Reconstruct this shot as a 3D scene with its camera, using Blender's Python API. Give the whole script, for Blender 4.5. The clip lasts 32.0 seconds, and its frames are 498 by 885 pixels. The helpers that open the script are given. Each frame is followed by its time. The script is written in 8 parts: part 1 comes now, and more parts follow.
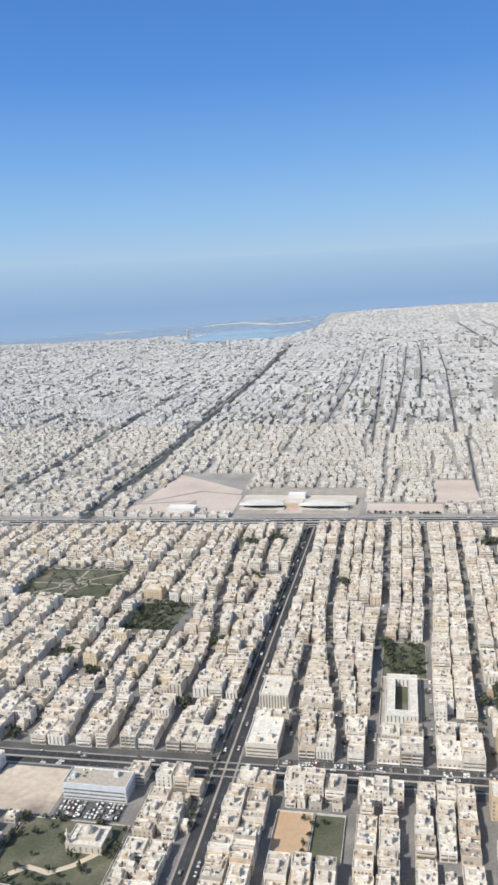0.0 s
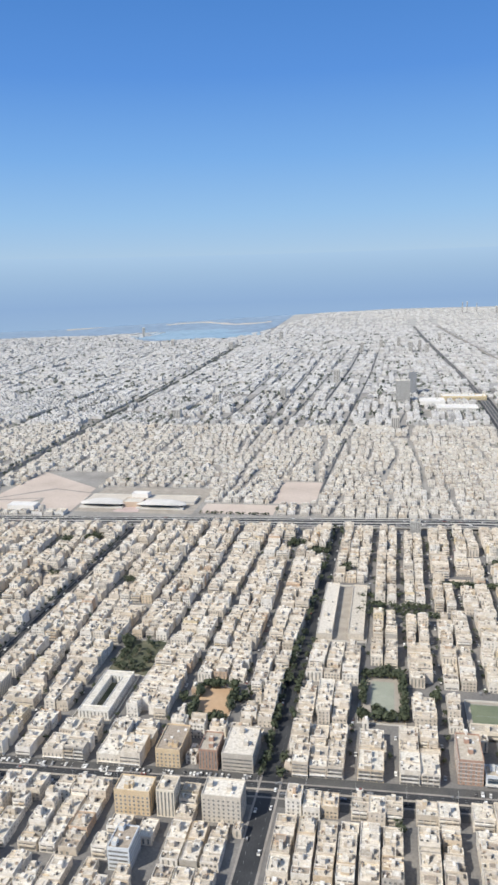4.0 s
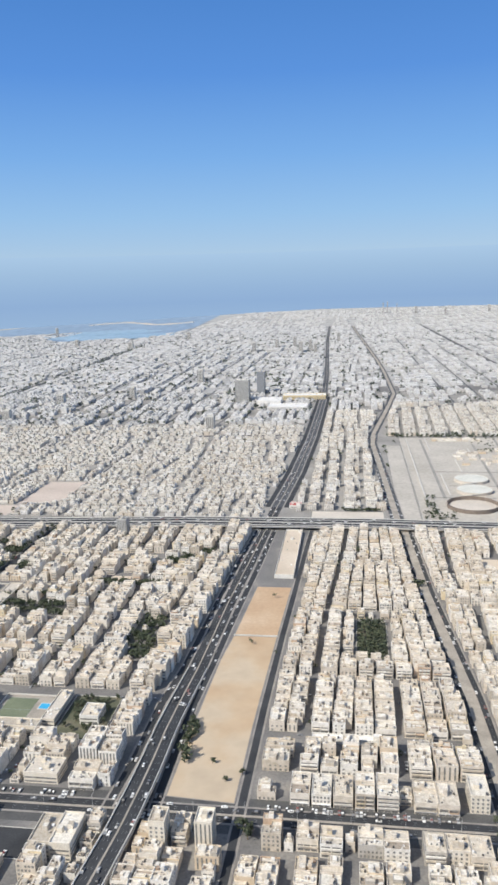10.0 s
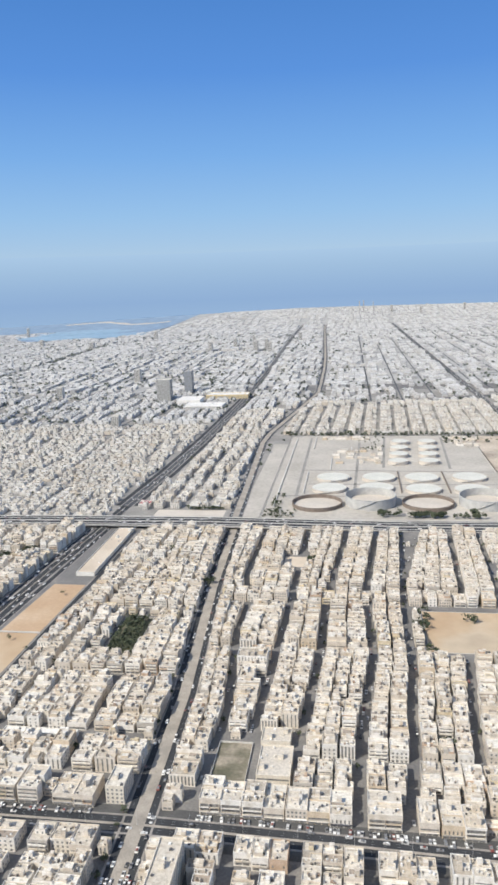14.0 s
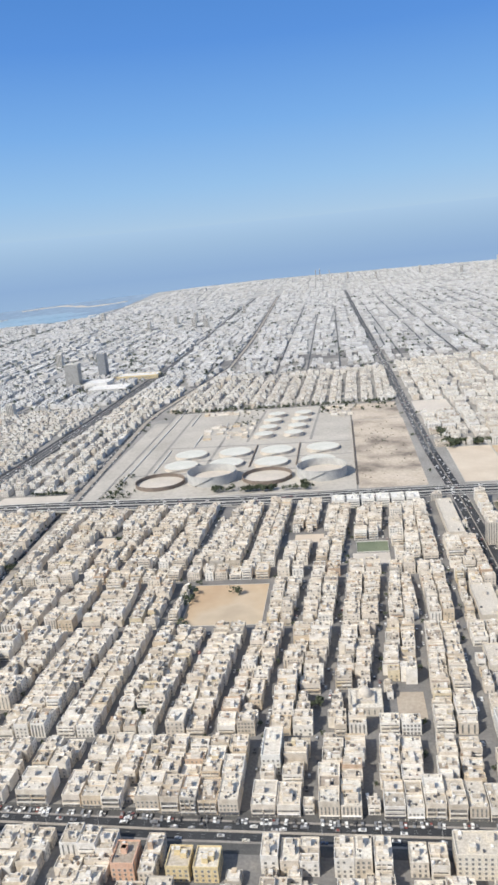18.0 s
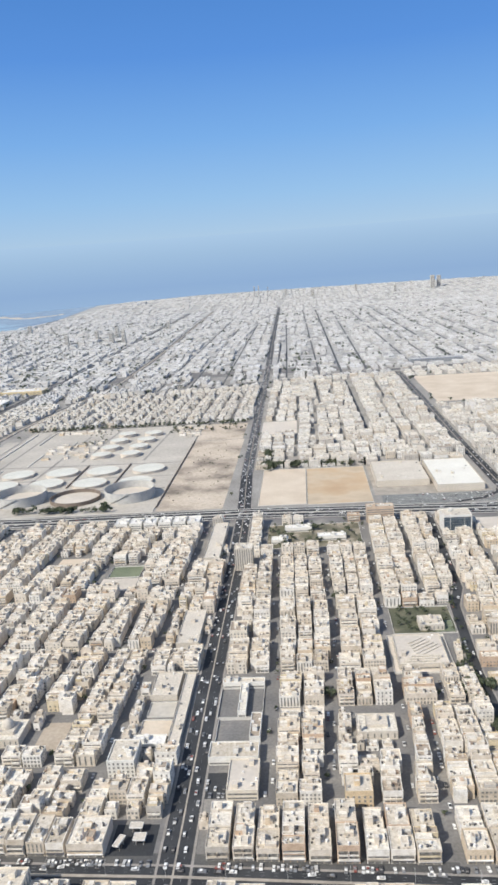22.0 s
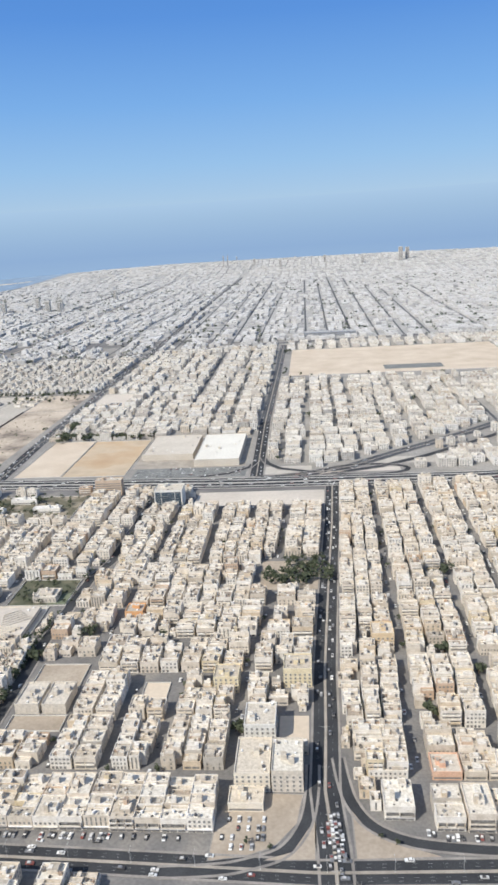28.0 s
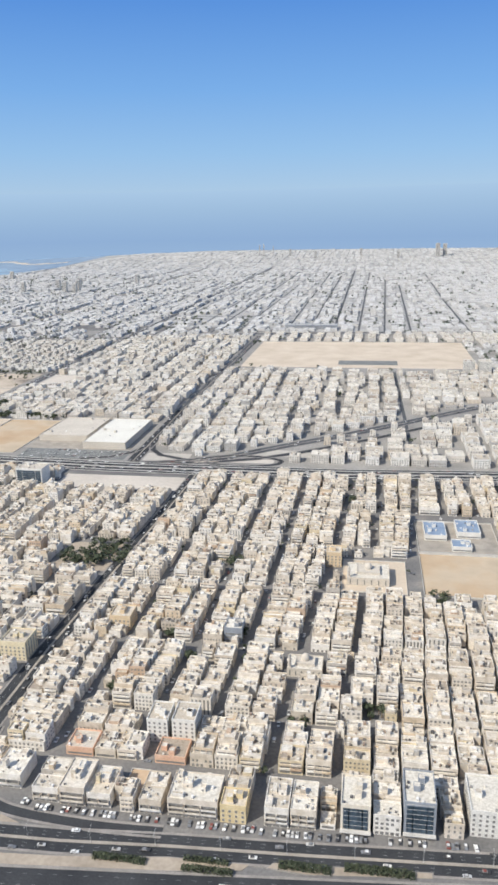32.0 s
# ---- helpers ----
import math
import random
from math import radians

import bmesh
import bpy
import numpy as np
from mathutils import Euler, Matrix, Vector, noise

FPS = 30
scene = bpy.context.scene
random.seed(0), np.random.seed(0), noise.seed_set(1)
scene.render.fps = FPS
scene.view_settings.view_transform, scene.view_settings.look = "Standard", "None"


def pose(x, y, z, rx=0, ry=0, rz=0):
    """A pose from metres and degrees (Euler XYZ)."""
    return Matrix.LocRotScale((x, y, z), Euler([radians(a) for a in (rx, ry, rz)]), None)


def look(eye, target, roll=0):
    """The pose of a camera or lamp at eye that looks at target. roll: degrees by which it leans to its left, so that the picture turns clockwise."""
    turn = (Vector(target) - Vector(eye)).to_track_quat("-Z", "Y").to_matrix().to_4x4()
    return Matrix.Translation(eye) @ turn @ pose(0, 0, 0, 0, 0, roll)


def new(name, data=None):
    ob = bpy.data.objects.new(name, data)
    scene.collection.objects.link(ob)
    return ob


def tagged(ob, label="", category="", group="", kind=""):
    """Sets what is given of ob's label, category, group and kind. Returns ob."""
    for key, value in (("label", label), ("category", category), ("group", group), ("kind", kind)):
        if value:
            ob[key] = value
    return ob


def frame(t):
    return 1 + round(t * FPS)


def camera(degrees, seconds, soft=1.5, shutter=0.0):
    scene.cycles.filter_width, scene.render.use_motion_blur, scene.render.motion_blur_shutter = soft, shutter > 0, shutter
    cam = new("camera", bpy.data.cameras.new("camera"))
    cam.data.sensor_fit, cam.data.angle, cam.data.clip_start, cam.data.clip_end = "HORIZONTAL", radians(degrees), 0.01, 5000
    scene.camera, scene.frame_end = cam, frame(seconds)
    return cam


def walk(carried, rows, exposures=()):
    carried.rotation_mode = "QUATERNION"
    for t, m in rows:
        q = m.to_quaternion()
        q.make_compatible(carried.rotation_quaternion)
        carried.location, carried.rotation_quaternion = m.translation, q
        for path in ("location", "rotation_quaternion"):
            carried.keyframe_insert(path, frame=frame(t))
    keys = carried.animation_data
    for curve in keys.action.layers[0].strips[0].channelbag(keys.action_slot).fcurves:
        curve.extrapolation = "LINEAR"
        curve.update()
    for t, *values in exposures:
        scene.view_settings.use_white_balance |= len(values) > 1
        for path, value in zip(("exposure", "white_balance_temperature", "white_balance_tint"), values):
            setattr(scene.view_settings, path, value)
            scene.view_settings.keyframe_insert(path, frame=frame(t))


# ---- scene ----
cam = camera(37.0, 32.0, soft=2.9)
# seconds, then the eye in metres and the turn in degrees
ROWS = [
    (0, 0.46, 0.88, 226.94, 78.232, 3.008, 11.44),
    (0.5, 19.45, 3.57, 226.83, 78.053, 2.785, 10.235),
    (1, 38.34, 6.13, 226.66, 78.049, 2.529, 11.519),
    (1.5, 57.11, 8.55, 226.44, 78.113, 2.048, 11.623),
    (2, 75.78, 11.05, 226.18, 78.101, 1.786, 11.432),
    (2.5, 94.5, 13.78, 225.79, 78.102, 1.781, 11.22),
    (3, 113.27, 16.558, 225.097, 78.115, 1.725, 11.064),
    (3.5, 132.157, 19.53, 223.957, 78.144, 1.695, 10.831),
    (4, 151.114, 22.497, 222.801, 78.168, 1.694, 10.569),
    (4.5, 170.09, 25.26, 222.06, 78.166, 1.725, 10.325),
    (5, 189.08, 27.98, 221.63, 78.123, 1.61, 9.982),
    (5.5, 208.03, 30.45, 221.28, 78.079, 1.922, 9.452),
    (6, 227.03, 32.69, 220.92, 78.061, 2.034, 9.017),
    (6.5, 246.05, 34.78, 220.54, 78.119, 2.329, 9.577),
    (7, 265.11, 36.92, 220.16, 78.047, 2.066, 8.361),
    (7.5, 284.2, 39.17, 219.77, 78.029, 2.174, 9.244),
    (8, 303.41, 41.38, 219.37, 78.005, 1.878, 7.427),
    (8.5, 322.69, 43.61, 218.96, 78.028, 1.711, 8.185),
    (9, 341.99, 45.8, 218.48, 78.134, 1.34, 7.273),
    (9.5, 361.17, 47.87, 217.89, 78.208, 1.446, 7.636),
    (10, 380.35, 49.9, 217.3, 78.097, 1.638, 7.724),
    (10.5, 399.53, 51.79, 216.75, 78.039, 1.311, 6.118),
    (11, 418.75, 53.65, 216.3, 78.116, 1.247, 7.55),
    (11.5, 438.07, 55.47, 215.88, 78.153, 0.849, 6.623),
    (12, 457.45, 57.19, 215.46, 78.248, 0.922, 6.708),
    (12.5, 476.89, 58.85, 215.07, 78.264, 0.849, 7.081),
    (13, 496.41, 60.52, 214.73, 78.198, 0.909, 7.33),
    (13.5, 515.77, 62.05, 214.44, 78.158, 1.397, 7.486),
    (14, 534.78, 63.49, 214.16, 78.027, 1.917, 7.931),
    (14.5, 553.41, 64.94, 213.93, 77.87, 2.477, 7.719),
    (15, 571.88, 66.422, 213.602, 77.524, 2.899, 7.657),
    (15.5, 589.94, 67.953, 213.195, 76.859, 3.488, 7.435),
    (16, 608.022, 69.489, 212.813, 76.217, 4.038, 7.171),
    (16.5, 626.56, 70.99, 212.56, 75.942, 4.342, 6.985),
    (17, 645.31, 72.44, 212.39, 75.927, 4.48, 6.897),
    (17.5, 664.38, 73.93, 212.25, 76.031, 4.791, 6.552),
    (18, 683.47, 75.53, 212.1, 75.922, 5.126, 6.426),
    (18.5, 702.56, 77.2, 211.99, 75.885, 4.92, 6.095),
    (19, 721.71, 78.93, 211.91, 75.832, 4.039, 4.267),
    (19.5, 740.85, 80.56, 211.83, 75.667, 3.13, 3.012),
    (20, 759.88, 81.96, 211.63, 75.898, 3.499, 4.322),
    (20.5, 778.71, 83.01, 211.32, 76.503, 3.502, 3.77),
    (21, 797.45, 84.12, 211.02, 76.544, 3.412, 3.66),
    (21.5, 816.17, 85.29, 210.74, 76.684, 3.848, 4.343),
    (22, 834.87, 86.41, 210.45, 76.741, 3.941, 3.788),
    (22.5, 853.72, 87.56, 210.13, 76.937, 3.841, 4.815),
    (23, 872.64, 88.62, 209.71, 77.029, 3.481, 4.487),
    (23.5, 891.55, 89.51, 209.24, 77.182, 3.531, 4.296),
    (24, 910.62, 90.26, 208.74, 77.567, 3.495, 5.13),
    (24.5, 929.88, 90.89, 208.16, 77.71, 3.509, 4.806),
    (25, 949.25, 91.35, 207.48, 77.675, 3.617, 6.018),
    (25.5, 968.61, 91.99, 206.75, 77.223, 4.227, 5.032),
    (26, 987.76, 92.8, 206.04, 75.746, 4.113, 5.941),
    (26.5, 1006.54, 93.72, 205.34, 74.479, 3.63, 3.904),
    (27, 1025.31, 94.838, 204.294, 74.122, 3.483, 3.825),
    (27.5, 1043.82, 96.258, 202.86, 74.227, 3.349, 4.045),
    (28, 1062.3, 97.671, 201.476, 74.494, 3.241, 4.406),
    (28.5, 1080.95, 98.77, 200.58, 74.629, 3.173, 4.75),
    (29, 1099.68, 99.76, 200.02, 74.643, 3.215, 5.526),
    (29.5, 1118.58, 100.45, 199.57, 74.505, 2.998, 5.879),
    (30, 1137.68, 101.07, 199.12, 74.419, 2.925, 5.692),
    (30.5, 1156.96, 101.93, 198.72, 74.248, 2.9, 7.023),
    (31, 1176.38, 103.05, 198.37, 74.071, 1.972, 7.4),
    (31.5, 1195.91, 104.32, 198.06, 73.871, 1.316, 7.602),
    (32, 1215.47, 105.69, 197.86, 73.872, 0.975, 9.138),
]
walk(cam, [(t, pose(*p)) for t, *p in ROWS])

# ---- light: clear midday sky, sun behind and to the left of the flight ----
SUN = Vector((-0.53, -0.50, 0.68)).normalized()
world = bpy.data.worlds.new("sky")
scene.world = world
world.use_nodes = True
wn = world.node_tree.nodes
wn.clear()
sky = wn.new("ShaderNodeTexSky")
sky.sky_type = "NISHITA"
sky.sun_disc = False
sky.sun_elevation = math.asin(SUN.z)
sky.sun_rotation = math.atan2(SUN.x, SUN.y)
sky.altitude = 200
sky.air_density, sky.dust_density, sky.ozone_density = 1.0, 0.6, 3.0
bg = wn.new("ShaderNodeBackground")
bg.inputs["Strength"].default_value = 1.0
wo = wn.new("ShaderNodeOutputWorld")
# the dusty coastal air: paler towards the horizon, deep blue above
# the last two stops, overhead and out of view, are brightened to lift shadows
SKY = [(0.0, (0.30, 0.42, 0.58)), (0.02, (0.315, 0.445, 0.605)), (0.04, (0.32, 0.46, 0.625)), (0.09, (0.24, 0.42, 0.655)), (0.16, (0.15, 0.335, 0.65)), (0.25, (0.078, 0.23, 0.585)), (0.34, (0.055, 0.185, 0.50)), (0.46, (0.17, 0.28, 0.50)), (1.0, (0.30, 0.345, 0.44))]
wt = wn.new("ShaderNodeTexCoord")
ws = wn.new("ShaderNodeSeparateXYZ")
wr = wn.new("ShaderNodeValToRGB")
while len(wr.color_ramp.elements) < len(SKY):
    wr.color_ramp.elements.new(0.5)
for e, (p, c) in zip(wr.color_ramp.elements, SKY):
    e.position, e.color = p, (*c, 1)
wm = wn.new("ShaderNodeMix")
wm.data_type = "RGBA"
wm.inputs["Factor"].default_value = 0.92
wk = wn.new("ShaderNodeMix")
wk.data_type, wk.blend_type = "RGBA", "MULTIPLY"
wk.inputs["Factor"].default_value = 1.0
wk.inputs["B"].default_value = (0.10, 0.10, 0.10, 1)
wl = world.node_tree.links
wl.new(wt.outputs["Generated"], ws.inputs[0])
wl.new(ws.outputs["Z"], wr.inputs[0])
wl.new(sky.outputs[0], wk.inputs["A"])
wl.new(wk.outputs["Result"], wm.inputs["A"])
wl.new(wr.outputs[0], wm.inputs["B"])
wl.new(wm.outputs["Result"], bg.inputs["Color"])
world.node_tree.links.new(bg.outputs[0], wo.inputs["Surface"])
sun = new("sun", bpy.data.lights.new("sun", "SUN"))
sun.data.energy, sun.data.angle, sun.data.color = 4.0, radians(0.55), (1.0, 0.95, 0.85)
sun.matrix_world = look(SUN * 500, (0, 0, 0))
scene.view_settings.exposure = 0.33


# ---- materials ----
def nodes_of(name, rough=0.85, metal=0.0):
    m = bpy.data.materials.new(name)
    m.use_nodes = True
    nt = m.node_tree
    b = nt.nodes["Principled BSDF"]
    b.inputs["Roughness"].default_value = rough
    b.inputs["Metallic"].default_value = metal
    b.inputs["Specular IOR Level"].default_value = 0.25
    return m, nt, b


def ramp(nt, source, stops, constant=False):
    r = nt.nodes.new("ShaderNodeValToRGB")
    if constant:
        r.color_ramp.interpolation = "CONSTANT"
    els = r.color_ramp.elements
    while len(els) < len(stops):
        els.new(0.5)
    for e, (p, c) in zip(els, stops):
        e.position, e.color = p, (*c, 1)
    nt.links.new(source, r.inputs[0])
    return r.outputs[0]


def noise_of(nt, scale, detail=4.0, where="Object", stretch=None):
    tc = nt.nodes.new("ShaderNodeTexCoord")
    n = nt.nodes.new("ShaderNodeTexNoise")
    n.inputs["Scale"].default_value, n.inputs["Detail"].default_value = scale, detail
    src = tc.outputs[where]
    if stretch:
        mp = nt.nodes.new("ShaderNodeMapping")
        mp.inputs["Scale"].default_value = stretch
        nt.links.new(src, mp.inputs[0])
        src = mp.outputs[0]
    nt.links.new(src, n.inputs["Vector"])
    return n.outputs["Fac"]


def mixed(nt, a, b, fac=None, mode="MULTIPLY", amount=1.0):
    x = nt.nodes.new("ShaderNodeMix")
    x.data_type, x.blend_type = "RGBA", mode
    x.inputs["Factor"].default_value = amount
    if fac is not None:
        nt.links.new(fac, x.inputs["Factor"])
    for socket, v in ((x.inputs["A"], a), (x.inputs["B"], b)):
        if isinstance(v, tuple):
            socket.default_value = (*v, 1)
        else:
            nt.links.new(v, socket)
    return x.outputs["Result"]


def bumped(nt, b, height, strength=0.3, dist=0.05):
    u = nt.nodes.new("ShaderNodeBump")
    u.inputs["Strength"].default_value, u.inputs["Distance"].default_value = strength, dist
    nt.links.new(height, u.inputs["Height"])
    nt.links.new(u.outputs[0], b.inputs["Normal"])


def surface(name, stops, scale, fine=None, rough=0.9, bump=0.2, stretch=None, metal=0.0, grain=(0.78, 1.08)):
    """A base colour that drifts between stops at one scale, with a finer grain over it."""
    m, nt, b = nodes_of(name, rough, metal)
    col = ramp(nt, noise_of(nt, scale, 5, stretch=stretch), stops)
    g = noise_of(nt, fine or scale * 9, 3)
    col = mixed(nt, col, ramp(nt, g, [(0.3, (grain[0],) * 3), (0.7, (grain[1],) * 3)]))
    nt.links.new(col, b.inputs["Base Color"])
    bumped(nt, b, g, bump)
    return m


WALLS = [(0.0, (0.758, 0.695, 0.607)), (0.14, (0.681, 0.607, 0.517)), (0.28, (0.797, 0.753, 0.687)), (0.42, (0.720, 0.646, 0.547)), (0.52, (0.592, 0.519, 0.427)), (0.6, (0.789, 0.739, 0.664)),
         (0.70, (0.651, 0.577, 0.481)), (0.77, (0.799, 0.764, 0.706)), (0.86, (0.651, 0.538, 0.403)), (0.90, (0.493, 0.455, 0.403)), (0.935, (0.573, 0.430, 0.318)), (0.95, (0.690, 0.587, 0.414)), (0.965, (0.760, 0.714, 0.644))]
ROOFS = [(0.0, (0.601, 0.545, 0.464)), (0.16, (0.698, 0.646, 0.566)), (0.34, (0.532, 0.474, 0.394)), (0.46, (0.746, 0.704, 0.626)), (0.6, (0.629, 0.560, 0.464)), (0.72, (0.465, 0.416, 0.348)), (0.82, (0.678, 0.637, 0.561)), (0.94, (0.388, 0.330, 0.269))]


def tinted(name, stops, per, grime=0.35, rough=0.85, scale=0.35):
    """Plaster or screed whose tint differs from house to house, with stains and dust."""
    m, nt, b = nodes_of(name, rough)
    if per == "object":
        src = nt.nodes.new("ShaderNodeObjectInfo").outputs["Random"]
    else:
        src = nt.nodes.new("ShaderNodeNewGeometry").outputs["Random Per Island"]
    col = ramp(nt, src, stops, True)
    lo = 1 - grime
    col = mixed(nt, col, ramp(nt, noise_of(nt, scale, 6), [(0.32, (lo, lo * 0.97, lo * 0.92)), (0.58, (1, 1, 1))]))
    g = noise_of(nt, 2.6, 4)
    col = mixed(nt, col, ramp(nt, g, [(0.3, (0.82, 0.81, 0.80)), (0.6, (1.05, 1.05, 1.05))]))
    nt.links.new(col, b.inputs["Base Color"])
    bumped(nt, b, g, 0.25)
    return m


# haze put into the plaster: greyer for far houses, halfway for the middle ones
FARHAZEWALLS = [(0.0, (0.627, 0.613, 0.594)), (0.2, (0.546, 0.532, 0.516)), (0.4, (0.674, 0.665, 0.654)), (0.6, (0.589, 0.568, 0.542)), (0.74, (0.465, 0.461, 0.454)), (0.82, (0.646, 0.632, 0.611)), (0.95, (0.389, 0.388, 0.387))]
MIDHAZEWALLS = [(0.0, (0.698, 0.667, 0.611)), (0.2, (0.621, 0.587, 0.538)), (0.4, (0.737, 0.716, 0.684)), (0.58, (0.650, 0.607, 0.548)), (0.7, (0.563, 0.517, 0.466)), (0.78, (0.718, 0.697, 0.652)), (0.9, (0.621, 0.547, 0.455)), (0.95, (0.485, 0.468, 0.445))]
M_WALL = tinted("wall_plaster", WALLS, "object", 0.2)
M_WALLS = tinted("wall_plaster_blocks", WALLS, "island", 0.2)
M_FARHAZEWALLS = tinted("far_haze_plaster_blocks", FARHAZEWALLS, "island", 0.2)
M_MIDHAZEWALLS = tinted("mid_haze_plaster_blocks", MIDHAZEWALLS, "island", 0.2)
M_ROOF = tinted("roof_screed", ROOFS, "object", 0.25, scale=0.8)
M_ROOFS = tinted("roof_screed_blocks", ROOFS, "island", 0.28, scale=0.8)
M_CLUT = tinted("roof_fittings", [(0.0, (0.74, 0.70, 0.64)), (0.22, (0.22, 0.20, 0.18)), (0.42, (0.58, 0.51, 0.43)), (0.6, (0.34, 0.26, 0.20)), (0.75, (0.80, 0.77, 0.72)), (0.85, (0.11, 0.105, 0.10))], "island", 0.2)
M_FIT = tinted("fittings", [(0.0, (0.85, 0.83, 0.80)), (0.4, (0.35, 0.33, 0.30)), (0.55, (0.75, 0.70, 0.62)), (0.8, (0.12, 0.12, 0.13))], "object", 0.2)


def glassy(name, tint):
    m, nt, b = nodes_of(name, 0.3)
    b.inputs["Specular IOR Level"].default_value = 0.35
    col = ramp(nt, noise_of(nt, 0.9, 2), [(0.35, tint), (0.7, tuple(c * 2.2 for c in tint))])
    nt.links.new(col, b.inputs["Base Color"])
    return m


M_GLASS = glassy("window_glass", (0.135, 0.13, 0.122))
M_BLUEGLASS = glassy("blue_glass", (0.03, 0.045, 0.06))
M_ASPHALT = surface("asphalt", [(0.3, (0.034, 0.036, 0.040)), (0.7, (0.064, 0.066, 0.070))], 0.06, 1.5, 0.9)
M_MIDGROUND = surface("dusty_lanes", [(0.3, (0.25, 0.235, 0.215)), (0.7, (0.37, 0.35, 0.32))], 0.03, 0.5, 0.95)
M_LOT = surface("worn_car_park", [(0.3, (0.17, 0.175, 0.17)), (0.7, (0.24, 0.245, 0.235))], 0.08, 0.8, 0.95)
M_STREET = surface("dusty_street", [(0.3, (0.155, 0.15, 0.146)), (0.55, (0.21, 0.20, 0.19)), (0.75, (0.31, 0.285, 0.25))], 0.045, 0.8, 0.95)
# far ground lightened so that gaps between houses lose contrast as in haze
M_HAZEDGROUND = surface("hazed_far_ground", [(0.3, (0.34, 0.33, 0.315)), (0.7, (0.47, 0.455, 0.43))], 0.02, 0.3, 0.95)
M_KERB = surface("kerb_stone", [(0.3, (0.24, 0.22, 0.20)), (0.7, (0.36, 0.33, 0.30))], 0.12, 2.0, 0.9)
M_SAND = surface("sand", [(0.25, (0.50, 0.41, 0.31)), (0.5, (0.58, 0.485, 0.38)), (0.75, (0.65, 0.56, 0.45))], 0.03, 0.5, 0.95, grain=(0.93, 1.03))
M_SANDORANGE = surface("orange_sand", [(0.3, (0.45, 0.30, 0.185)), (0.55, (0.50, 0.355, 0.23)), (0.75, (0.58, 0.44, 0.31))], 0.025, 0.4, 0.95, grain=(0.93, 1.03))
M_FIELD = surface("field_sand", [(0.3, (0.43, 0.345, 0.25)), (0.45, (0.52, 0.42, 0.305)), (0.55, (0.50, 0.375, 0.25)), (0.7, (0.46, 0.325, 0.205))], 0.02, 0.12, 0.95, grain=(0.94, 1.02))
M_DUST = surface("pale_dust", [(0.25, (0.47, 0.42, 0.36)), (0.5, (0.58, 0.52, 0.45)), (0.75, (0.64, 0.57, 0.48))], 0.02, 0.4, 0.95, grain=(0.9, 1.04))
M_WORN = surface("worn_turf", [(0.35, (0.13, 0.125, 0.085)), (0.5, (0.20, 0.18, 0.13)), (0.6, (0.36, 0.31, 0.24))], 0.06, 0.6, 0.95)
M_ROSE = surface("rose_sand", [(0.3, (0.47, 0.39, 0.33)), (0.5, (0.53, 0.445, 0.38)), (0.75, (0.59, 0.50, 0.43))], 0.03, 0.4, 0.95, grain=(0.9, 1.04))
M_APRON = surface("trodden_sand", [(0.3, (0.33, 0.275, 0.215)), (0.5, (0.40, 0.335, 0.265)), (0.75, (0.47, 0.40, 0.32))], 0.05, 0.6, 0.95, grain=(0.85, 1.05))
M_PARKING = surface("oily_asphalt", [(0.3, (0.075, 0.075, 0.076)), (0.7, (0.13, 0.126, 0.12))], 0.08, 1.2, 0.92)
# asphalt of the distant roads, with the haze mixed into a paler blue-grey
M_HAZEDROAD = surface("hazed_asphalt", [(0.3, (0.072, 0.076, 0.083)), (0.7, (0.112, 0.115, 0.122))], 0.05, 0.8, 0.9)
M_YARD = surface("tank_yard_ground", [(0.25, (0.40, 0.365, 0.315)), (0.5, (0.47, 0.43, 0.375)), (0.75, (0.55, 0.505, 0.44))], 0.018, 0.25, 0.95, grain=(0.85, 1.06))
M_ROUGH = surface("rough_sand", [(0.36, (0.22, 0.185, 0.15)), (0.44, (0.40, 0.335, 0.27)), (0.53, (0.54, 0.455, 0.36)), (0.7, (0.60, 0.515, 0.42))], 0.022, 0.3, 0.95, grain=(0.8, 1.06))
M_CONC = surface("concrete", [(0.3, (0.52, 0.50, 0.46)), (0.7, (0.66, 0.63, 0.58))], 0.15, 2.0, 0.85)
M_PAVE = surface("paving", [(0.3, (0.30, 0.27, 0.23)), (0.7, (0.44, 0.39, 0.33))], 0.12, 2.0, 0.9)
M_VERGE = surface("dusty_verge", [(0.3, (0.24, 0.24, 0.20)), (0.5, (0.33, 0.31, 0.27)), (0.7, (0.44, 0.40, 0.34))], 0.05, 0.6, 0.95)
M_PINK = surface("pink_paving", [(0.3, (0.50, 0.385, 0.35)), (0.7, (0.60, 0.48, 0.44))], 0.08, 1.0, 0.9)
M_WHITE = surface("white_metal_roof", [(0.3, (0.74, 0.71, 0.66)), (0.7, (0.82, 0.79, 0.74))], 0.05, 1.0, 0.6)
M_BEIGE = surface("beige_roof", [(0.3, (0.56, 0.50, 0.42)), (0.7, (0.64, 0.58, 0.495))], 0.05, 1.0, 0.8)
M_GREY = surface("grey_steel", [(0.3, (0.42, 0.41, 0.39)), (0.7, (0.54, 0.53, 0.50))], 0.2, 2.0, 0.55)
M_RUST = surface("rusty_steel", [(0.3, (0.16, 0.13, 0.11)), (0.7, (0.27, 0.22, 0.18))], 0.25, 2.0, 0.8)
M_BROWN = surface("brown_stone", [(0.3, (0.50, 0.38, 0.28)), (0.7, (0.60, 0.47, 0.36))], 0.3, 2.0, 0.8)
M_TURF = surface("turf", [(0.3, (0.15, 0.175, 0.115)), (0.7, (0.21, 0.235, 0.155))], 0.08, 1.5, 0.95)
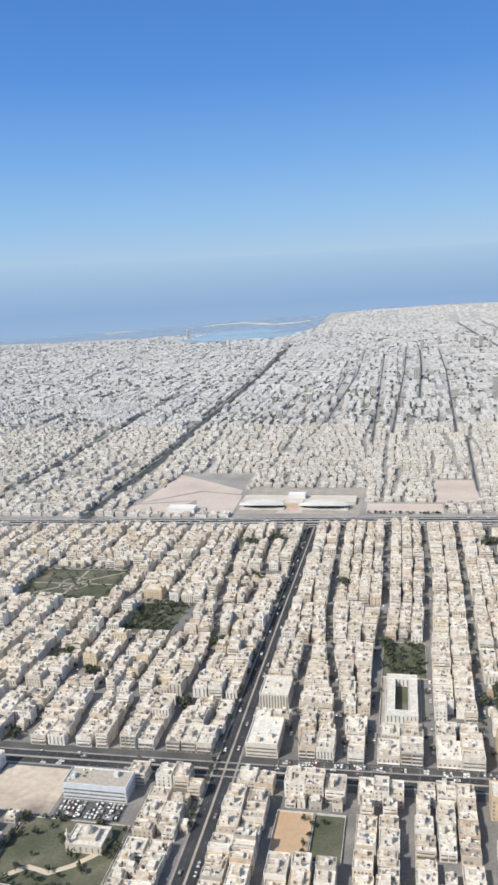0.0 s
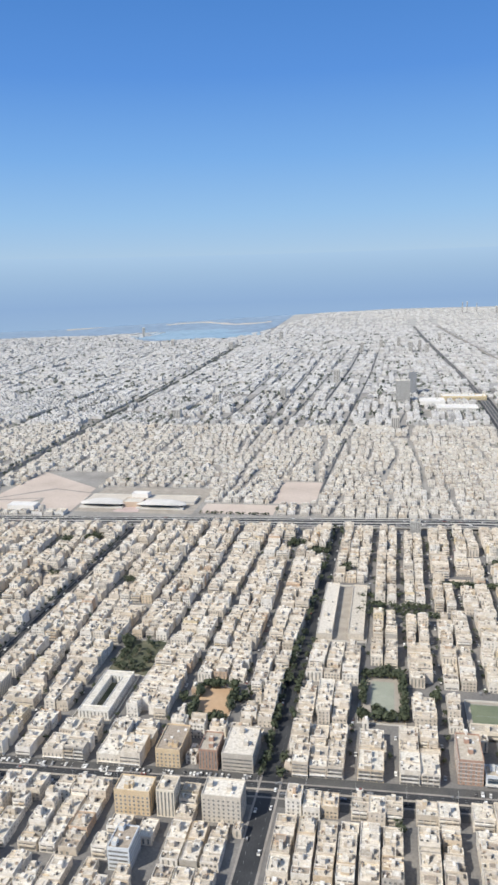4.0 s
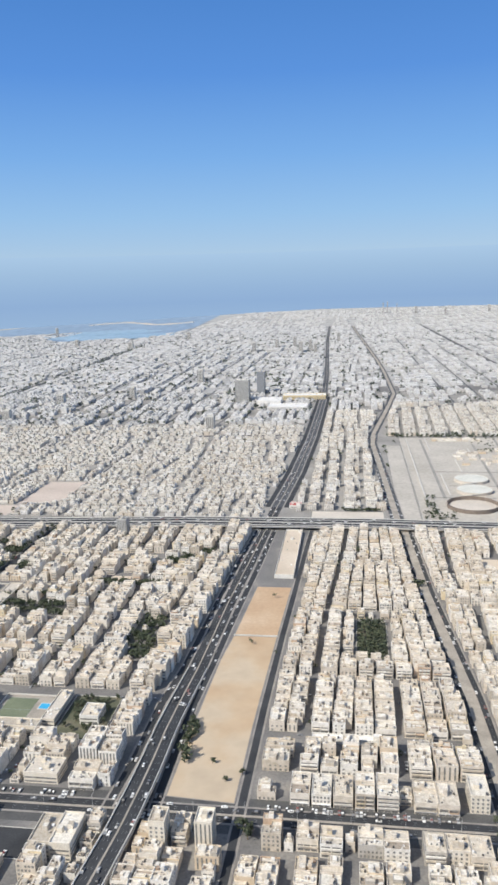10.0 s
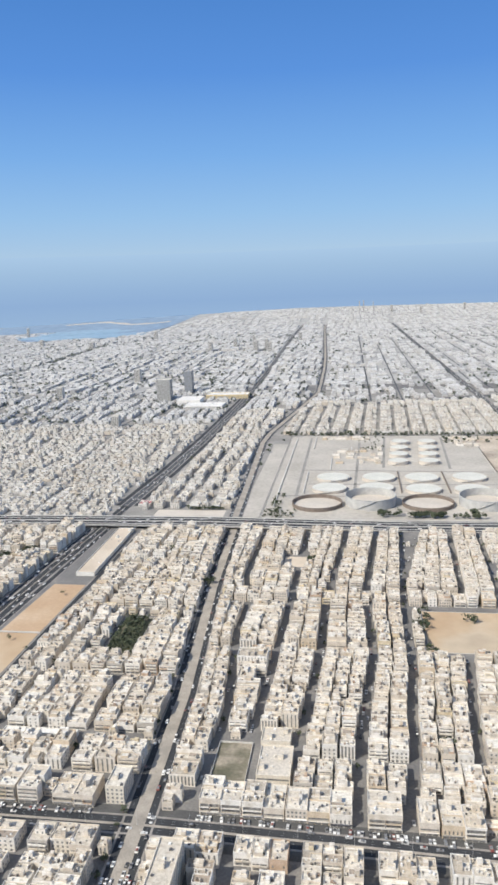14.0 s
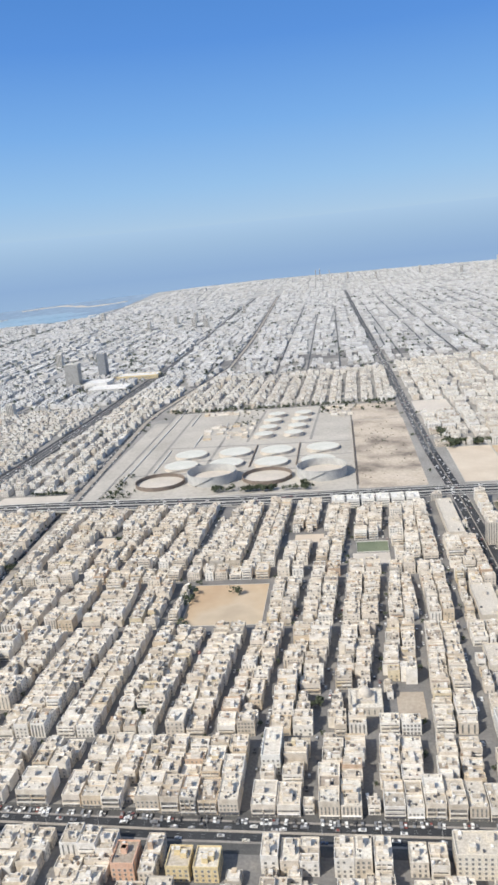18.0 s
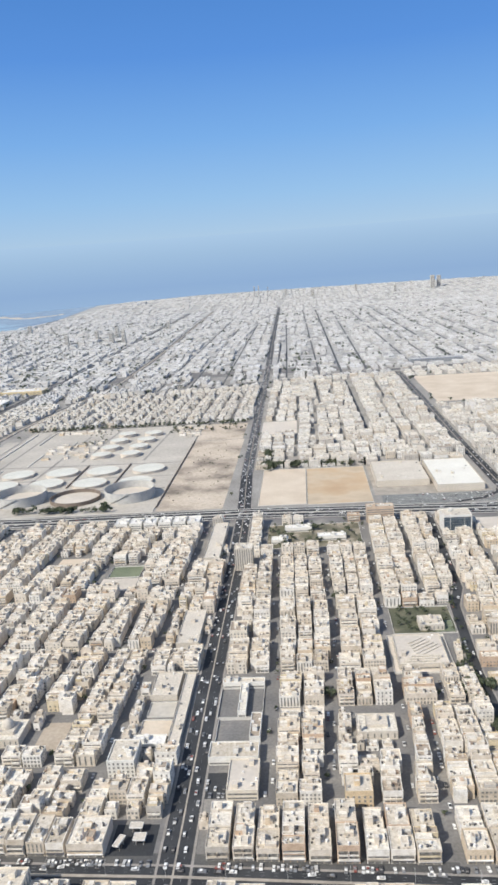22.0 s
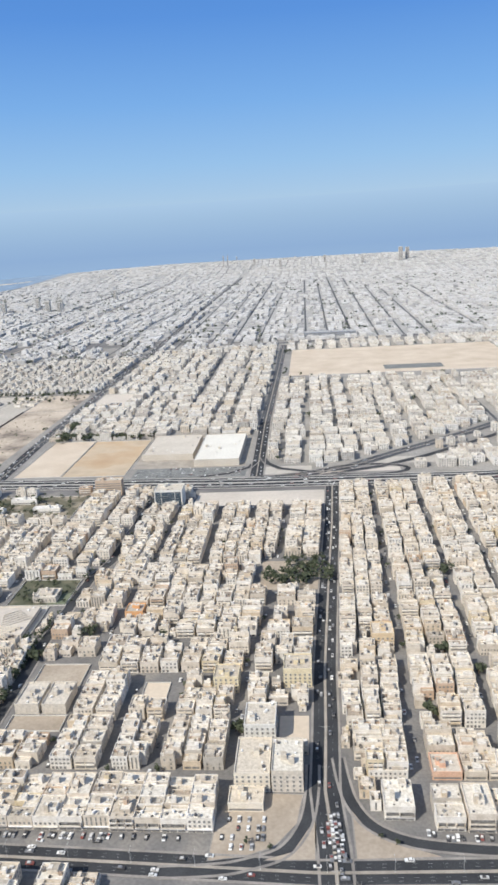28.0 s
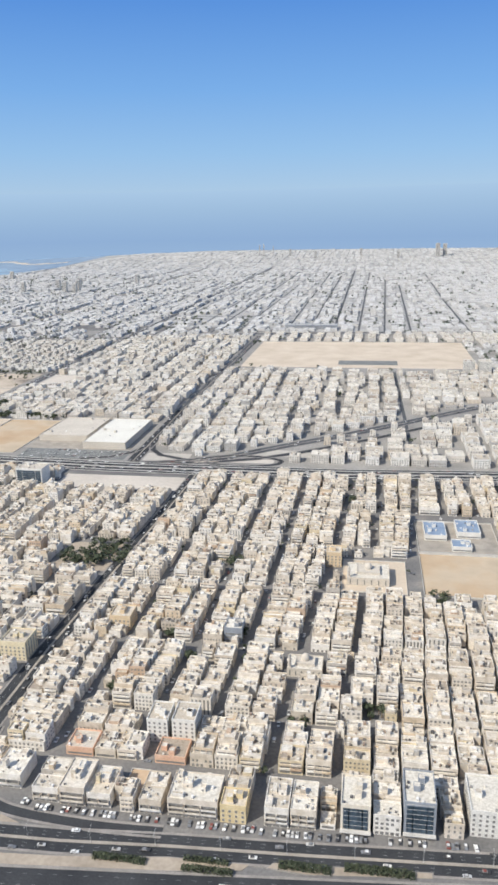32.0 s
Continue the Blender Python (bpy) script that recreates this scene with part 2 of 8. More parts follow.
M_PALEGREEN = surface("pale_pitch", [(0.3, (0.30, 0.32, 0.26)), (0.7, (0.38, 0.39, 0.32))], 0.08, 1.5, 0.95)
M_GRASS = surface("dry_grass", [(0.3, (0.075, 0.085, 0.055)), (0.55, (0.12, 0.122, 0.082)), (0.8, (0.25, 0.22, 0.16))], 0.06, 0.9, 0.95)
M_LEAF = surface("foliage", [(0.3, (0.048, 0.06, 0.036)), (0.7, (0.10, 0.115, 0.068))], 0.5, 3.0, 0.8)
# distant crowns: green lightened in the base colour to stand for haze
M_HAZEDLEAF = surface("hazed_foliage", [(0.3, (0.11, 0.125, 0.10)), (0.7, (0.16, 0.175, 0.14))], 0.2, 1.0, 0.9)
M_BARK = surface("bark", [(0.3, (0.12, 0.09, 0.06)), (0.7, (0.2, 0.15, 0.1))], 1.0, 6.0, 0.9)
M_PAINT = surface("road_paint", [(0.3, (0.20, 0.20, 0.20)), (0.7, (0.46, 0.46, 0.45))], 0.5, 4.0, 0.8)
M_POOL = surface("pool_water", [(0.3, (0.05, 0.36, 0.62)), (0.7, (0.08, 0.45, 0.72))], 0.2, 2.0, 0.1)
# open sea greyed in its base colour towards the backdrop's haze
M_SEA = surface("sea", [(0.3, (0.22, 0.30, 0.40)), (0.7, (0.25, 0.33, 0.43))], 0.002, 0.02, 0.6)
M_LAGOON = surface("lagoon", [(0.3, (0.24, 0.36, 0.47)), (0.7, (0.31, 0.43, 0.53))], 0.004, 0.03, 0.6)
M_TYRE = surface("tyre", [(0.3, (0.02, 0.02, 0.02)), (0.7, (0.03, 0.03, 0.03))], 2.0, 8.0, 0.9)
M_BLUE = surface("blue_roof", [(0.3, (0.20, 0.27, 0.38)), (0.7, (0.30, 0.37, 0.46))], 0.2, 2.0, 0.6)
M_ORANGE = surface("orange_render", [(0.3, (0.66, 0.34, 0.16)), (0.7, (0.75, 0.44, 0.22))], 0.3, 2.0, 0.85)


def carpaint():
    m, nt, b = nodes_of("car_paint", 0.35, 0.1)
    src = nt.nodes.new("ShaderNodeObjectInfo").outputs["Random"]
    col = ramp(nt, src, [(0.0, (0.80, 0.80, 0.79)), (0.36, (0.55, 0.55, 0.55)), (0.5, (0.05, 0.05, 0.055)), (0.7, (0.22, 0.23, 0.25)), (0.9, (0.24, 0.08, 0.07)), (0.93, (0.10, 0.14, 0.22)), (0.96, (0.74, 0.70, 0.60))], True)
    nt.links.new(mixed(nt, col, ramp(nt, noise_of(nt, 1.5), [(0.3, (0.85, 0.84, 0.82)), (0.7, (1, 1, 1))])), b.inputs["Base Color"])
    return m


M_CAR = carpaint()


# ---- mesh builders ----
class Buf:
    """Collects quads with their materials for one mesh."""

    def __init__(self):
        self.v, self.f, self.m, self.mats = [], [], [], []

    def slot(self, mat):
        if mat not in self.mats:
            self.mats.append(mat)
        return self.mats.index(mat)

    def face(self, pts, mat):
        n = len(self.v)
        self.v.extend(pts)
        self.f.append(tuple(range(n, n + len(pts))))
        self.m.append(self.slot(mat))

    def shared(self, verts, faces, mat):
        n = len(self.v)
        self.v.extend(verts)
        s = self.slot(mat)
        for f in faces:
            self.f.append(tuple(i + n for i in f))
            self.m.append(s)

    def box(self, x0, x1, y0, y1, z0, z1, mat, bottom=False):
        vs = [(x0, y0, z0), (x1, y0, z0), (x1, y1, z0), (x0, y1, z0), (x0, y0, z1), (x1, y0, z1), (x1, y1, z1), (x0, y1, z1)]
        fs = [(0, 1, 5, 4), (1, 2, 6, 5), (2, 3, 7, 6), (3, 0, 4, 7), (4, 5, 6, 7)]
        if bottom:
            fs.append((3, 2, 1, 0))
        self.shared(vs, fs, mat)

    def tube(self, x, y, z0, z1, r, mat, n=8, r1=None):
        r1 = r if r1 is None else r1
        vs = [(x + r * math.cos(2 * math.pi * i / n), y + r * math.sin(2 * math.pi * i / n), z0) for i in range(n)]
        vs += [(x + r1 * math.cos(2 * math.pi * i / n), y + r1 * math.sin(2 * math.pi * i / n), z1) for i in range(n)]
        fs = [(i, (i + 1) % n, n + (i + 1) % n, n + i) for i in range(n)] + [tuple(range(n, 2 * n))]
        self.shared(vs, fs, mat)

    def tray(self, x0, x1, y0, y1, z0, z1, wall, roof, rim=0.25, deep=0.55):
        """Walls with a parapet round a sunken flat roof."""
        a, b = rim, z1 - deep
        vs = [(x0, y0, z0), (x1, y0, z0), (x1, y1, z0), (x0, y1, z0), (x0, y0, z1), (x1, y0, z1), (x1, y1, z1), (x0, y1, z1),
              (x0 + a, y0 + a, z1), (x1 - a, y0 + a, z1), (x1 - a, y1 - a, z1), (x0 + a, y1 - a, z1),
              (x0 + a, y0 + a, b), (x1 - a, y0 + a, b), (x1 - a, y1 - a, b), (x0 + a, y1 - a, b)]
        fs = []
        for i in range(4):
            j = (i + 1) % 4
            fs += [(i, j, 4 + j, 4 + i), (4 + i, 4 + j, 8 + j, 8 + i), (8 + i, 8 + j, 12 + j, 12 + i)]
        self.shared(vs, fs, wall)
        if roof is not None:
            self.face([vs[12], vs[13], vs[14], vs[15]], roof)

    def mesh(self, name):
        me = bpy.data.meshes.new(name)
        me.from_pydata(self.v, [], self.f)
        for mt in self.mats:
            me.materials.append(mt)
        me.polygons.foreach_set("material_index", self.m)
        me.update()
        return me


def thing(name, label, category, group="", kind="", at=(0, 0, 0)):
    ob = new(name)
    ob.location = at
    ob.empty_display_size = 1
    return tagged(ob, label, category, group, kind)


def part(name, data, parent, label="", at=None):
    """One mesh object under a thing or part."""
    ob = new(name, data.mesh(name) if isinstance(data, Buf) else data)
    ob.parent = parent
    if at is not None:
        ob.location = at
    if label:
        tagged(ob, label)
    return ob


def solid(name, buf, label, category, kind="", group=""):
    return tagged(new(name, buf.mesh(name)), label, category, group, kind)

# ---- plan: x along the cross roads, y away from the flight ----
CX, CY, RIM = 600.0, 50.0, 4890.0


def rise(x, y):
    """The far land climbs gently towards the coast ridge."""
    d = math.hypot(x - CX, y - CY)
    u = max(0.0, (d - 3900) / (RIM - 3900))
    side = max(0.0, min(1.0, (x + 1700) / 1900))
    return 58 * u * side


def coast(x):
    """The shore's y at x: near at the lagoon, past the rim elsewhere."""
    if x < -1250:
        return 3560 + 40 * math.sin(x / 130)
    if x < -1000:
        return 3720 + 60 * math.sin(x / 90)
    if x < -560:
        return 3230 + 70 * math.sin(x / 60)
    return 3300 + (x + 560) * 6


# ---- ground, sea and distance ----
g = Buf()
rings = [-400, 0, 200, 400, 720, 1100, 1600, 2200, 3000, 3900, 4200, 4500, 4890]
spokes = 72
pts = {}
for i, r in enumerate(rings[2:]):
    for j in range(spokes):
        a = 2 * math.pi * j / spokes
        x, y = CX + r * math.sin(a), CY + r * math.cos(a)
        pts[i, j] = (x, y, rise(x, y) if y > 0 else 0.0)
vs, ids = [(CX, CY, 0)], {}
for k, p in pts.items():
    ids[k] = len(vs)
    vs.append(p)
fs = [(0, ids[0, (j + 1) % spokes], ids[0, j]) for j in range(spokes)]
for i in range(len(rings) - 3):
    for j in range(spokes):
        k = (j + 1) % spokes
        fs.append((ids[i, j], ids[i, k], ids[i + 1, k], ids[i + 1, j]))
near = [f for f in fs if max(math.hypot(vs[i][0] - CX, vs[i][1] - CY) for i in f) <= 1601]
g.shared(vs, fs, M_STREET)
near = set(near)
# past 1600 m the sheet switches to the haze-lightened ground
g.m = [0 if f in near else g.slot(M_HAZEDGROUND) for f in g.f]
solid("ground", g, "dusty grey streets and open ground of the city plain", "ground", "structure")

s = Buf()
shore = [(x, coast(x)) for x in range(-3400, -449, 50)]
for (xa, ya), (xb, yb) in zip(shore, shore[1:]):
    outer = lambda x: CY + math.sqrt(max(1.0, (RIM - 3) ** 2 - (x - CX) ** 2))
    if outer(xa) > ya and outer(xb) > yb:
        for k in range(5):
            q = [(x, y + (outer(x) - y) * m / 5) for m in (k, k + 1) for x, y in ((xa, ya), (xb, yb))]
            s.face([(*q[i], 1.2 + rise(*q[i])) for i in (0, 1, 3, 2)], M_SEA)
solid("sea_water", s, "hazy blue sea beyond the city shore", "sea", "structure")
lg = Buf()
n = 40
shape = [(-760 + 330 * math.cos(2 * math.pi * i / n) * (1 + 0.1 * math.sin(3 * i)), 3560 + 330 * math.sin(2 * math.pi * i / n) * (1 + 0.08 * math.cos(2 * i))) for i in range(n)]
for (xa, ya), (xb, yb) in zip(shape, shape[1:] + shape[:1]):
    lg.face([(x, y, 1.9 + rise(x, y)) for x, y in ((xa, ya), (xb, yb), (-760, 3560))], M_LAGOON)

solid("lagoon_water", lg, "pale turquoise lagoon behind a sand spit", "lagoon", "structure")
sp = Buf()
for k in range(26):
    x = -1150 + k * 24
    y = 4300 + 120 * math.sin(k * 0.25)
    sp.box(x, x + 25, y, y + 60 + 30 * math.sin(k), rise(x, y) - 2, rise(x, y) + 4.4, M_DUST)
solid("sand_spit", sp, "pale sand spit across the lagoon mouth", "sand spit", "structure")


def haze_backdrop():
    """The sea horizon far behind everything, its haze painted as a glowing gradient."""
    m = bpy.data.materials.new("far_sea_haze")
    m.use_nodes = True
    nt = m.node_tree
    nt.nodes.clear()
    tc = nt.nodes.new("ShaderNodeTexCoord")
    sep = nt.nodes.new("ShaderNodeSeparateXYZ")
    nt.links.new(tc.outputs["Object"], sep.inputs[0])
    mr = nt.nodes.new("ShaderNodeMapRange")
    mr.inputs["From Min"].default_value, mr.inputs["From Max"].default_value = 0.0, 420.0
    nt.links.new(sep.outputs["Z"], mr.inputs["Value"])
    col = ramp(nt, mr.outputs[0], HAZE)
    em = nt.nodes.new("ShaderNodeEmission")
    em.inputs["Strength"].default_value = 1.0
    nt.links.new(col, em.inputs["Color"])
    out = nt.nodes.new("ShaderNodeOutputMaterial")
    nt.links.new(em.outputs[0], out.inputs["Surface"])
    b = Buf()
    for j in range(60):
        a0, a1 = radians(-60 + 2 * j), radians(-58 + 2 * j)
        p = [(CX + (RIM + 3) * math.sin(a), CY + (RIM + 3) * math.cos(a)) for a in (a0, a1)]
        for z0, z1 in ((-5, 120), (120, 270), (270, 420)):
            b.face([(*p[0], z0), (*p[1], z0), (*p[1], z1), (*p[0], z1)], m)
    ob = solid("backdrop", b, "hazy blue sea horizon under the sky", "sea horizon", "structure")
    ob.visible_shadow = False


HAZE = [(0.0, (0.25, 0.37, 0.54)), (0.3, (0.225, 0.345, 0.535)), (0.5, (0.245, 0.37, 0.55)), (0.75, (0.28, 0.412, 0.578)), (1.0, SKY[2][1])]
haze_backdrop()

# ---- roads ----
ROADS = []  # (points, half width) for keeping houses off


def strip(buf, pts, half, z, mat, thick=0.0):
    """A ribbon of road along a line of points (x, y) or (x, y, z)."""
    P = [Vector((p[0], p[1], (p[2] if len(p) > 2 else 0) + z)) for p in pts]
    sides = []
    for i, p in enumerate(P):
        d = (P[min(i + 1, len(P) - 1)] - P[max(i - 1, 0)])
        d.z = 0
        d.normalize()
        nrm = Vector((-d.y, d.x, 0))
        sides.append((p + nrm * half, p - nrm * half))
    for (l0, r0), (l1, r1) in zip(sides, sides[1:]):
        buf.face([tuple(r0), tuple(r1), tuple(l1), tuple(l0)], mat)
        if thick:
            dz = Vector((0, 0, thick))
            buf.face([tuple(r0 - dz), tuple(r1 - dz), tuple(r1), tuple(r0)], mat)
            buf.face([tuple(l1 - dz), tuple(l0 - dz), tuple(l0), tuple(l1)], mat)


def offset(pts, d):
    out = []
    for i, p in enumerate(pts):
        a, b = pts[max(i - 1, 0)], pts[min(i + 1, len(pts) - 1)]
        dx, dy = b[0] - a[0], b[1] - a[1]
        L = math.hypot(dx, dy)
        out.append((p[0] - dy / L * d, p[1] + dx / L * d, *p[2:]))
    return out


def along(pts, step):
    """Points spaced by step along a line, with their heading."""
    out = []
    left = 0.0
    for a, b in zip(pts, pts[1:]):
        L = math.dist(a[:2], b[:2])
        u = left
        while u < L:
            q = u / L
            out.append((a[0] + (b[0] - a[0]) * q, a[1] + (b[1] - a[1]) * q, (a[2] + (b[2] - a[2]) * q) if len(a) > 2 else 0.0, math.atan2(b[1] - a[1], b[0] - a[0])))
            u += step
        left = u - L
    return out


def road(name, pts, half, label, median=0.0, lanes=0, kerb=True, mat=None, far=False, z=0.05):
    """Carriageway with kerb edges, a raised median and broken lane lines."""
    ROADS.append(([(p[0], p[1]) for p in pts], half + 0.7))
    th = thing(name, label, "road", kind="structure")
    b = Buf()
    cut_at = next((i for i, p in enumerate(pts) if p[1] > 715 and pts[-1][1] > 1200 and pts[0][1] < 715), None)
    strip(b, pts if cut_at is None else pts[:cut_at + 1], half, z, mat or (M_HAZEDROAD if far else M_ASPHALT), 0.05)
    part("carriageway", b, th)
    # the stretch past the highway gets the asphalt paled for haze
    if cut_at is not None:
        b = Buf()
        strip(b, pts[cut_at:], half, z, M_HAZEDROAD, 0.05)
        part("carriageway", b, th, "distant asphalt in a haze-paled grey")
    if kerb and not far:
        for sgn in (-1, 1):
            k = Buf()
            strip(k, offset(pts, sgn * (half + 0.45)), 0.5, z + 0.09, M_KERB, 0.14)
            part("pavement_edge", k, th)
    if median:
        k = Buf()
        strip(k, pts, median, z + 0.14, M_PAVE, 0.14)
        part("median", k, th, "pale concrete median strip")
    if lanes and not far:
        k = Buf()
        w = (half - median) / lanes
        for sgn in (-1, 1):
            for i in range(1, lanes):
                for x, y, zz, a in along(offset(pts, sgn * (median + w * i)), 5.0):
                    c, sn = math.cos(a), math.sin(a)
                    q = [(x + c * u - sn * v, y + sn * u + c * v, zz + z + 0.012) for u, v in ((0, -0.04), (1.5, -0.04), (1.5, 0.04), (0, 0.04))]
                    k.face(q, M_PAINT)
        if k.f:
            tagged(part("lane_marking", k, th, "broken white lane lines"), kind="stuff")
    return th


FRONT = [(-700, 307), (-430, 305.5), (-200, 307), (-60, 310), (0, 311.5), (100, 315), (230, 318), (340, 319), (450, 318.5), (540, 315), (600, 312), (680, 309.5), (780, 307), (880, 302), (980, 298), (1060, 294.5), (1117, 296.5), (1155, 299.5), (1200, 302), (1258, 306), (1300, 308), (1600, 322)]
HIGH = [(-1200, 660), (-420, 672), (-200, 684), (0, 697), (100, 702), (400, 703), (650, 704), (780, 706), (1000, 694), (1200, 694), (1330, 703), (2200, 730)]
R1 = [(-85, 60), (-85.5, 200), (-86, 318), (-86, 440), (-84.5, 690)]
RT = [(94, 60), (98, 276), (99, 323), (98.5, 400), (101.5, 480), (104, 560), (106, 690)]
R2 = [(264, -60, 4.2), (282, 230, 4.2), (284.4, 273, 4.2), (287, 300, 4.2), (288.5, 328, 4.2), (289, 348, 4.0), (288.7, 374, 2.8), (289.3, 399, 1.4), (291.3, 438, 0.15), (292.7, 479, 0), (294, 528, 0), (299, 620, 0), (303, 700, 0), (306, 760, 0), (315, 901, 0), (322, 1100, 0), (324, 1250, 0), (326, 1498, 0), (320, 1850, 0), (308, 2238, 0), (285, 3000, 0), (259, 4300, 0)]
SERVICE_W = [(276, 318), (278.5, 350), (279.5, 400), (283.5, 440), (285.5, 500), (290, 600), (296, 690)]
SERVICE_E = [(296.5, 318), (296.8, 400), (299, 440), (301.5, 500), (307, 600), (311, 690)]
R2B = [(330, 120), (333.5, 318), (334.5, 400), (336.7, 483), (339.5, 560), (342.5, 646), (344.5, 690)]
R3 = [(452, 100), (446, 318), (443, 420), (432, 560), (426.5, 690), (422, 725), (416, 877), (408, 1060), (411, 1130), (440, 1350), (462, 1535), (458, 1900), (450, 2202), (399, 3472), (370, 4300)]
R4 = [(782, 60), (778, 318), (777, 420), (777, 600), (775, 700), (769, 830), (765, 1063), (762, 1344), (755, 1800), (743, 2448), (730, 3300), (715, 4300)]
R5 = [(1052, 60), (1064.5, 290), (1064, 304), (1061.5, 332), (1062.5, 368), (1063, 411), (1065, 458), (1067.5, 512), (1072, 600), (1075, 690)]
R6 = [(1010, 712), (1007, 903), (1009, 1267), (1009, 1500)]
HW2 = [(420, 1330), (600, 1405), (748, 1458), (981, 1528), (1261, 1560), (2200, 1600)]
RAMP = [(1005, 702), (1050, 712), (1091, 731), (1136, 770), (1198, 819), (1361, 967), (1800, 1330)]

road("front_road", FRONT, 4.8, "dark asphalt dual carriageway with a pale median", 0.6, 3)
for d in (-8.4, 8.4):
    k = Buf()
    strip(k, offset(FRONT[:14], d), 2.5, 0.04, M_PARKING, 0.03)
    solid("parking_strip", k, "stained asphalt parking strip beside the front road", "parking", "structure")
HIGHWAY = [(x, y, 0.2) for x, y in HIGH[:4]] + [(80, 701, 0.2), (228, 702.4, 3.2), (260, 702.5, 3.2), (400, 703, 3.2), (580, 703.7, 0.2)] + [(x, y, 0.2) for x, y in HIGH[6:]]
expressway = road("highway", HIGHWAY, 13, "wide expressway with service roads and pale verges", 0, 0, mat=M_VERGE)
for d, half in ((-10.6, 2.3), (-4.3, 3.3), (4.3, 3.3), (10.6, 2.3)):
    k = Buf()
    strip(k, offset(HIGHWAY, d), half, 0.075, M_ASPHALT, 0.02)
    part("carriageway", k, expressway, "dark asphalt lanes")
    for e in (-half, half):
        k = Buf()
        strip(k, offset(HIGHWAY, d + e), 0.28, 0.26, M_CONC, 0.2)
        part("kerb", k, expressway, "pale concrete kerb")
road("cross_avenue", R1, 5.2, "straight asphalt avenue between apartment blocks", 0.5, 2, z=0.07)
road("tree_avenue", RT, 4.4, "tree-lined asphalt avenue", 0, 2, z=0.07)
road("expressway", R2, 5.3, "dark multi-lane expressway rising over the front road", 0.4, 3, z=0.09)
for line in (SERVICE_W, SERVICE_E):
    road("service_road", line, 2.0, "asphalt service road beside the expressway", 0, 0, z=0.07)
for d in (-9.5, 9.5):
    road("service_road", offset([(x, y) for x, y, _ in R2[13:18]], d), 2.6, "dark asphalt service road beside the expressway", 0, 0, kerb=False, z=0.07, mat=M_ASPHALT)
road("side_road", R2B, 1.8, "narrow service road beside the sand field", 0, 1, z=0.07)
road("boulevard", R3, 6.2, "wide boulevard with a dusty planted median", 3.0, 2, z=0.07)
road("market_street", R4, 6.0, "busy asphalt street full of traffic", 0.35, 2, z=0.07)
G_E = [(916, 300), (916, 396), (915, 439), (919, 515), (926, 540), (931, 690)]
road("shaded_street", G_E, 3.0, "asphalt street under old trees", 0, 0, z=0.07)
road("link_road", R5, 5.2, "asphalt road leading to the interchange", 0.6, 2, z=0.07)
road("mall_road", R6, 5.6, "shaded asphalt road past the store roofs", 0.5, 2, z=0.07)
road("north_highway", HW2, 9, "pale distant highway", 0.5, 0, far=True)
road("ramp_road", RAMP, 6.5, "curving slip road of the interchange", 0.5, 2, z=0.11)
def rounded(pts, n=6):
    """The same line drawn as a smooth curve through its points."""
    out = []
    for i in range(len(pts) - 1):
        p0, p1, p2, p3 = pts[max(0, i - 1)], pts[i], pts[i + 1], pts[min(len(pts) - 1, i + 2)]
        for k in range(n):
            t = k / n
            out.append(tuple(0.5 * (2 * b + (c - a) * t + (2 * a - 5 * b + 4 * c - d) * t * t + (3 * b - a - 3 * c + d) * t ** 3) for a, b, c, d in zip(p0, p1, p2, p3)))
    return out + [pts[-1]]


road("slip_road", rounded([(1005, 293.5), (1024, 295), (1035, 297.5), (1047, 303), (1054, 315), (1056.5, 330), (1057, 346)]), 2.0, "curved slip road with pale kerbs", 0, 0, z=0.12)
road("slip_road", rounded([(1067, 350), (1068.5, 337), (1071, 326), (1076.5, 316), (1086, 309.5), (1099, 306.3), (1125, 304.5), (1150, 305)]), 2.0, "curved slip road with pale kerbs", 0, 0, z=0.12)
road("south_carriageway", [(1000, 280), (1060, 277), (1104, 279.5), (1160, 284.5), (1230, 291), (1330, 301)], 4.2, "second asphalt carriageway south of the island", 0, 2, z=0.08)
road("ramp_road", [(1012, 770), (1018, 748), (1030, 732), (1052, 722), (1080, 716)], 2.6, "curved slip road from the shaded road", 0, 0, z=0.12)
road("ramp_road", [(1020, 708), (1075, 714), (1120, 730), (1160, 756), (1215, 800), (1380, 950)], 3.2, "slip road beside the curving highway", 0, 2, z=0.14)
road("ramp_road", [(960, 714), (985, 722), (1002, 738), (1008, 760)], 2.4, "curved slip road by the car park", 0, 0, z=0.12)
road("loop_ramp", [(1060 + 36 * math.cos(a / 8 * math.pi) + 46, 722 + 15 * math.sin(a / 8 * math.pi), 0) for a in range(17)], 2.6, "looping interchange slip road", 0, 0, z=0.13)
AVENUE = [(-327, 690), (-329, 819), (-327, 958), (-344, 1241), (-350, 1500), (-364, 1840), (-387, 2241), (-430, 2900)]
AVENUE_W = [(-468, 690), (-465, 901), (-475, 1090), (-486, 1600)]
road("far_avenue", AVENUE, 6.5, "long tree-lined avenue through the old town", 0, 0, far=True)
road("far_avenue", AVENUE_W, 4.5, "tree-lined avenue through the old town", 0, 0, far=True)
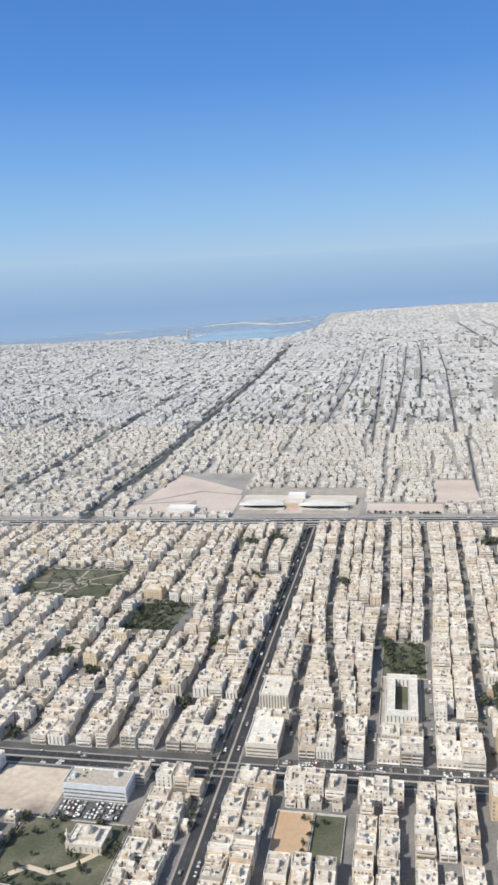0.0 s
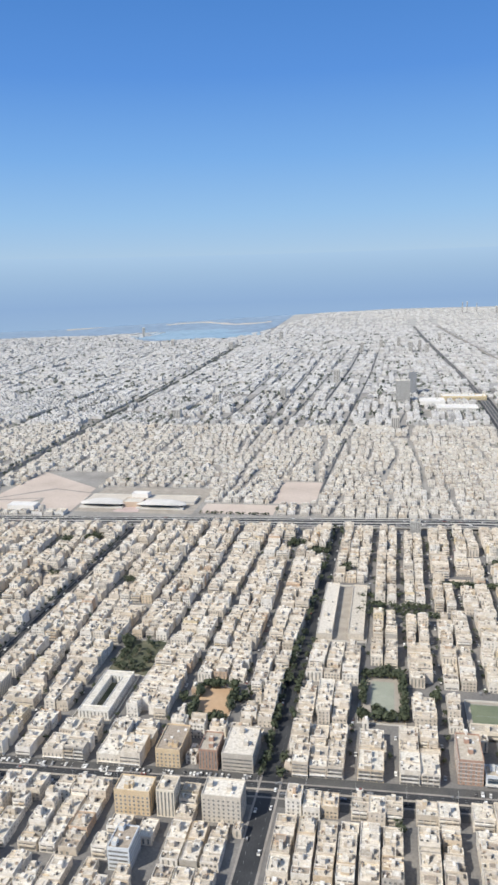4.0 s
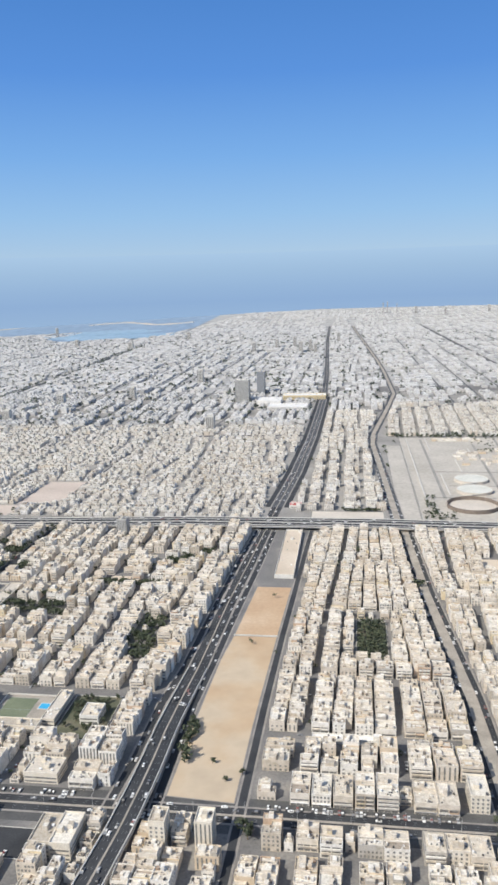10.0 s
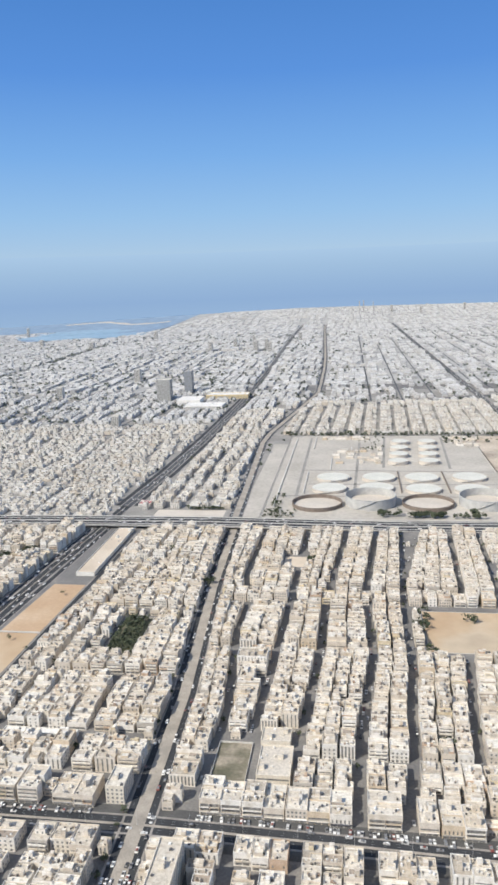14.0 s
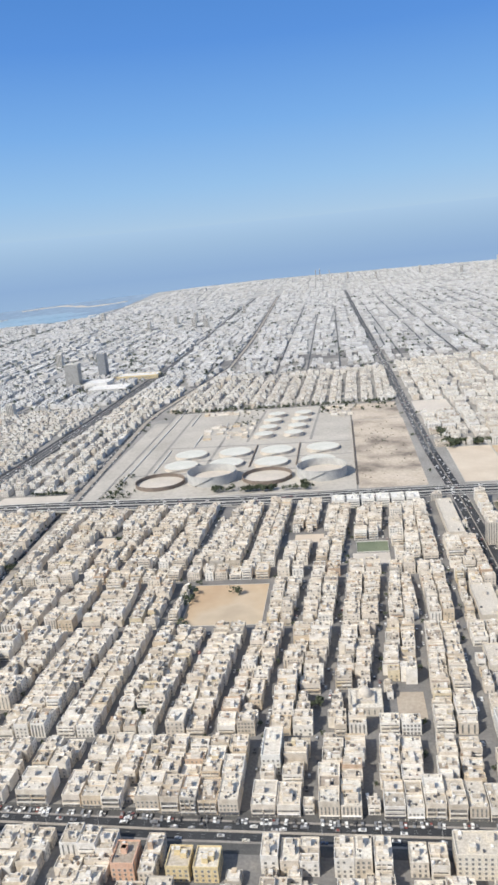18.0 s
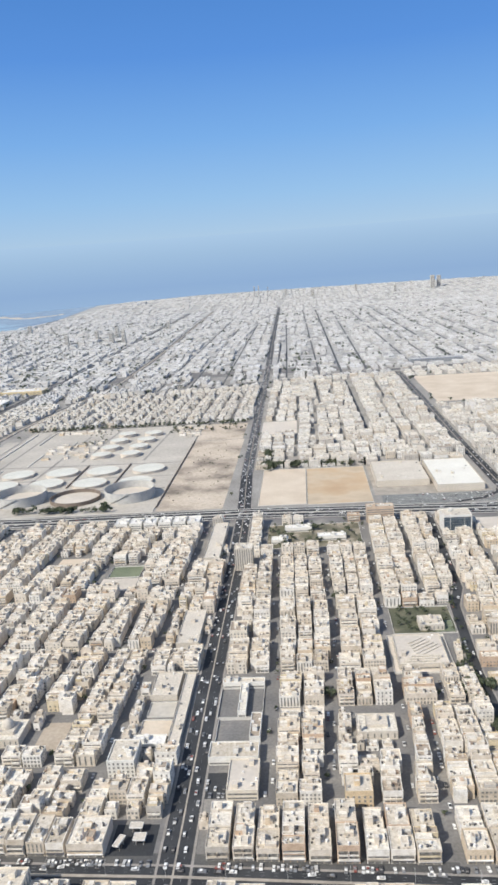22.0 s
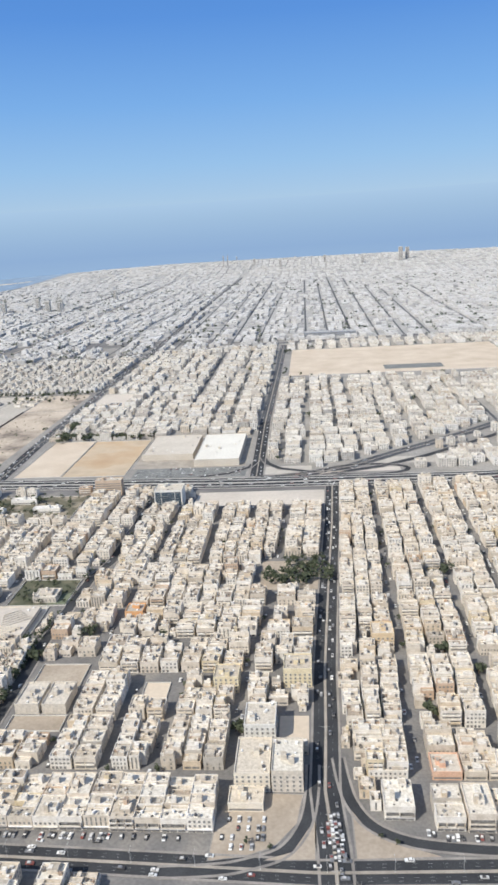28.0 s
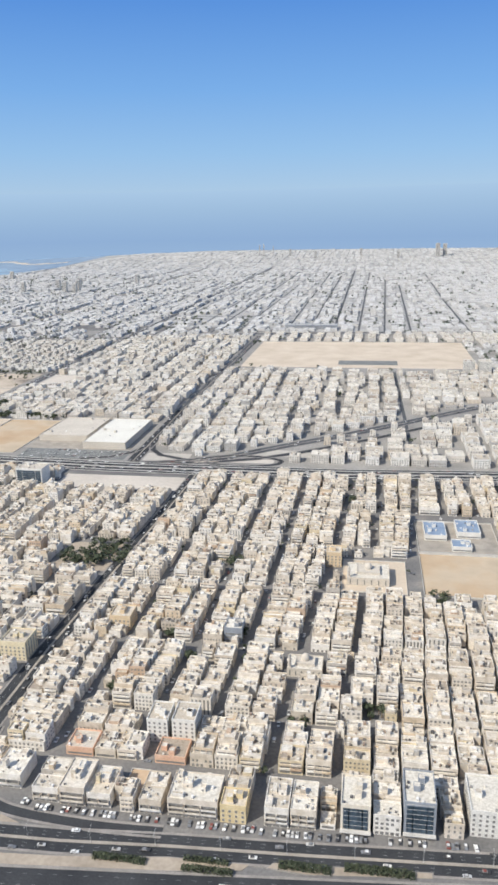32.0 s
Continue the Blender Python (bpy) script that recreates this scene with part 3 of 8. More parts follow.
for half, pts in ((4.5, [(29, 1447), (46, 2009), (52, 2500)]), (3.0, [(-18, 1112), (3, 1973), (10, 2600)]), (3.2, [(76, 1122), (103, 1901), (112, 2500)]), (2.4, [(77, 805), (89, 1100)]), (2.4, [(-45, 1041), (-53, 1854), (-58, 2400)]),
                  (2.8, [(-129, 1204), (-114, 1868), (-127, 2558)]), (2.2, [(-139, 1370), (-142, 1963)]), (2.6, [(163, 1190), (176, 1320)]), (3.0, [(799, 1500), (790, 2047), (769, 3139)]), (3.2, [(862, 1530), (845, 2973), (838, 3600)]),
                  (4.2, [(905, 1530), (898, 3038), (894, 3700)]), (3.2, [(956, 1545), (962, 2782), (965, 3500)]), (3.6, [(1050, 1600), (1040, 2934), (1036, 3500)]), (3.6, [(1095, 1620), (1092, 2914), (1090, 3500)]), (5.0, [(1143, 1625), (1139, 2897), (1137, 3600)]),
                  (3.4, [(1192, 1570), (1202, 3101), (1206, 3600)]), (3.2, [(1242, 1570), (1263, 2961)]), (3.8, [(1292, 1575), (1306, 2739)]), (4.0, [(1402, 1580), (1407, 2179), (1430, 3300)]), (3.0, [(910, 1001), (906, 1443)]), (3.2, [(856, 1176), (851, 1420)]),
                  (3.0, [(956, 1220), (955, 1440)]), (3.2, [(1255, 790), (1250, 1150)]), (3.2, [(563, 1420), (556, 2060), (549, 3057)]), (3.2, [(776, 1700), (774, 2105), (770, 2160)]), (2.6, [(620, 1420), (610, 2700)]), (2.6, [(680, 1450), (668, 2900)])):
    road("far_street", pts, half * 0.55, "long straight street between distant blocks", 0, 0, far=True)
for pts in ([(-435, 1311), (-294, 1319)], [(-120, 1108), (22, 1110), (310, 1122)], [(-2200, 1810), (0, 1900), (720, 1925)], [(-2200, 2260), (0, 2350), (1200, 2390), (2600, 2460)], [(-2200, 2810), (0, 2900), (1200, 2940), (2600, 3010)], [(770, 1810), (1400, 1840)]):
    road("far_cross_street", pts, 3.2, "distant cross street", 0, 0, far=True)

# deck walls and piers of the raised expressway
deck = thing("overpass_wall", "grey concrete side walls of the raised expressway", "overpass", kind="structure")
for sgn in (-1, 1):
    k = Buf()
    strip(k, [(x, y, z) for x, y, z in offset(R2[:9], sgn * 5.45)], 0.18, 0.75, M_CONC, 1.5)
    part("parapet", k, deck)
for y in range(120, 420, 14):
    if not 304 < y < 332:
        k = Buf()
        zz = 3.7 if y < 345 else 3.3 - (y - 345) * 0.041
        xx = min(288.8, 282 + (y - 230) * 0.066)
        k.box(xx - 5.0, xx + 5.0, y - 7.2, y + 7.2, 0, max(0.4, zz), M_CONC)
        part("pier", k, deck)
bridge = thing("bridge_wall", "concrete bridge carrying the highway over the expressway", "bridge", kind="structure")
for sgn in (-1, 1):
    k = Buf()
    strip(k, HIGHWAY[4:9], 0.2, 0.7, M_CONC, 1.6)
    ob = part("parapet", k, bridge)
    ob.location.y = sgn * 13.2
for x in (250, 285, 335, 360, 385):
    k = Buf()
    k.box(x - 0.9, x + 0.9, 691, 715, 0, 3.1, M_CONC)
    part("pier", k, bridge)

# the trodden ground of the quarters beyond the highway
k = Buf()
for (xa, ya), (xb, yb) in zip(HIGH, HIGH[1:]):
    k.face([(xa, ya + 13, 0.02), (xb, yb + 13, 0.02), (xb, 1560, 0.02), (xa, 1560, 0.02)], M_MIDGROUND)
solid("quarter_ground", k, "pale dusty ground of the quarters beyond the highway", "ground", "structure")

# ---- sites: open plots, fields and compounds ----
SITES = []


def plot(name, x0, x1, y0, y1, mat, label, category="plot", wall=0.0, z=0.06, wallmat=None):
    """A level plot, with a boundary wall of panels where it has one."""
    SITES.append((x0 - 1, x1 + 1, y0 - 1, y1 + 1))
    th = thing(name, label, category, kind="structure")
    b = Buf()
    b.box(x0, x1, y0, y1, 0, z, mat)
    part("surface", b, th)
    if wall:
        for n, q in (("boundary_wall", (x0, x1, y0, y0 + 0.2)), ("boundary_wall", (x0, x1, y1 - 0.2, y1)), ("boundary_wall", (x0, x0 + 0.2, y0 + 0.2, y1 - 0.2)), ("boundary_wall", (x1 - 0.2, x1, y0 + 0.2, y1 - 0.2))):
            b = Buf()
            b.box(*q, z, z + wall, wallmat or M_CONC)
            part(n, b, th)
    return th


plot("sand_plot", -195, -158, 268, 300, M_ROUGH, "bare brown sand plot with rubble")
plot("parking_lot", -156, -124, 267.5, 279, M_PARKING, "crowded asphalt car park before an office block", "parking")
plot("park", -168, -118, 226, 266, M_GRASS, "dry green park with a winding sand path", "park", 0.4)
plot("sand_plot", -56, -40, 254, 284, M_SANDORANGE, "orange sand ball field behind a wall", wall=0.9)
plot("sand_plot", -39.5, -26, 256, 284, M_GRASS, "walled scrub yard with a sandy middle", wall=0.9)
plot("park", -300, -224, 496, 556, M_GRASS, "formal park with paths and hedges", "park", 0.4)
plot("park", -192, -156, 444, 494, M_GRASS, "park under dense trees", "park", 0.4)
plot("park", -14, 12, 404, 448, M_GRASS, "small park with trees", "park", 0.3)
plot("school_yard", -14, 8, 354, 404, M_PAVE, "paved yard round a courtyard school", "yard", 0.9)
plot("play_field", 136, 161, 373, 422, M_PAVE, "pale green sports pitch ringed by trees", "pitch", 0.8)
plot("play_field", 48, 69, 362, 398, M_SANDORANGE, "brown sand pitch ringed by trees", "pitch", 0.6)
plot("school_yard", 106, 138, 462, 552, M_PAVE, "long school yard with low white buildings", "yard", 0.9)
plot("pool_yard", 192, 230, 366, 402, M_PAVE, "walled club yard with a green pitch and a pool", "yard", 0.9)
plot("garden_plot", 231, 257, 364, 404, M_GRASS, "garden plot with trees round a villa", "garden", 0.5)
plot("parking_lot", 229, 252, 286, 303, M_ASPHALT, "empty dark asphalt lot", "parking", 0.3)
SITES.append((300, 338, 328, 684))
plot("tree_grove", 383, 402, 457, 508, M_GRASS, "square grove of dark trees", "grove", 0.3)
plot("ball_field", 470, 486, 346, 377, M_WORN, "small walled sand ball field with worn turf", "field", 0.9)
plot("sand_plot", 577, 627, 474, 530, M_FIELD, "large bare sand plot among houses", wall=0.2)
plot("ball_field", 686, 709, 576, 596, M_TURF, "green turf ball court", "field", 0.7)
plot("sand_plot", 683, 709, 554, 575, M_DUST, "pale dust plot beside the ball court")
plot("parking_lot", 700, 713, 380, 402, M_APRON, "grey paved lot beside the domed mosque", "parking")
plot("walled_yard", 748, 762.5, 388.5, 402, M_SAND, "sandy walled yard behind the arcade", "yard", 0.7)
plot("walled_yard", 749, 762.5, 404.5, 417, M_YARD, "dusty walled yard behind the arcade", "yard", 0.7)
plot("school_yard", 784, 806, 402, 428, M_STREET, "grey school yard with low wings", "yard", 0.9)
plot("school_yard", 785, 802, 383, 401, M_STREET, "grey school yard", "yard", 0.9)
plot("parking_lot", 784, 793, 347, 363, M_ASPHALT, "small asphalt car park with a canopy", "parking")
plot("garden_plot", 878, 914, 480, 514, M_GRASS, "school garden with trees and a green court", "garden", 0.7)
plot("school_yard", 873, 905, 438, 478, M_DUST, "beige school compound", "yard", 0.9)
plot("sand_plot", 923, 947, 398, 418, M_APRON, "sandy vacant lot behind a wall", wall=0.7)
plot("sand_plot", 923, 948, 366, 377, M_APRON, "sandy vacant lot behind a wall", wall=0.7)
plot("tree_grove", 1026, 1068, 496, 536, M_APRON, "neglected grove of dark trees", "grove")
SITES.append((1024, 1054, 297, 332))
plot("sand_plot", 1249, 1330, 488, 544, M_FIELD, "large walled pale sand yard", wall=0.9)
plot("school_yard", 1249, 1300, 546, 598, M_PAVE, "school yard with blue-roofed sheds", "yard", 0.9)
plot("school_yard", 1203, 1240, 488, 530, M_SAND, "beige mosque forecourt", "yard", 0.5)
SITES.append((-292, -172, 716, 806))
SITES.append((-276, -182, 802, 880))
plot("stadium_yard", -171, -44, 717, 812, M_PAVE, "paved grounds of the arena", "yard")
plot("sand_field", -38, 38, 722, 756, M_ROSE, "bare beige sand field edged by shrubs", "field")
plot("sand_field", 32, 76, 762, 850, M_ROSE, "bare pale sand field", "field")
plot("sand_field", 342, 410, 719, 748, M_DUST, "bare dust field by the boulevard", "field")
plot("tank_farm", 446, 690, 722, 1100, M_YARD, "pale dusty compound of storage tanks", "compound", 0.5)
plot("sand_field", 692, 754, 724, 1000, M_ROUGH, "rough sand beside the storage tanks", "field")
plot("tank_farm_yard", 692, 752, 1002, 1100, M_ROUGH, "dusty yard with sheds", "yard")
plot("sand_field", 786, 830, 726, 846, M_SAND, "large bare sand field", "field", 0.4)
plot("sand_field", 831, 890, 724, 844, M_FIELD, "large bare sand field", "field", 0.4)
plot("vacant_lot", 774, 820, 1013, 1094, M_DUST, "pale vacant lot", "plot", 0.4)
plot("car_park", 898, 1000, 714, 741, M_LOT, "large car park of the stores", "parking")
k = Buf()
for y in (716.5, 721.5, 726.5, 731.5, 736.5):
    k.face([(901, y - 0.12, 0.075), (996, y - 0.12, 0.075), (996, y + 0.12, 0.075), (901, y + 0.12, 0.075)], M_CONC)
    for i in range(34):
        x = 902 + i * 2.8
        k.face([(x, y - 1.9, 0.075), (x + 0.14, y - 1.9, 0.075), (x + 0.14, y - 0.15, 0.075), (x, y - 0.15, 0.075)], M_CONC)
solid("bay_marking", k, "pale painted bays of the car park", "road marking", "stuff")
plot("sand_field", 966, 1068, 640, 672, M_DUST, "pale sand margin of the highway", "field")
plot("sand_field", 1026, 1370, 1180, 1430, M_SAND, "wide bare sand ground", "field")
plot("paved_strip", 1169, 1256, 1204, 1240, M_LOT, "dark paved strip on the sand", "plot", z=0.12)
plot("sand_plot", 1070, 1135, 717, 728, M_DUST, "sand inside the loop ramp")
plot("dust_verge", 425, 444, 726, 1050, M_YARD, "pale dusty verge of the boulevard", "verge")
plot("interchange_verge", 1017, 1058, 716, 738, M_YARD, "dry dusty verge between the slip roads", "verge")
plot("interchange_verge", 1110, 1180, 738, 758, M_YARD, "dry dusty verge between the slip roads", "verge")
plot("garden_plot", 798, 872, 620, 672, M_WORN, "green grounds with low white pavilions", "garden", 0.4)
plot("vacant_lot", 196, 212, 560, 574, M_SAND, "small bare sand lot", "plot")
plot("vacant_lot", 640, 662, 600, 616, M_SAND, "small bare sand lot", "plot")
plot("vacant_lot", 479, 496, 604, 626, M_SAND, "small bare sand lot", "plot")
plot("vacant_lot", -120, -100, 540, 556, M_SAND, "small bare sand lot", "plot")
plot("vacant_lot", 1130.4, 1137.6, 323.2, 333.5, M_SANDORANGE, "small sandy lot behind a house", "plot", 0.5)
plot("vacant_lot", 978.5, 990.5, 385, 402, M_SAND, "walled sandy lot beside a street", "plot", 0.6)
plot("vacant_lot", 1043, 1055.5, 358, 377, M_SAND, "small bare sand lot", "plot")
plot("filling_station_lot", 752, 769, 317, 333, M_ASPHALT, "dark forecourt of a filling station", "forecourt")
plot("store_yard", 893, 998, 743, 843, M_PAVE, "paved yard round the store", "yard")


def patch(name, pts, mat, label, z=0.16):
    """A flat kerbed island of any outline."""
    th = thing(name, label, "traffic island", kind="structure")
    b = Buf()
    n = len(pts)
    b.shared([(x, y, 0) for x, y in pts] + [(x, y, z) for x, y in pts], [tuple(range(n, 2 * n))] + [(i, (i + 1) % n, n + (i + 1) % n, n + i) for i in range(n)], M_KERB)
    part("kerb", b, th)
    mx, my = sum(p[0] for p in pts) / n, sum(p[1] for p in pts) / n
    b = Buf()
    b.face([(mx + (x - mx) * (1 - 0.5 / max(0.6, abs(x - mx))), my + (y - my) * (1 - 0.4 / max(0.6, abs(y - my))), z + 0.02) for x, y in pts], mat)
    part("surface", b, th)


patch("sand_field", [(299.5, 328), (330.5, 326), (331, 385), (333.6, 481), (305.8, 481), (302.6, 449), (300.4, 382)], M_FIELD, "long tan and orange sand field by the expressway")
patch("sand_field", [(306, 482), (333.7, 482), (336.6, 560), (311, 560)], M_SANDORANGE, "orange sand field behind a pale wall")
b = Buf()
b.box(305.8, 333.6, 481.2, 481.7, 0.1, 1.0, M_CONC)
solid("field_wall", b, "pale low wall across the sand field", "wall", "structure")
patch("sand_field", [(-290, 717), (-247, 717), (-226, 760), (-292, 744)], M_ROSE, "open beige sand field by the stadium")
patch("sand_field", [(-212, 717), (-174, 717), (-177, 784), (-226, 798), (-288, 748), (-225, 763)], M_ROSE, "open beige sand field by the stadium")
patch("sand_field", [(-287, 752), (-229, 801), (-180, 787), (-181, 806), (-276, 876)], M_ROSE, "open beige sand field behind the stadium")
patch("paved_court", [(-130, 719), (-101, 719), (-106, 746), (-126, 746)], M_PINK, "pink paved court between the stands")
patch("traffic_island", [(1040, 299), (1058, 299.5), (1058, 319), (1056, 314), (1049.5, 302.5)], M_APRON, "sandy traffic island beside the junction")
patch("traffic_island", [(1071, 300), (1100, 301.5), (1086, 306.5), (1074.5, 314.5), (1070.5, 322)], M_APRON, "sandy traffic island beside the junction")
patch("traffic_island", [(1075, 283), (1104, 284.5), (1157, 289.5), (1180, 293.5), (1182, 296), (1155, 295.2), (1117, 290.3), (1085, 287.5)], M_APRON, "long sandy island with clipped hedges")
patch("traffic_island", [(1187, 295), (1200, 294.2), (1240, 299), (1240, 301), (1200, 298.4), (1189, 297.5)], M_APRON, "rounded sandy island with trees")
patch("sand_apron", [(1021, 298.5), (1033, 300.5), (1044, 305), (1051.5, 316), (1053.5, 330), (1027, 331), (1022, 318)], M_APRON, "trodden sand apron beside the junction", 0.1)
patch("traffic_island", [(1062, 710), (1075, 716), (1090, 719), (1072, 719)], M_SAND, "sand wedge of the interchange")

# small green spots in yards and along lanes
SPOTS = [(-190, 389, 5), (-217, 407, 7), (-121, 362, 6), (-121, 436, 6), (-133, 625, 8), (-114, 633, 8), (72, 636, 8), (-46, 540, 5), (-113, 547, 4), (-14, 440, 6), (75, 386, 5), (-132, 597, 6),
         (94, 619, 8), (249, 609, 7), (176, 399, 5), (118, 583, 6), (253, 452, 8), (250, 470, 8), (252, 490, 8), (238, 603, 7), (263, 624, 6), (149, 425, 5), (606, 515, 5), (383, 633, 5), (500, 615, 5),
         (428, 569, 4), (577, 384, 4), (661, 390, 4), (849, 530, 5), (837, 657, 5), (917, 424, 6), (840, 421, 4), (939, 445, 6), (978, 444, 5), (913, 386, 5), (1000, 558, 5), (1025, 367, 4), (989, 429, 4),
         (1133, 513, 5), (1155, 431, 4), (1120, 427, 5), (1139, 515, 5), (1221, 378, 6), (1204, 630, 6), (1257, 477, 5), (-205, 322, 4), (42, 380, 4), (217, 294, 5), (338, 308, 4), (1107, 378, 4), (1136, 409, 4)]
for x, y, r in SPOTS:
    k = 0.8 if x < 300 else 0.55
    SITES.append((x - r * k, x + r * k, y - r * k, y + r * k))
LANES = [(134, 182, 512, 519), (130, 184, 500, 507), (190, 238, 553, 560)]
for q in LANES:
    SITES.append(q)

# ---- houses ----
FLOOR = 1.85


def pane_mesh():
    """One window: a pale frame with a dark pane set back in it."""
    b = Buf()
    w, h, t = 0.46, 0.55, 0.06
    vs = [(-w, 0, -h), (w, 0, -h), (w, 0, h), (-w, 0, h), (-w, -t, -h), (w, -t, -h), (w, -t, h), (-w, -t, h),
          (-w + t, -t, -h + t), (w - t, -t, -h + t), (w - t, -t, h - t), (-w + t, -t, h - t)]
    fs = []
    for i in range(4):
        j = (i + 1) % 4
        fs += [(j, i, 4 + i, 4 + j), (4 + i, 4 + j, 8 + j, 8 + i)]
    b.shared(vs, fs, M_CONC)
    q = [(x, -0.02, z) for x, _, z in vs[8:]]
    b.face(q, M_GLASS)
    return b.mesh("window")


WINDOW = pane_mesh()


def tank_mesh():
    b = Buf()
    b.tube(0, 0, 0.25, 1.05, 0.5, M_FIT, 10)
    b.tube(0, 0, 1.05, 1.2, 0.5, M_FIT, 10, 0.16)
    b.box(-0.45, 0.45, -0.45, 0.45, 0, 0.25, M_CONC)
    return b.mesh("water_tank")


def cooler_mesh():
    b = Buf()
    b.box(-0.35, 0.35, -0.25, 0.25, 0.08, 0.6, M_FIT)
    b.box(-0.3, 0.3, -0.2, 0.2, 0, 0.08, M_GREY)
    b.tube(0, 0, 0.6, 0.66, 0.2, M_GREY, 8)
    return b.mesh("cooler")


def dish_mesh():
    b = Buf()
    b.tube(0, 0, 0, 0.5, 0.05, M_GREY, 5)
    vs = [(0, 0.05, 0.55)] + [(0.42 * math.cos(a * math.pi / 4), -0.12, 0.62 + 0.42 * math.sin(a * math.pi / 4)) for a in range(8)]
    b.shared(vs, [(0, 1 + i, 1 + (i + 1) % 8) for i in range(8)], M_WHITE)
    return b.mesh("dish")


TANK, COOLER, DISH = tank_mesh(), cooler_mesh(), dish_mesh()


def facade_quads(b, x0, x1, y0, y1, h, faces, glass, r):
    """Windows floor by floor: single panes, wide bands behind balcony walls, or tall strips."""
    floors = max(1, int((h - 0.5) / FLOOR))
    ww, wh = r.uniform(0.3, 0.5), r.uniform(0.36, 0.56)
    step = r.uniform(1.35, 2.1)
    style = r.random()
    for side in faces:
        L = (x1 - x0) if side == "f" else (y1 - y0)

        def pane(u0, u1, za, zb):
            if side == "f":
                b.face([(x0 + u0, y0 - 0.03, za), (x0 + u1, y0 - 0.03, za), (x0 + u1, y0 - 0.03, zb), (x0 + u0, y0 - 0.03, zb)], glass)
            elif side == "l":
                b.face([(x0 - 0.03, y0 + u1, za), (x0 - 0.03, y0 + u0, za), (x0 - 0.03, y0 + u0, zb), (x0 - 0.03, y0 + u1, zb)], glass)
            else:
                b.face([(x1 + 0.03, y0 + u0, za), (x1 + 0.03, y0 + u1, za), (x1 + 0.03, y0 + u1, zb), (x1 + 0.03, y0 + u0, zb)], glass)

        n = max(1, int((L - 0.6) / step))
        bays = [(i + 0.5) / n * (L - 0.6) + 0.3 for i in range(n)]
        if side == "f" and style < 0.45 and L > 4:
            # balconies: each floor's recess shade is a flat dark pane behind a parapet
            m = r.choice((1, 2, 2, 3))
            for k in range(floors):
                z = 0.95 + k * FLOOR
                for i in range(m):
                    u0, u1 = 0.4 + i * (L - 0.8) / m + 0.2, 0.4 + (i + 1) * (L - 0.8) / m - 0.2
                    pane(u0, u1, z - 0.42, z + 0.55)
                    if k:
                        b.box(x0 + u0 - 0.1, x0 + u1 + 0.1, y0 - 0.6, y0 - 0.05, z - 0.75, z - 0.05, M_WALLS, True)
        elif side == "f" and style < 0.55:
            for u in bays:
                pane(u - ww * 0.8, u + ww * 0.8, 0.5, h - 0.9)
        else:
            for k in range(floors):
                z = 0.95 + k * FLOOR
                tall = 0.25 if k == 0 and side == "f" else 0
                for u in bays:
                    if r.random() < 0.93:
                        pane(u - ww - tall * 0.4, u + ww + tall * 0.4, z - wh - tall, z + wh)


def roof_plan(x0, x1, y0, y1, r):
    """Where the rooms, stair heads and small fittings stand on a roof."""
    w, d = x1 - x0, y1 - y0
    annex = []
    for _ in range(r.choice((0, 1, 1, 2)) if w * d < 70 else r.choice((1, 2, 3, 3)) if w * d < 150 else 5):
        a, c = min(w - 1.0, r.uniform(1.8, 4.5)), min(d - 1.0, r.uniform(1.6, 4.0))
        u, v = r.uniform(0.4, max(0.41, w - a - 0.4)), r.uniform(0.4, max(0.41, d - c - 0.4))
        q = (x0 + u, x0 + u + a, y0 + v, y0 + v + c)
        if all(q[1] < p[0] - 0.1 or q[0] > p[1] + 0.1 or q[3] < p[2] - 0.1 or q[2] > p[3] + 0.1 for p in annex):
            annex.append(q)
    sx, sy = x0 + w * r.uniform(0.2, 0.6), y0 + d * r.uniform(0.15, 0.55)
    stair = (sx, min(x1 - 0.4, sx + r.uniform(1.2, 1.9)), sy, min(y1 - 0.4, sy + r.uniform(1.3, 2.2)))
    bits = []
    for _ in range(r.randint(7, 14)):
        bits.append((x0 + 0.6 + r.random() * max(0.1, w - 1.4), y0 + 0.6 + r.random() * max(0.1, d - 1.4), r.random()))
    return annex, stair, bits

# ---- landmark buildings ----
def slab(buf, x0, x1, y0, y1, z0, z1, mat):
    buf.box(x0, x1, y0, y1, z0, z1, mat, True)


def keep_clear(x0, x1, y0, y1, pad=1.0):
    SITES.append((x0 - pad, x1 + pad, y0 - pad, y1 + pad))


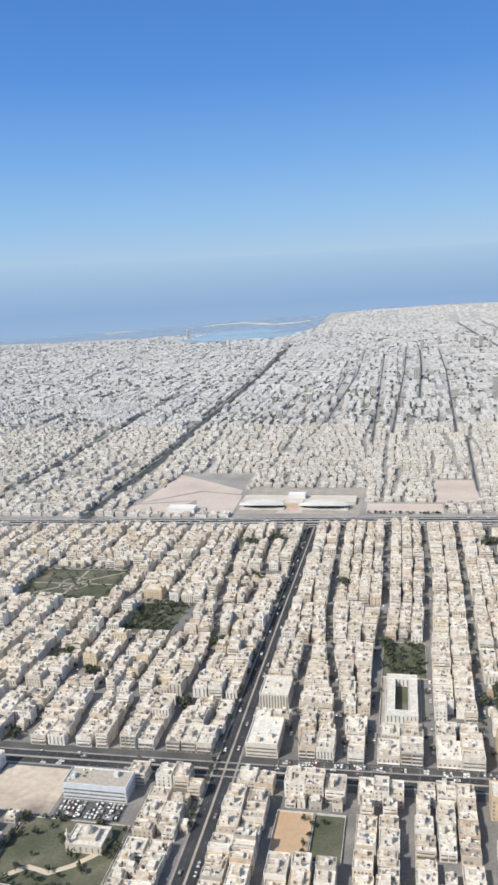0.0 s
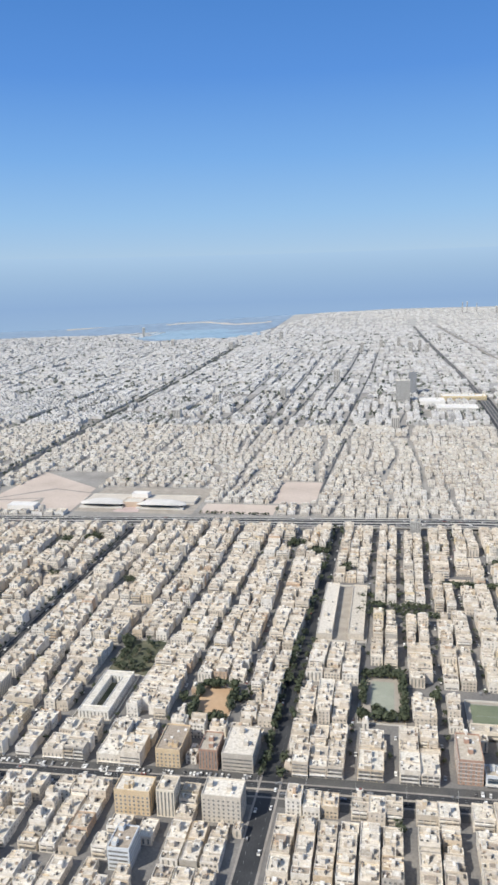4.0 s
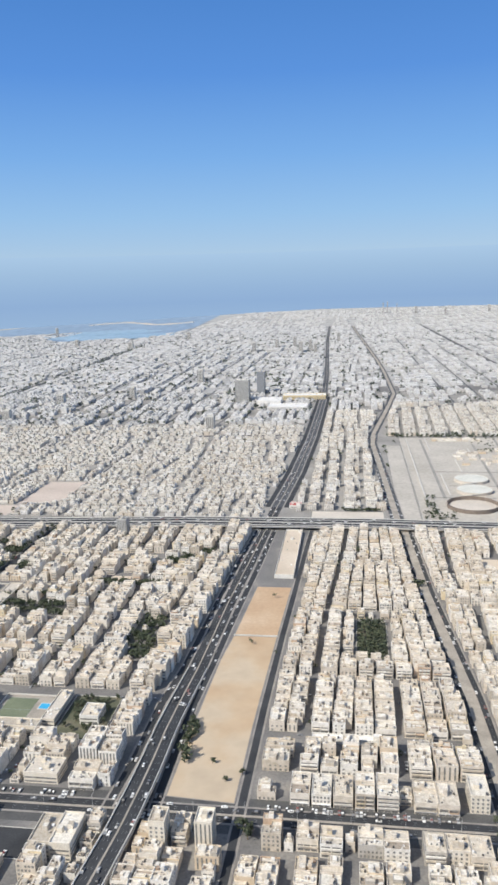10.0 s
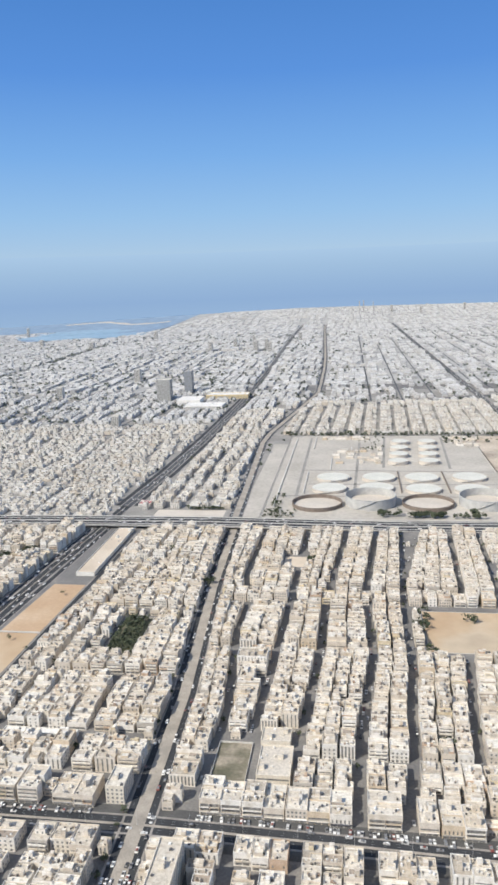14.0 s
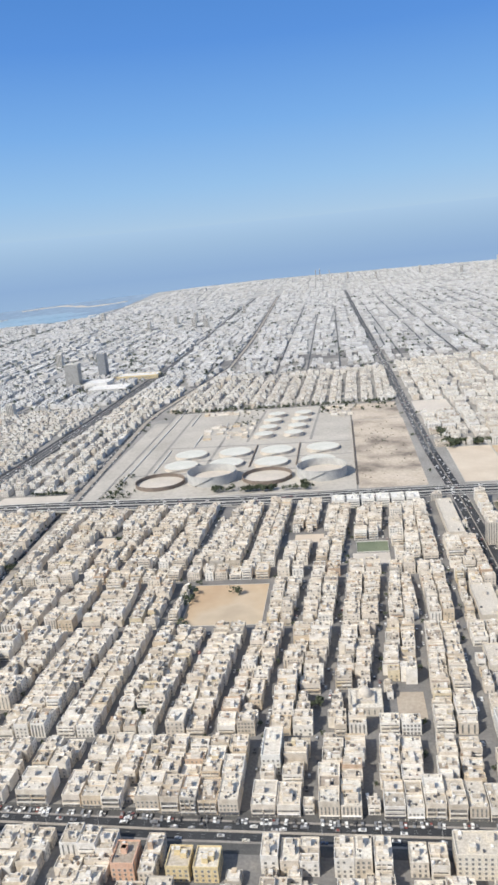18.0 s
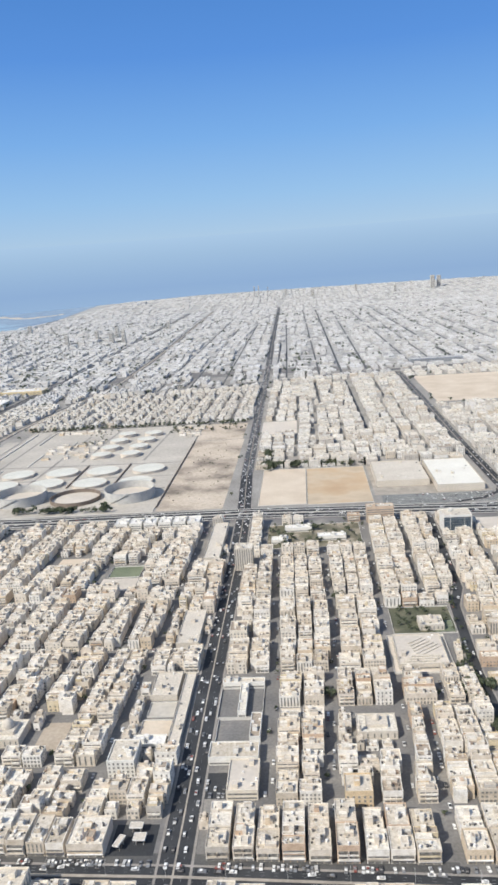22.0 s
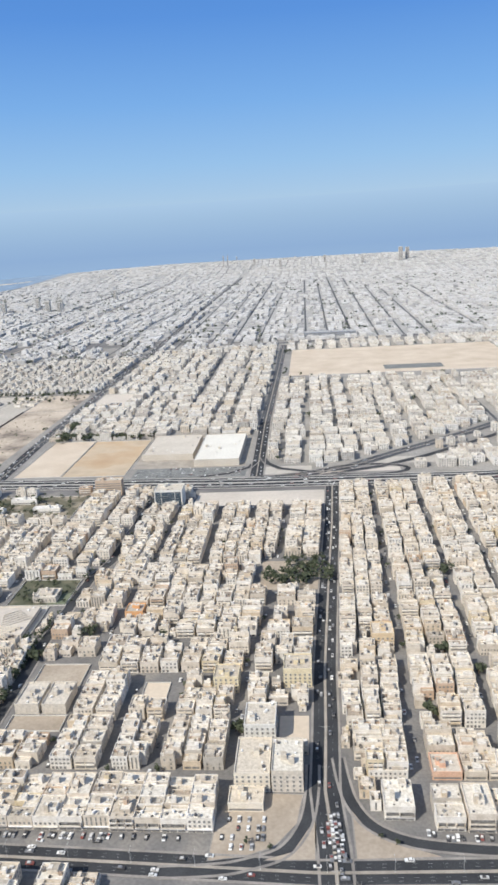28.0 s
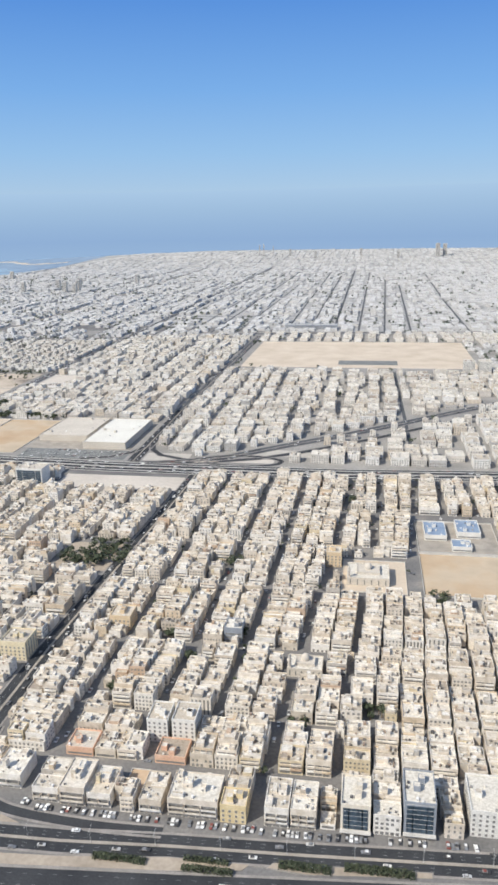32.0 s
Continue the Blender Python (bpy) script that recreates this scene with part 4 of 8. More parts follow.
def block(name, label, x0, x1, y0, y1, h, wall, style="grid", roof=None, floor=1.9, pad=0.6, seed=3):
    """A larger building with its own look: gridded windows, tall strips, glass front or plain walls."""
    keep_clear(x0, x1, y0, y1, pad)
    r = random.Random(seed + int(x0 * 7 + y0))
    cx, cy, w, d = (x0 + x1) / 2, (y0 + y1) / 2, (x1 - x0) / 2, (y1 - y0) / 2
    label = label if len(label.split()) > 3 else label + " among flat-roofed houses"
    th = thing(name, label, "building", at=(cx, cy, 0))
    b = Buf()
    b.tray(-w, w, -d, d, 0, h, wall, None, 0.3, 0.6)
    part("wall", b, th)
    b = Buf()
    b.face([(-w + 0.28, -d + 0.28, h - 0.6), (w - 0.28, -d + 0.28, h - 0.6), (w - 0.28, d - 0.28, h - 0.6), (-w + 0.28, d - 0.28, h - 0.6)], roof or M_ROOF)
    part("roof", b, th)
    for k in range(2 if w > 4 else 1):
        u, v = r.uniform(-w + 1, w - 3), r.uniform(-d + 1.2, d - 3.2)
        b = Buf()
        b.tray(u, u + 2.2, v, v + 2.4, h - 0.6, h + 1.5, wall, roof or M_ROOF, 0.12, 0.15)
        part("stair_head", b, th)
    for k in range(3 if w * d < 40 else 6):
        u, v = r.uniform(-w + 0.8, w - 0.8), r.uniform(-d + 0.8, d - 0.8)
        b = Buf()
        s1, s2 = r.uniform(0.3, 0.6), r.uniform(0.3, 0.6)
        b.box(u - s1, u + s1, v - s2, v + s2, h - 0.6, h - 0.6 + r.uniform(0.5, 1.0), M_FIT)
        part("cooler", b, th)
    floors = max(1, int((h - 0.7) / floor))
    if style == "grid":
        n = max(2, int(2 * w / 2.0))
        for k in range(floors):
            for i in range(n):
                part("window", WINDOW, th, at=(-w + (i + 0.5) * 2 * w / n, -d, 0.95 + k * floor))
        for sx in (-1, 1):
            m = max(2, int(2 * d / 2.2))
            for i in range(m):
                v = -d + (i + 0.5) * 2 * d / m
                b = Buf()
                b.box(sx * w - 0.04, sx * w + 0.04, v - 0.35, v + 0.35, 0.5, h - 1.2, M_GLASS)
                part("window_strip", b, th)
    elif style == "fins":
        n = max(3, int(2 * w / 1.5))
        for i in range(n):
            u = -w + (i + 0.5) * 2 * w / n
            b = Buf()
            b.box(u - 0.33, u + 0.33, -d - 0.05, -d + 0.05, 0.6, h - 1.0, M_GLASS)
            part("window_strip", b, th)
        m = max(3, int(2 * d / 1.8))
        for sx in (-1, 1):
            for i in range(m):
                v = -d + (i + 0.5) * 2 * d / m
                b = Buf()
                b.box(sx * w - 0.05, sx * w + 0.05, v - 0.33, v + 0.33, 0.6, h - 1.0, M_GLASS)
                part("window_strip", b, th)
    elif style == "glass":
        for u0, u1 in ((-w + 0.8, -w + 0.8 + 0.42 * w), (-0.48 * w, 0.48 * w), (w - 0.8 - 0.42 * w, w - 0.8)):
            b = Buf()
            b.box(u0, u1, -d - 0.06, -d + 0.06, 1.8, h - 1.6, M_BLUEGLASS)
            g2 = part("glass_panel", b, th, "dark blue reflective glass")
            for k in range(1, floors):
                b = Buf()
                b.box(u0, u1, -d - 0.1, -d - 0.055, k * floor + 1.5, k * floor + 1.62, M_CONC)
                part("mullion", b, g2)
        b = Buf()
        b.box(-w - 0.2, w + 0.2, -d - 1.6, -d - 0.02, 1.3, 1.6, M_CONC, True)
        part("canopy", b, th)
    elif style == "bands":
        for k in range(floors):
            b = Buf()
            b.box(-w + 0.5, w - 0.5, -d - 0.05, -d + 0.05, 0.6 + k * floor, 1.35 + k * floor, M_GLASS)
            part("window_band", b, th)
            for sx in (-1, 1):
                b = Buf()
                b.box(sx * w - 0.05, sx * w + 0.05, -d + 0.5, d - 0.5, 0.6 + k * floor, 1.35 + k * floor, M_GLASS)
                part("window_band", b, th)
    return th


def mosque(x, y, w, d, h, label, dome=3.0, minaret=13.0, wall=None):
    keep_clear(x - w, x + w, y - d, y + d, 1.5)
    th = thing("mosque", label, "mosque", at=(x, y, 0))
    wall = wall or M_BEIGE
    b = Buf()
    b.tray(-w, w, -d, d, 0, h, wall, M_ROOFS, 0.35, 0.5)
    part("prayer_hall", b, th)
    b = Buf()
    b.tray(-w * 0.55, w * 0.55, -d * 0.5, d * 0.6, h - 0.5, h + 1.2, wall, wall, 0.25, 0.3)
    part("clerestory", b, th)
    b = Buf()
    n, rings_ = 20, 7
    b.tube(0, 0.1 * d, h + 0.9, h + 2.0, dome, wall, n)
    vs, fs = [], []
    for i in range(rings_):
        a = i / rings_ * math.pi / 2
        for j in range(n):
            vs.append((dome * math.cos(a) * math.cos(2 * math.pi * j / n), 0.1 * d + dome * math.cos(a) * math.sin(2 * math.pi * j / n), h + 2.0 + dome * math.sin(a)))
    vs.append((0, 0.1 * d, h + 2.0 + dome))
    for i in range(rings_ - 1):
        for j in range(n):
            k = (j + 1) % n
            fs.append((i * n + j, i * n + k, (i + 1) * n + k, (i + 1) * n + j))
    fs += [((rings_ - 1) * n + j, (rings_ - 1) * n + (j + 1) % n, len(vs) - 1) for j in range(n)]
    b.shared(vs, fs, M_BEIGE)
    part("dome", b, th, "pale cream round dome")
    b = Buf()
    mx, my = -w + 1.0, -d + 1.0
    b.box(mx - 0.9, mx + 0.9, my - 0.9, my + 0.9, 0, minaret * 0.45, wall)
    b.tube(mx, my, minaret * 0.45, minaret * 0.8, 0.75, wall, 8, 0.65)
    b.tube(mx, my, minaret * 0.72, minaret * 0.76, 1.15, wall, 10)
    b.tube(mx, my, minaret * 0.8, minaret * 0.9, 0.5, wall, 8)
    b.tube(mx, my, minaret * 0.9, minaret, 0.55, wall, 8, 0.05)
    part("minaret", b, th, "slender stepped minaret")
    for i in range(6):
        u = -w + (i + 0.5) * 2 * w / 6
        b = Buf()
        b.box(u - 0.3, u + 0.3, -d - 0.05, -d + 0.05, 0.8, h - 1.2, M_GLASS)
        part("window", b, th)
    return th


def court_school(x0, x1, y0, y1, h, wing, label, wall):
    """A school of four low wings round an open court."""
    keep_clear(x0, x1, y0, y1)
    th = thing("school_building", label, "school", at=((x0 + x1) / 2, (y0 + y1) / 2, 0))
    w, d = (x1 - x0) / 2, (y1 - y0) / 2
    for q in ((-w, w, -d, -d + wing), (-w, w, d - wing, d), (-w, -w + wing, -d + wing + 0.02, d - wing - 0.02), (w - wing, w, -d + wing + 0.02, d - wing - 0.02)):
        b = Buf()
        b.tray(*q, 0, h, wall, M_ROOFS, 0.25, 0.45)
        facade_quads(b, *q, h, "flr", M_GLASS, random.Random(int(x0)))
        part("wing", b, th)
    b = Buf()
    b.box(-w + wing + 0.1, w - wing - 0.1, -d + wing + 0.1, d - wing - 0.1, 0, 0.12, M_GRASS)
    part("court", b, th)


CREAMROOF = surface("cream_sheet_roof", [(0.3, (0.72, 0.68, 0.60)), (0.7, (0.79, 0.76, 0.68))], 0.05, 1.0, 0.8)
PALEYELLOW = surface("pale_yellow_render", [(0.3, (0.70, 0.59, 0.39)), (0.7, (0.78, 0.68, 0.48))], 0.3, 2.5, 0.85)
REDROOF = surface("red_roof_sheet", [(0.3, (0.45, 0.10, 0.10)), (0.7, (0.55, 0.16, 0.15))], 0.3, 2.5, 0.7)
HOTEL = surface("ochre_stone", [(0.3, (0.62, 0.47, 0.30)), (0.7, (0.72, 0.57, 0.38))], 0.3, 2.5, 0.85)
PALE = surface("white_render", [(0.3, (0.70, 0.67, 0.61)), (0.7, (0.80, 0.77, 0.71))], 0.3, 2.5, 0.85)
CREAM = surface("cream_render", [(0.3, (0.70, 0.62, 0.50)), (0.7, (0.78, 0.71, 0.60))], 0.3, 2.5, 0.85)
TAN = surface("tan_render", [(0.3, (0.48, 0.43, 0.37)), (0.7, (0.58, 0.53, 0.46))], 0.3, 2.5, 0.85)
YELLOW = surface("yellow_render", [(0.3, (0.66, 0.52, 0.29)), (0.7, (0.74, 0.61, 0.38))], 0.3, 2.5, 0.85)
PEACH = surface("peach_render", [(0.3, (0.66, 0.40, 0.28)), (0.7, (0.74, 0.50, 0.36))], 0.3, 2.5, 0.85)
BRICK = surface("bare_brick", [(0.3, (0.36, 0.22, 0.16)), (0.7, (0.50, 0.34, 0.26))], 0.8, 4.0, 0.9)
SLATE = surface("blue_grey_panel", [(0.3, (0.26, 0.28, 0.31)), (0.7, (0.35, 0.37, 0.40))], 0.3, 2.5, 0.5)
BLUISH = surface("bluish_white_render", [(0.3, (0.62, 0.64, 0.66)), (0.7, (0.72, 0.74, 0.75))], 0.3, 2.5, 0.8)


def landmarks():
    block("hotel_building", "ochre hotel block with gridded windows", 35, 51, 290.5, 301, 11.8, HOTEL)
    block("hotel_building", "tall cream block with vertical window strips", 54, 62, 291, 301, 13.2, CREAM, "fins")
    block("hotel_building", "white block with gridded windows by the avenue", 74, 91, 291, 303, 13.0, M_BEIGE)
    block("office_building", "broad cream block over dark shop fronts", -78, -62, 321, 345, 7.6, CREAM, "bands")
    block("apartment_tower", "yellow ochre block beside the road", 43, 55, 324, 345, 9.6, HOTEL)
    block("apartment_tower", "slender brown brick block", 64, 73, 325, 340, 10.5, BRICK, "fins")
    block("apartment_tower", "grey block with tall bays", 75, 90, 325, 348, 9.6, TAN, "bands")
    block("office_building", "bluish white block with a dark roof court", 44, 53, 259, 272, 10.5, BLUISH, "bands")
    block("hospital_building", "white hospital block with narrow windows", -79, -63, 364, 384, 9.0, CREAM, "fins")
    block("apartment_tower", "slim cream tower beside the expressway", 301, 307.5, 296, 305, 13.5, CREAM)
    block("apartment_tower", "slim ochre tower with a recessed face", 319, 326, 298, 307, 13.0, CREAM, "fins")
    block("apartment_tower", "tall pale apartment block in the expressway's shade", 254.5, 263, 288, 304, 7.6, M_BEIGE, "bands")
    block("apartment_tower", "tall pale apartment block in the expressway's shade", 263.4, 272, 287, 305, 8.2, CREAM, "bands")
    shell = block("brick_building", "unfinished bare brick block", 183, 194, 331, 352, 12.6, BRICK)
    for k in range(1, 7):
        b = Buf()
        b.box(-5.6, 5.6, -10.6, 10.6, k * 1.9 - 0.12, k * 1.9 + 0.12, M_CONC, True)
        part("floor_slab", b, shell, "grey concrete floor edge")
    block("office_building", "low glass-fronted showroom", 195, 204, 331, 339, 5.8, BLUISH, "glass")
    block("hall_building", "low hall with a pale ribbed roof", 233, 249, 331, 343, 5.5, CREAM, "bands", M_BEIGE)
    block("apartment_tower", "peach and cream corner block", 429, 437, 330, 344, 8.6, CREAM)
    block("apartment_tower", "long cream slab block", 462, 471, 262, 297, 14, CREAM)
    block("yellow_building", "bright yellow apartment block", 611, 619.5, 287, 297, 6.8, YELLOW)
    block("yellow_building", "bright yellow apartment block beside its twin", 621, 630, 287, 297, 6.6, YELLOW)
    block("orange_building", "tan orange apartment block by the road", 591, 599.5, 287, 298, 7.8, PEACH)
    block("apartment_tower", "broad cream apartment block with a busy roof", 712, 729, 290, 301, 10.5, CREAM)
    block("apartment_tower", "clean white apartment block", 640, 648, 343, 362, 9.5, PALE)
    block("yellow_building", "yellow ochre corner block", 842, 853, 341, 352, 7.5, HOTEL)
    block("hall_building", "long hall with a ribbed tan roof", 794, 807, 346, 366, 4.8, CREAM, "bands", M_DUST)
    block("hall_building", "low white annex by the market street", 784, 806, 368, 379, 4.2, PALE, "bands")
    block("apartment_tower", "white block with gridded windows behind the arcade", 741, 753, 361, 376, 8.4, PALE)
    block("hall_building", "low white hall behind the arcade", 747, 762.5, 380, 387, 3.0, PALE, "bands", M_WHITE)
    block("hall_building", "low pale hall with a flat roof", 748, 762, 419, 441, 3.4, M_BEIGE, "plain", M_BEIGE)
    block("arcade_building", "long low pale shop arcade along the street", 763.5, 769, 379, 441, 2.7, M_BEIGE, "bands", M_BEIGE, pad=0.2)
    block("apartment_tower", "tall cream block by the market street", 784, 794, 474, 486, 9, CREAM)
    block("office_tower", "tan tower with pale vertical strips", 778, 791, 581, 592, 17.0, M_BEIGE, "fins")
    block("office_building", "brown ribbed office block at the highway", 879, 901, 671, 679, 13.5, M_BROWN, "bands")
    block("office_building", "white cube with dark glass bays between columns", 935, 957, 640, 656, 14, PALE, "glass")
    block("warehouse", "long plain beige flat-roofed hall", 753, 766, 470, 512, 4.5, M_BEIGE, "plain", M_BEIGE)
    block("warehouse", "long curved white-roofed hall by the street", 753, 765, 596, 672, 5, M_BEIGE, "plain", M_BEIGE)
    block("hall_building", "low cream house in front of the block", 1026, 1039, 321, 330, 3.8, CREAM, "bands")
    block("orange_building", "orange rendered house", 954, 964, 462, 472, 5.6, M_ORANGE)
    block("apartment_tower", "tall cream block at the junction", 1027.5, 1041, 331, 352, 8.4, CREAM)
    block("apartment_tower", "grey white block at the junction", 1041.6, 1053.5, 331, 350, 9.6, M_BEIGE)
    block("apartment_tower", "white block with gridded windows", 1029, 1042, 359, 374, 9, PALE)
    block("yellow_building", "pale yellow block with gridded windows", 1044, 1057, 398, 411, 9.8, PALEYELLOW)
    block("yellow_building", "pale yellow block with gridded windows", 1012, 1023.5, 394, 405, 8.4, PALEYELLOW)
    block("office_tower", "office block with a dark glass front", 1210, 1220, 313.5, 328, 11.8, CREAM, "glass")
    block("office_tower", "tall office block with blue glass front", 1231, 1241.5, 315, 331, 14, SLATE, "glass")
    block("office_tower", "white office block with gridded windows", 1253, 1270, 318, 336, 10.5, PALE)
    block("apartment_tower", "white twin block with rows of small windows", 1131.5, 1140, 350, 362, 10.5, PALE)
    block("apartment_tower", "white twin block with rows of small windows", 1141.5, 1151, 351, 363, 10.5, PALE)
    block("yellow_building", "yellow corner apartment block", 1168.7, 1177.8, 312.3, 321, 7.4, YELLOW)
    block("office_building", "slate grey office block", 1148, 1157, 427, 437, 8.2, SLATE, "bands")
    block("yellow_building", "yellow ochre block beside the link road", 1087, 1098, 432, 444, 7.8, HOTEL)
    block("villa", "terracotta villa with terraces", 1138, 1150, 338, 349, 3.6, PEACH, "bands")
    block("villa", "brick-red villa", 1102, 1113, 338, 349, 3.8, PEACH, "bands")
    block("orange_building", "orange ochre block by the mosque", 1193, 1202, 519, 530, 9.5, HOTEL)
    block("blue_building", "blue-grey block with a dark roof court", -156, -125, 280, 292, 8.0, BLUISH, "bands", M_ROOF)
    block("yellow_building", "yellow ochre house", -194, -180, 501, 512, 7.8, HOTEL)
    block("warehouse", "long low hall with a pale gravel roof", 322, 336.5, 577, 683, 3.2, PALE, "plain", M_SAND)
    block("mall_building", "broad store with a beige flat roof", 897, 946, 768, 838, 6, M_BEIGE, "plain", M_BEIGE)
    block("mall_building", "broad store with a bright white roof", 950, 992, 746, 836, 6.5, M_BEIGE, "plain", CREAMROOF)
    block("office_tower", "grey hotel tower", 162, 188, 1425, 1445, 44, M_GREY, "fins")
    block("office_tower", "dark grey hotel tower", 188, 204, 1545, 1565, 46, SLATE, "fins")
    block("mall_building", "low mall with a white roof", 205, 250, 1400, 1445, 9, M_WHITE, "plain", M_WHITE)
    block("mall_building", "low mall with a red and white roof", 232, 302, 1340, 1380, 7, M_WHITE, "bands", M_WHITE)
    block("mall_building", "long yellow and white store", 248, 330, 1468, 1500, 8, YELLOW, "bands", M_WHITE)
    block("long_building", "long dark slab along the far highway", 1046, 1150, 1595, 1620, 9, SLATE, "bands", M_GREY)
    block("apartment_tower", "cluster of pale far towers", 1342, 1356, 1134, 1150, 19, PALE, "fins")
    block("apartment_tower", "cluster of pale far towers", 1362, 1378, 1136, 1152, 19, PALE, "fins")
    block("warehouse", "long low white-roofed hall between house rows", 361, 399, 373, 377.5, 2.6, PALE, "plain", M_WHITE)
    for i in range(6):
        block("apartment_building", "white flat-roofed block in a row by the highway", 668 + i * 12.4, 678.6 + i * 12.4, 672, 686, 7.5, PALE, "bands", M_WHITE)
    block("apartment_tower", "slim grey tower beside the highway", 170, 179, 668, 678, 15, M_GREY, "fins")
    block("school_building", "low white school wing", 106, 116, 464, 548, 4.2, M_BEIGE, "plain", M_ROOF)
    block("school_building", "low white school wing", 126, 136, 466, 546, 4.2, M_BEIGE, "plain", M_ROOF)
    block("clubhouse", "cream clubhouse along the yard", 192, 224, 366, 373, 5.2, CREAM, "bands")
    block("clubhouse", "long cream hall with a pale roof", 223, 230, 374, 402, 4.6, CREAM, "bands", M_BEIGE)
    block("villa", "white villa in a garden", 242, 252, 378, 390, 5, PALE, "bands")
    block("hall_building", "tan school hall", 491, 506, 348, 370, 5.0, CREAM, "bands", M_BEIGE)
    block("hall_building", "tan school wing", 490, 504, 374, 385, 4.4, CREAM, "bands", M_BEIGE)
    block("hall_building", "pale twin store house", 923.5, 934.5, 378.5, 396, 5.2, M_BEIGE, "plain", M_BEIGE)
    block("hall_building", "pale twin store house", 936, 947, 378.5, 396, 5.2, M_BEIGE, "plain", M_BEIGE)
    th = block("school_building", "beige school with slanting roof ribs and stepped wings", 876, 902, 442, 474, 3.6, M_BEIGE, "bands", M_DUST)
    for i in range(6):
        b = Buf()
        c, sn, p = math.cos(0.62), math.sin(0.62), -5.0 + i * 2.6
        q = [(u * c - v * sn + 2.5, u * sn * 1.1 + v * c + 2.0) for u, v in ((-9 + i, p - 0.55), (8 - i * 0.5, p - 0.55), (8 - i * 0.5, p + 0.55), (-9 + i, p + 0.55))]
        b.shared([(x, y, 2.9) for x, y in q] + [(x, y, 3.55) for x, y in q], [(4, 5, 6, 7)] + [(j, (j + 1) % 4, 4 + (j + 1) % 4, 4 + j) for j in range(4)], M_BEIGE)
        part("roof_rib", b, th)
    for i in range(4):
        b = Buf()
        b.tray(-12.4 + i * 2.2, 4 + i * 2.0, -15.6 + i * 1.9, -14.1 + i * 1.9, 2.9, 3.5 + i * 0.35, M_BEIGE, M_BEIGE, 0.1, 0.2)
        part("stepped_wing", b, th)
    block("school_building", "low school wing", 784.5, 806, 428.5, 433, 3.6, PALE, "bands")
    block("school_building", "low school wing", 794, 798, 403, 428, 3.6, PALE, "bands")
    block("school_building", "low school wing", 801, 806, 383, 402, 3.6, PALE, "bands")
    block("shed", "blue-roofed school shed", 1254, 1268, 566, 590, 4, PALE, "bands", M_BLUE)
    block("shed", "blue-roofed school shed", 1275, 1290, 572, 594, 4.4, PALE, "bands", M_BLUE)
    block("shed", "blue-roofed school shed", 1270, 1282, 550, 562, 3.6, PALE, "bands", M_BLUE)
    block("pavilion", "low white pavilion in green grounds", 812, 834, 655, 662, 4.0, PALE, "bands", M_WHITE)
    block("pavilion", "low white pavilion in green grounds", 838, 860, 634, 641, 4.0, PALE, "bands", M_WHITE)
    block("pavilion", "low white pavilion in green grounds", 802, 815, 630, 638, 3.6, PALE, "bands", M_WHITE)
    court_school(-11, 6, 358, 400, 5.0, 5.0, "pale courtyard school with inner gallery roofs", PALE)
    mosque(685, 391, 8, 8, 4.5, "cream domed mosque among houses", 3.0, 13)
    mosque(859, 391, 9, 7, 4.2, "pale angled mosque with a low roof", 1.6, 10)
    block("hall_building", "broad low hall with a dusty beige roof", 223, 245.5, 265, 284.5, 4.2, M_BEIGE, "bands", M_BEIGE)
    block("filling_station", "small red-roofed station beside the expressway", 318.5, 330.5, 758, 770, 3.0, PALE, "bands", REDROOF)
    mosque(1218, 506, 12, 10, 5.2, "beige mosque with a stepped roof", 2.2, 12)
    mosque(-132, 254, 8, 6, 4.2, "sand-coloured mosque beside the park", 2.0, 11)
    mosque(1190, 408, 8, 6, 4.4, "white mosque with a small dome", 2.0, 11)
    mosque(900, 490, 7, 6, 3.8, "white pavilion with angled roofs", 1.2, 7)


FORECOURT = [(760.5, 329.5, 2.6, 1.6, 0.0), (763, 323.5, 2.4, 2.0, 0.0), (755.5, 321.5, 1.2, 3.0, -0.3)]


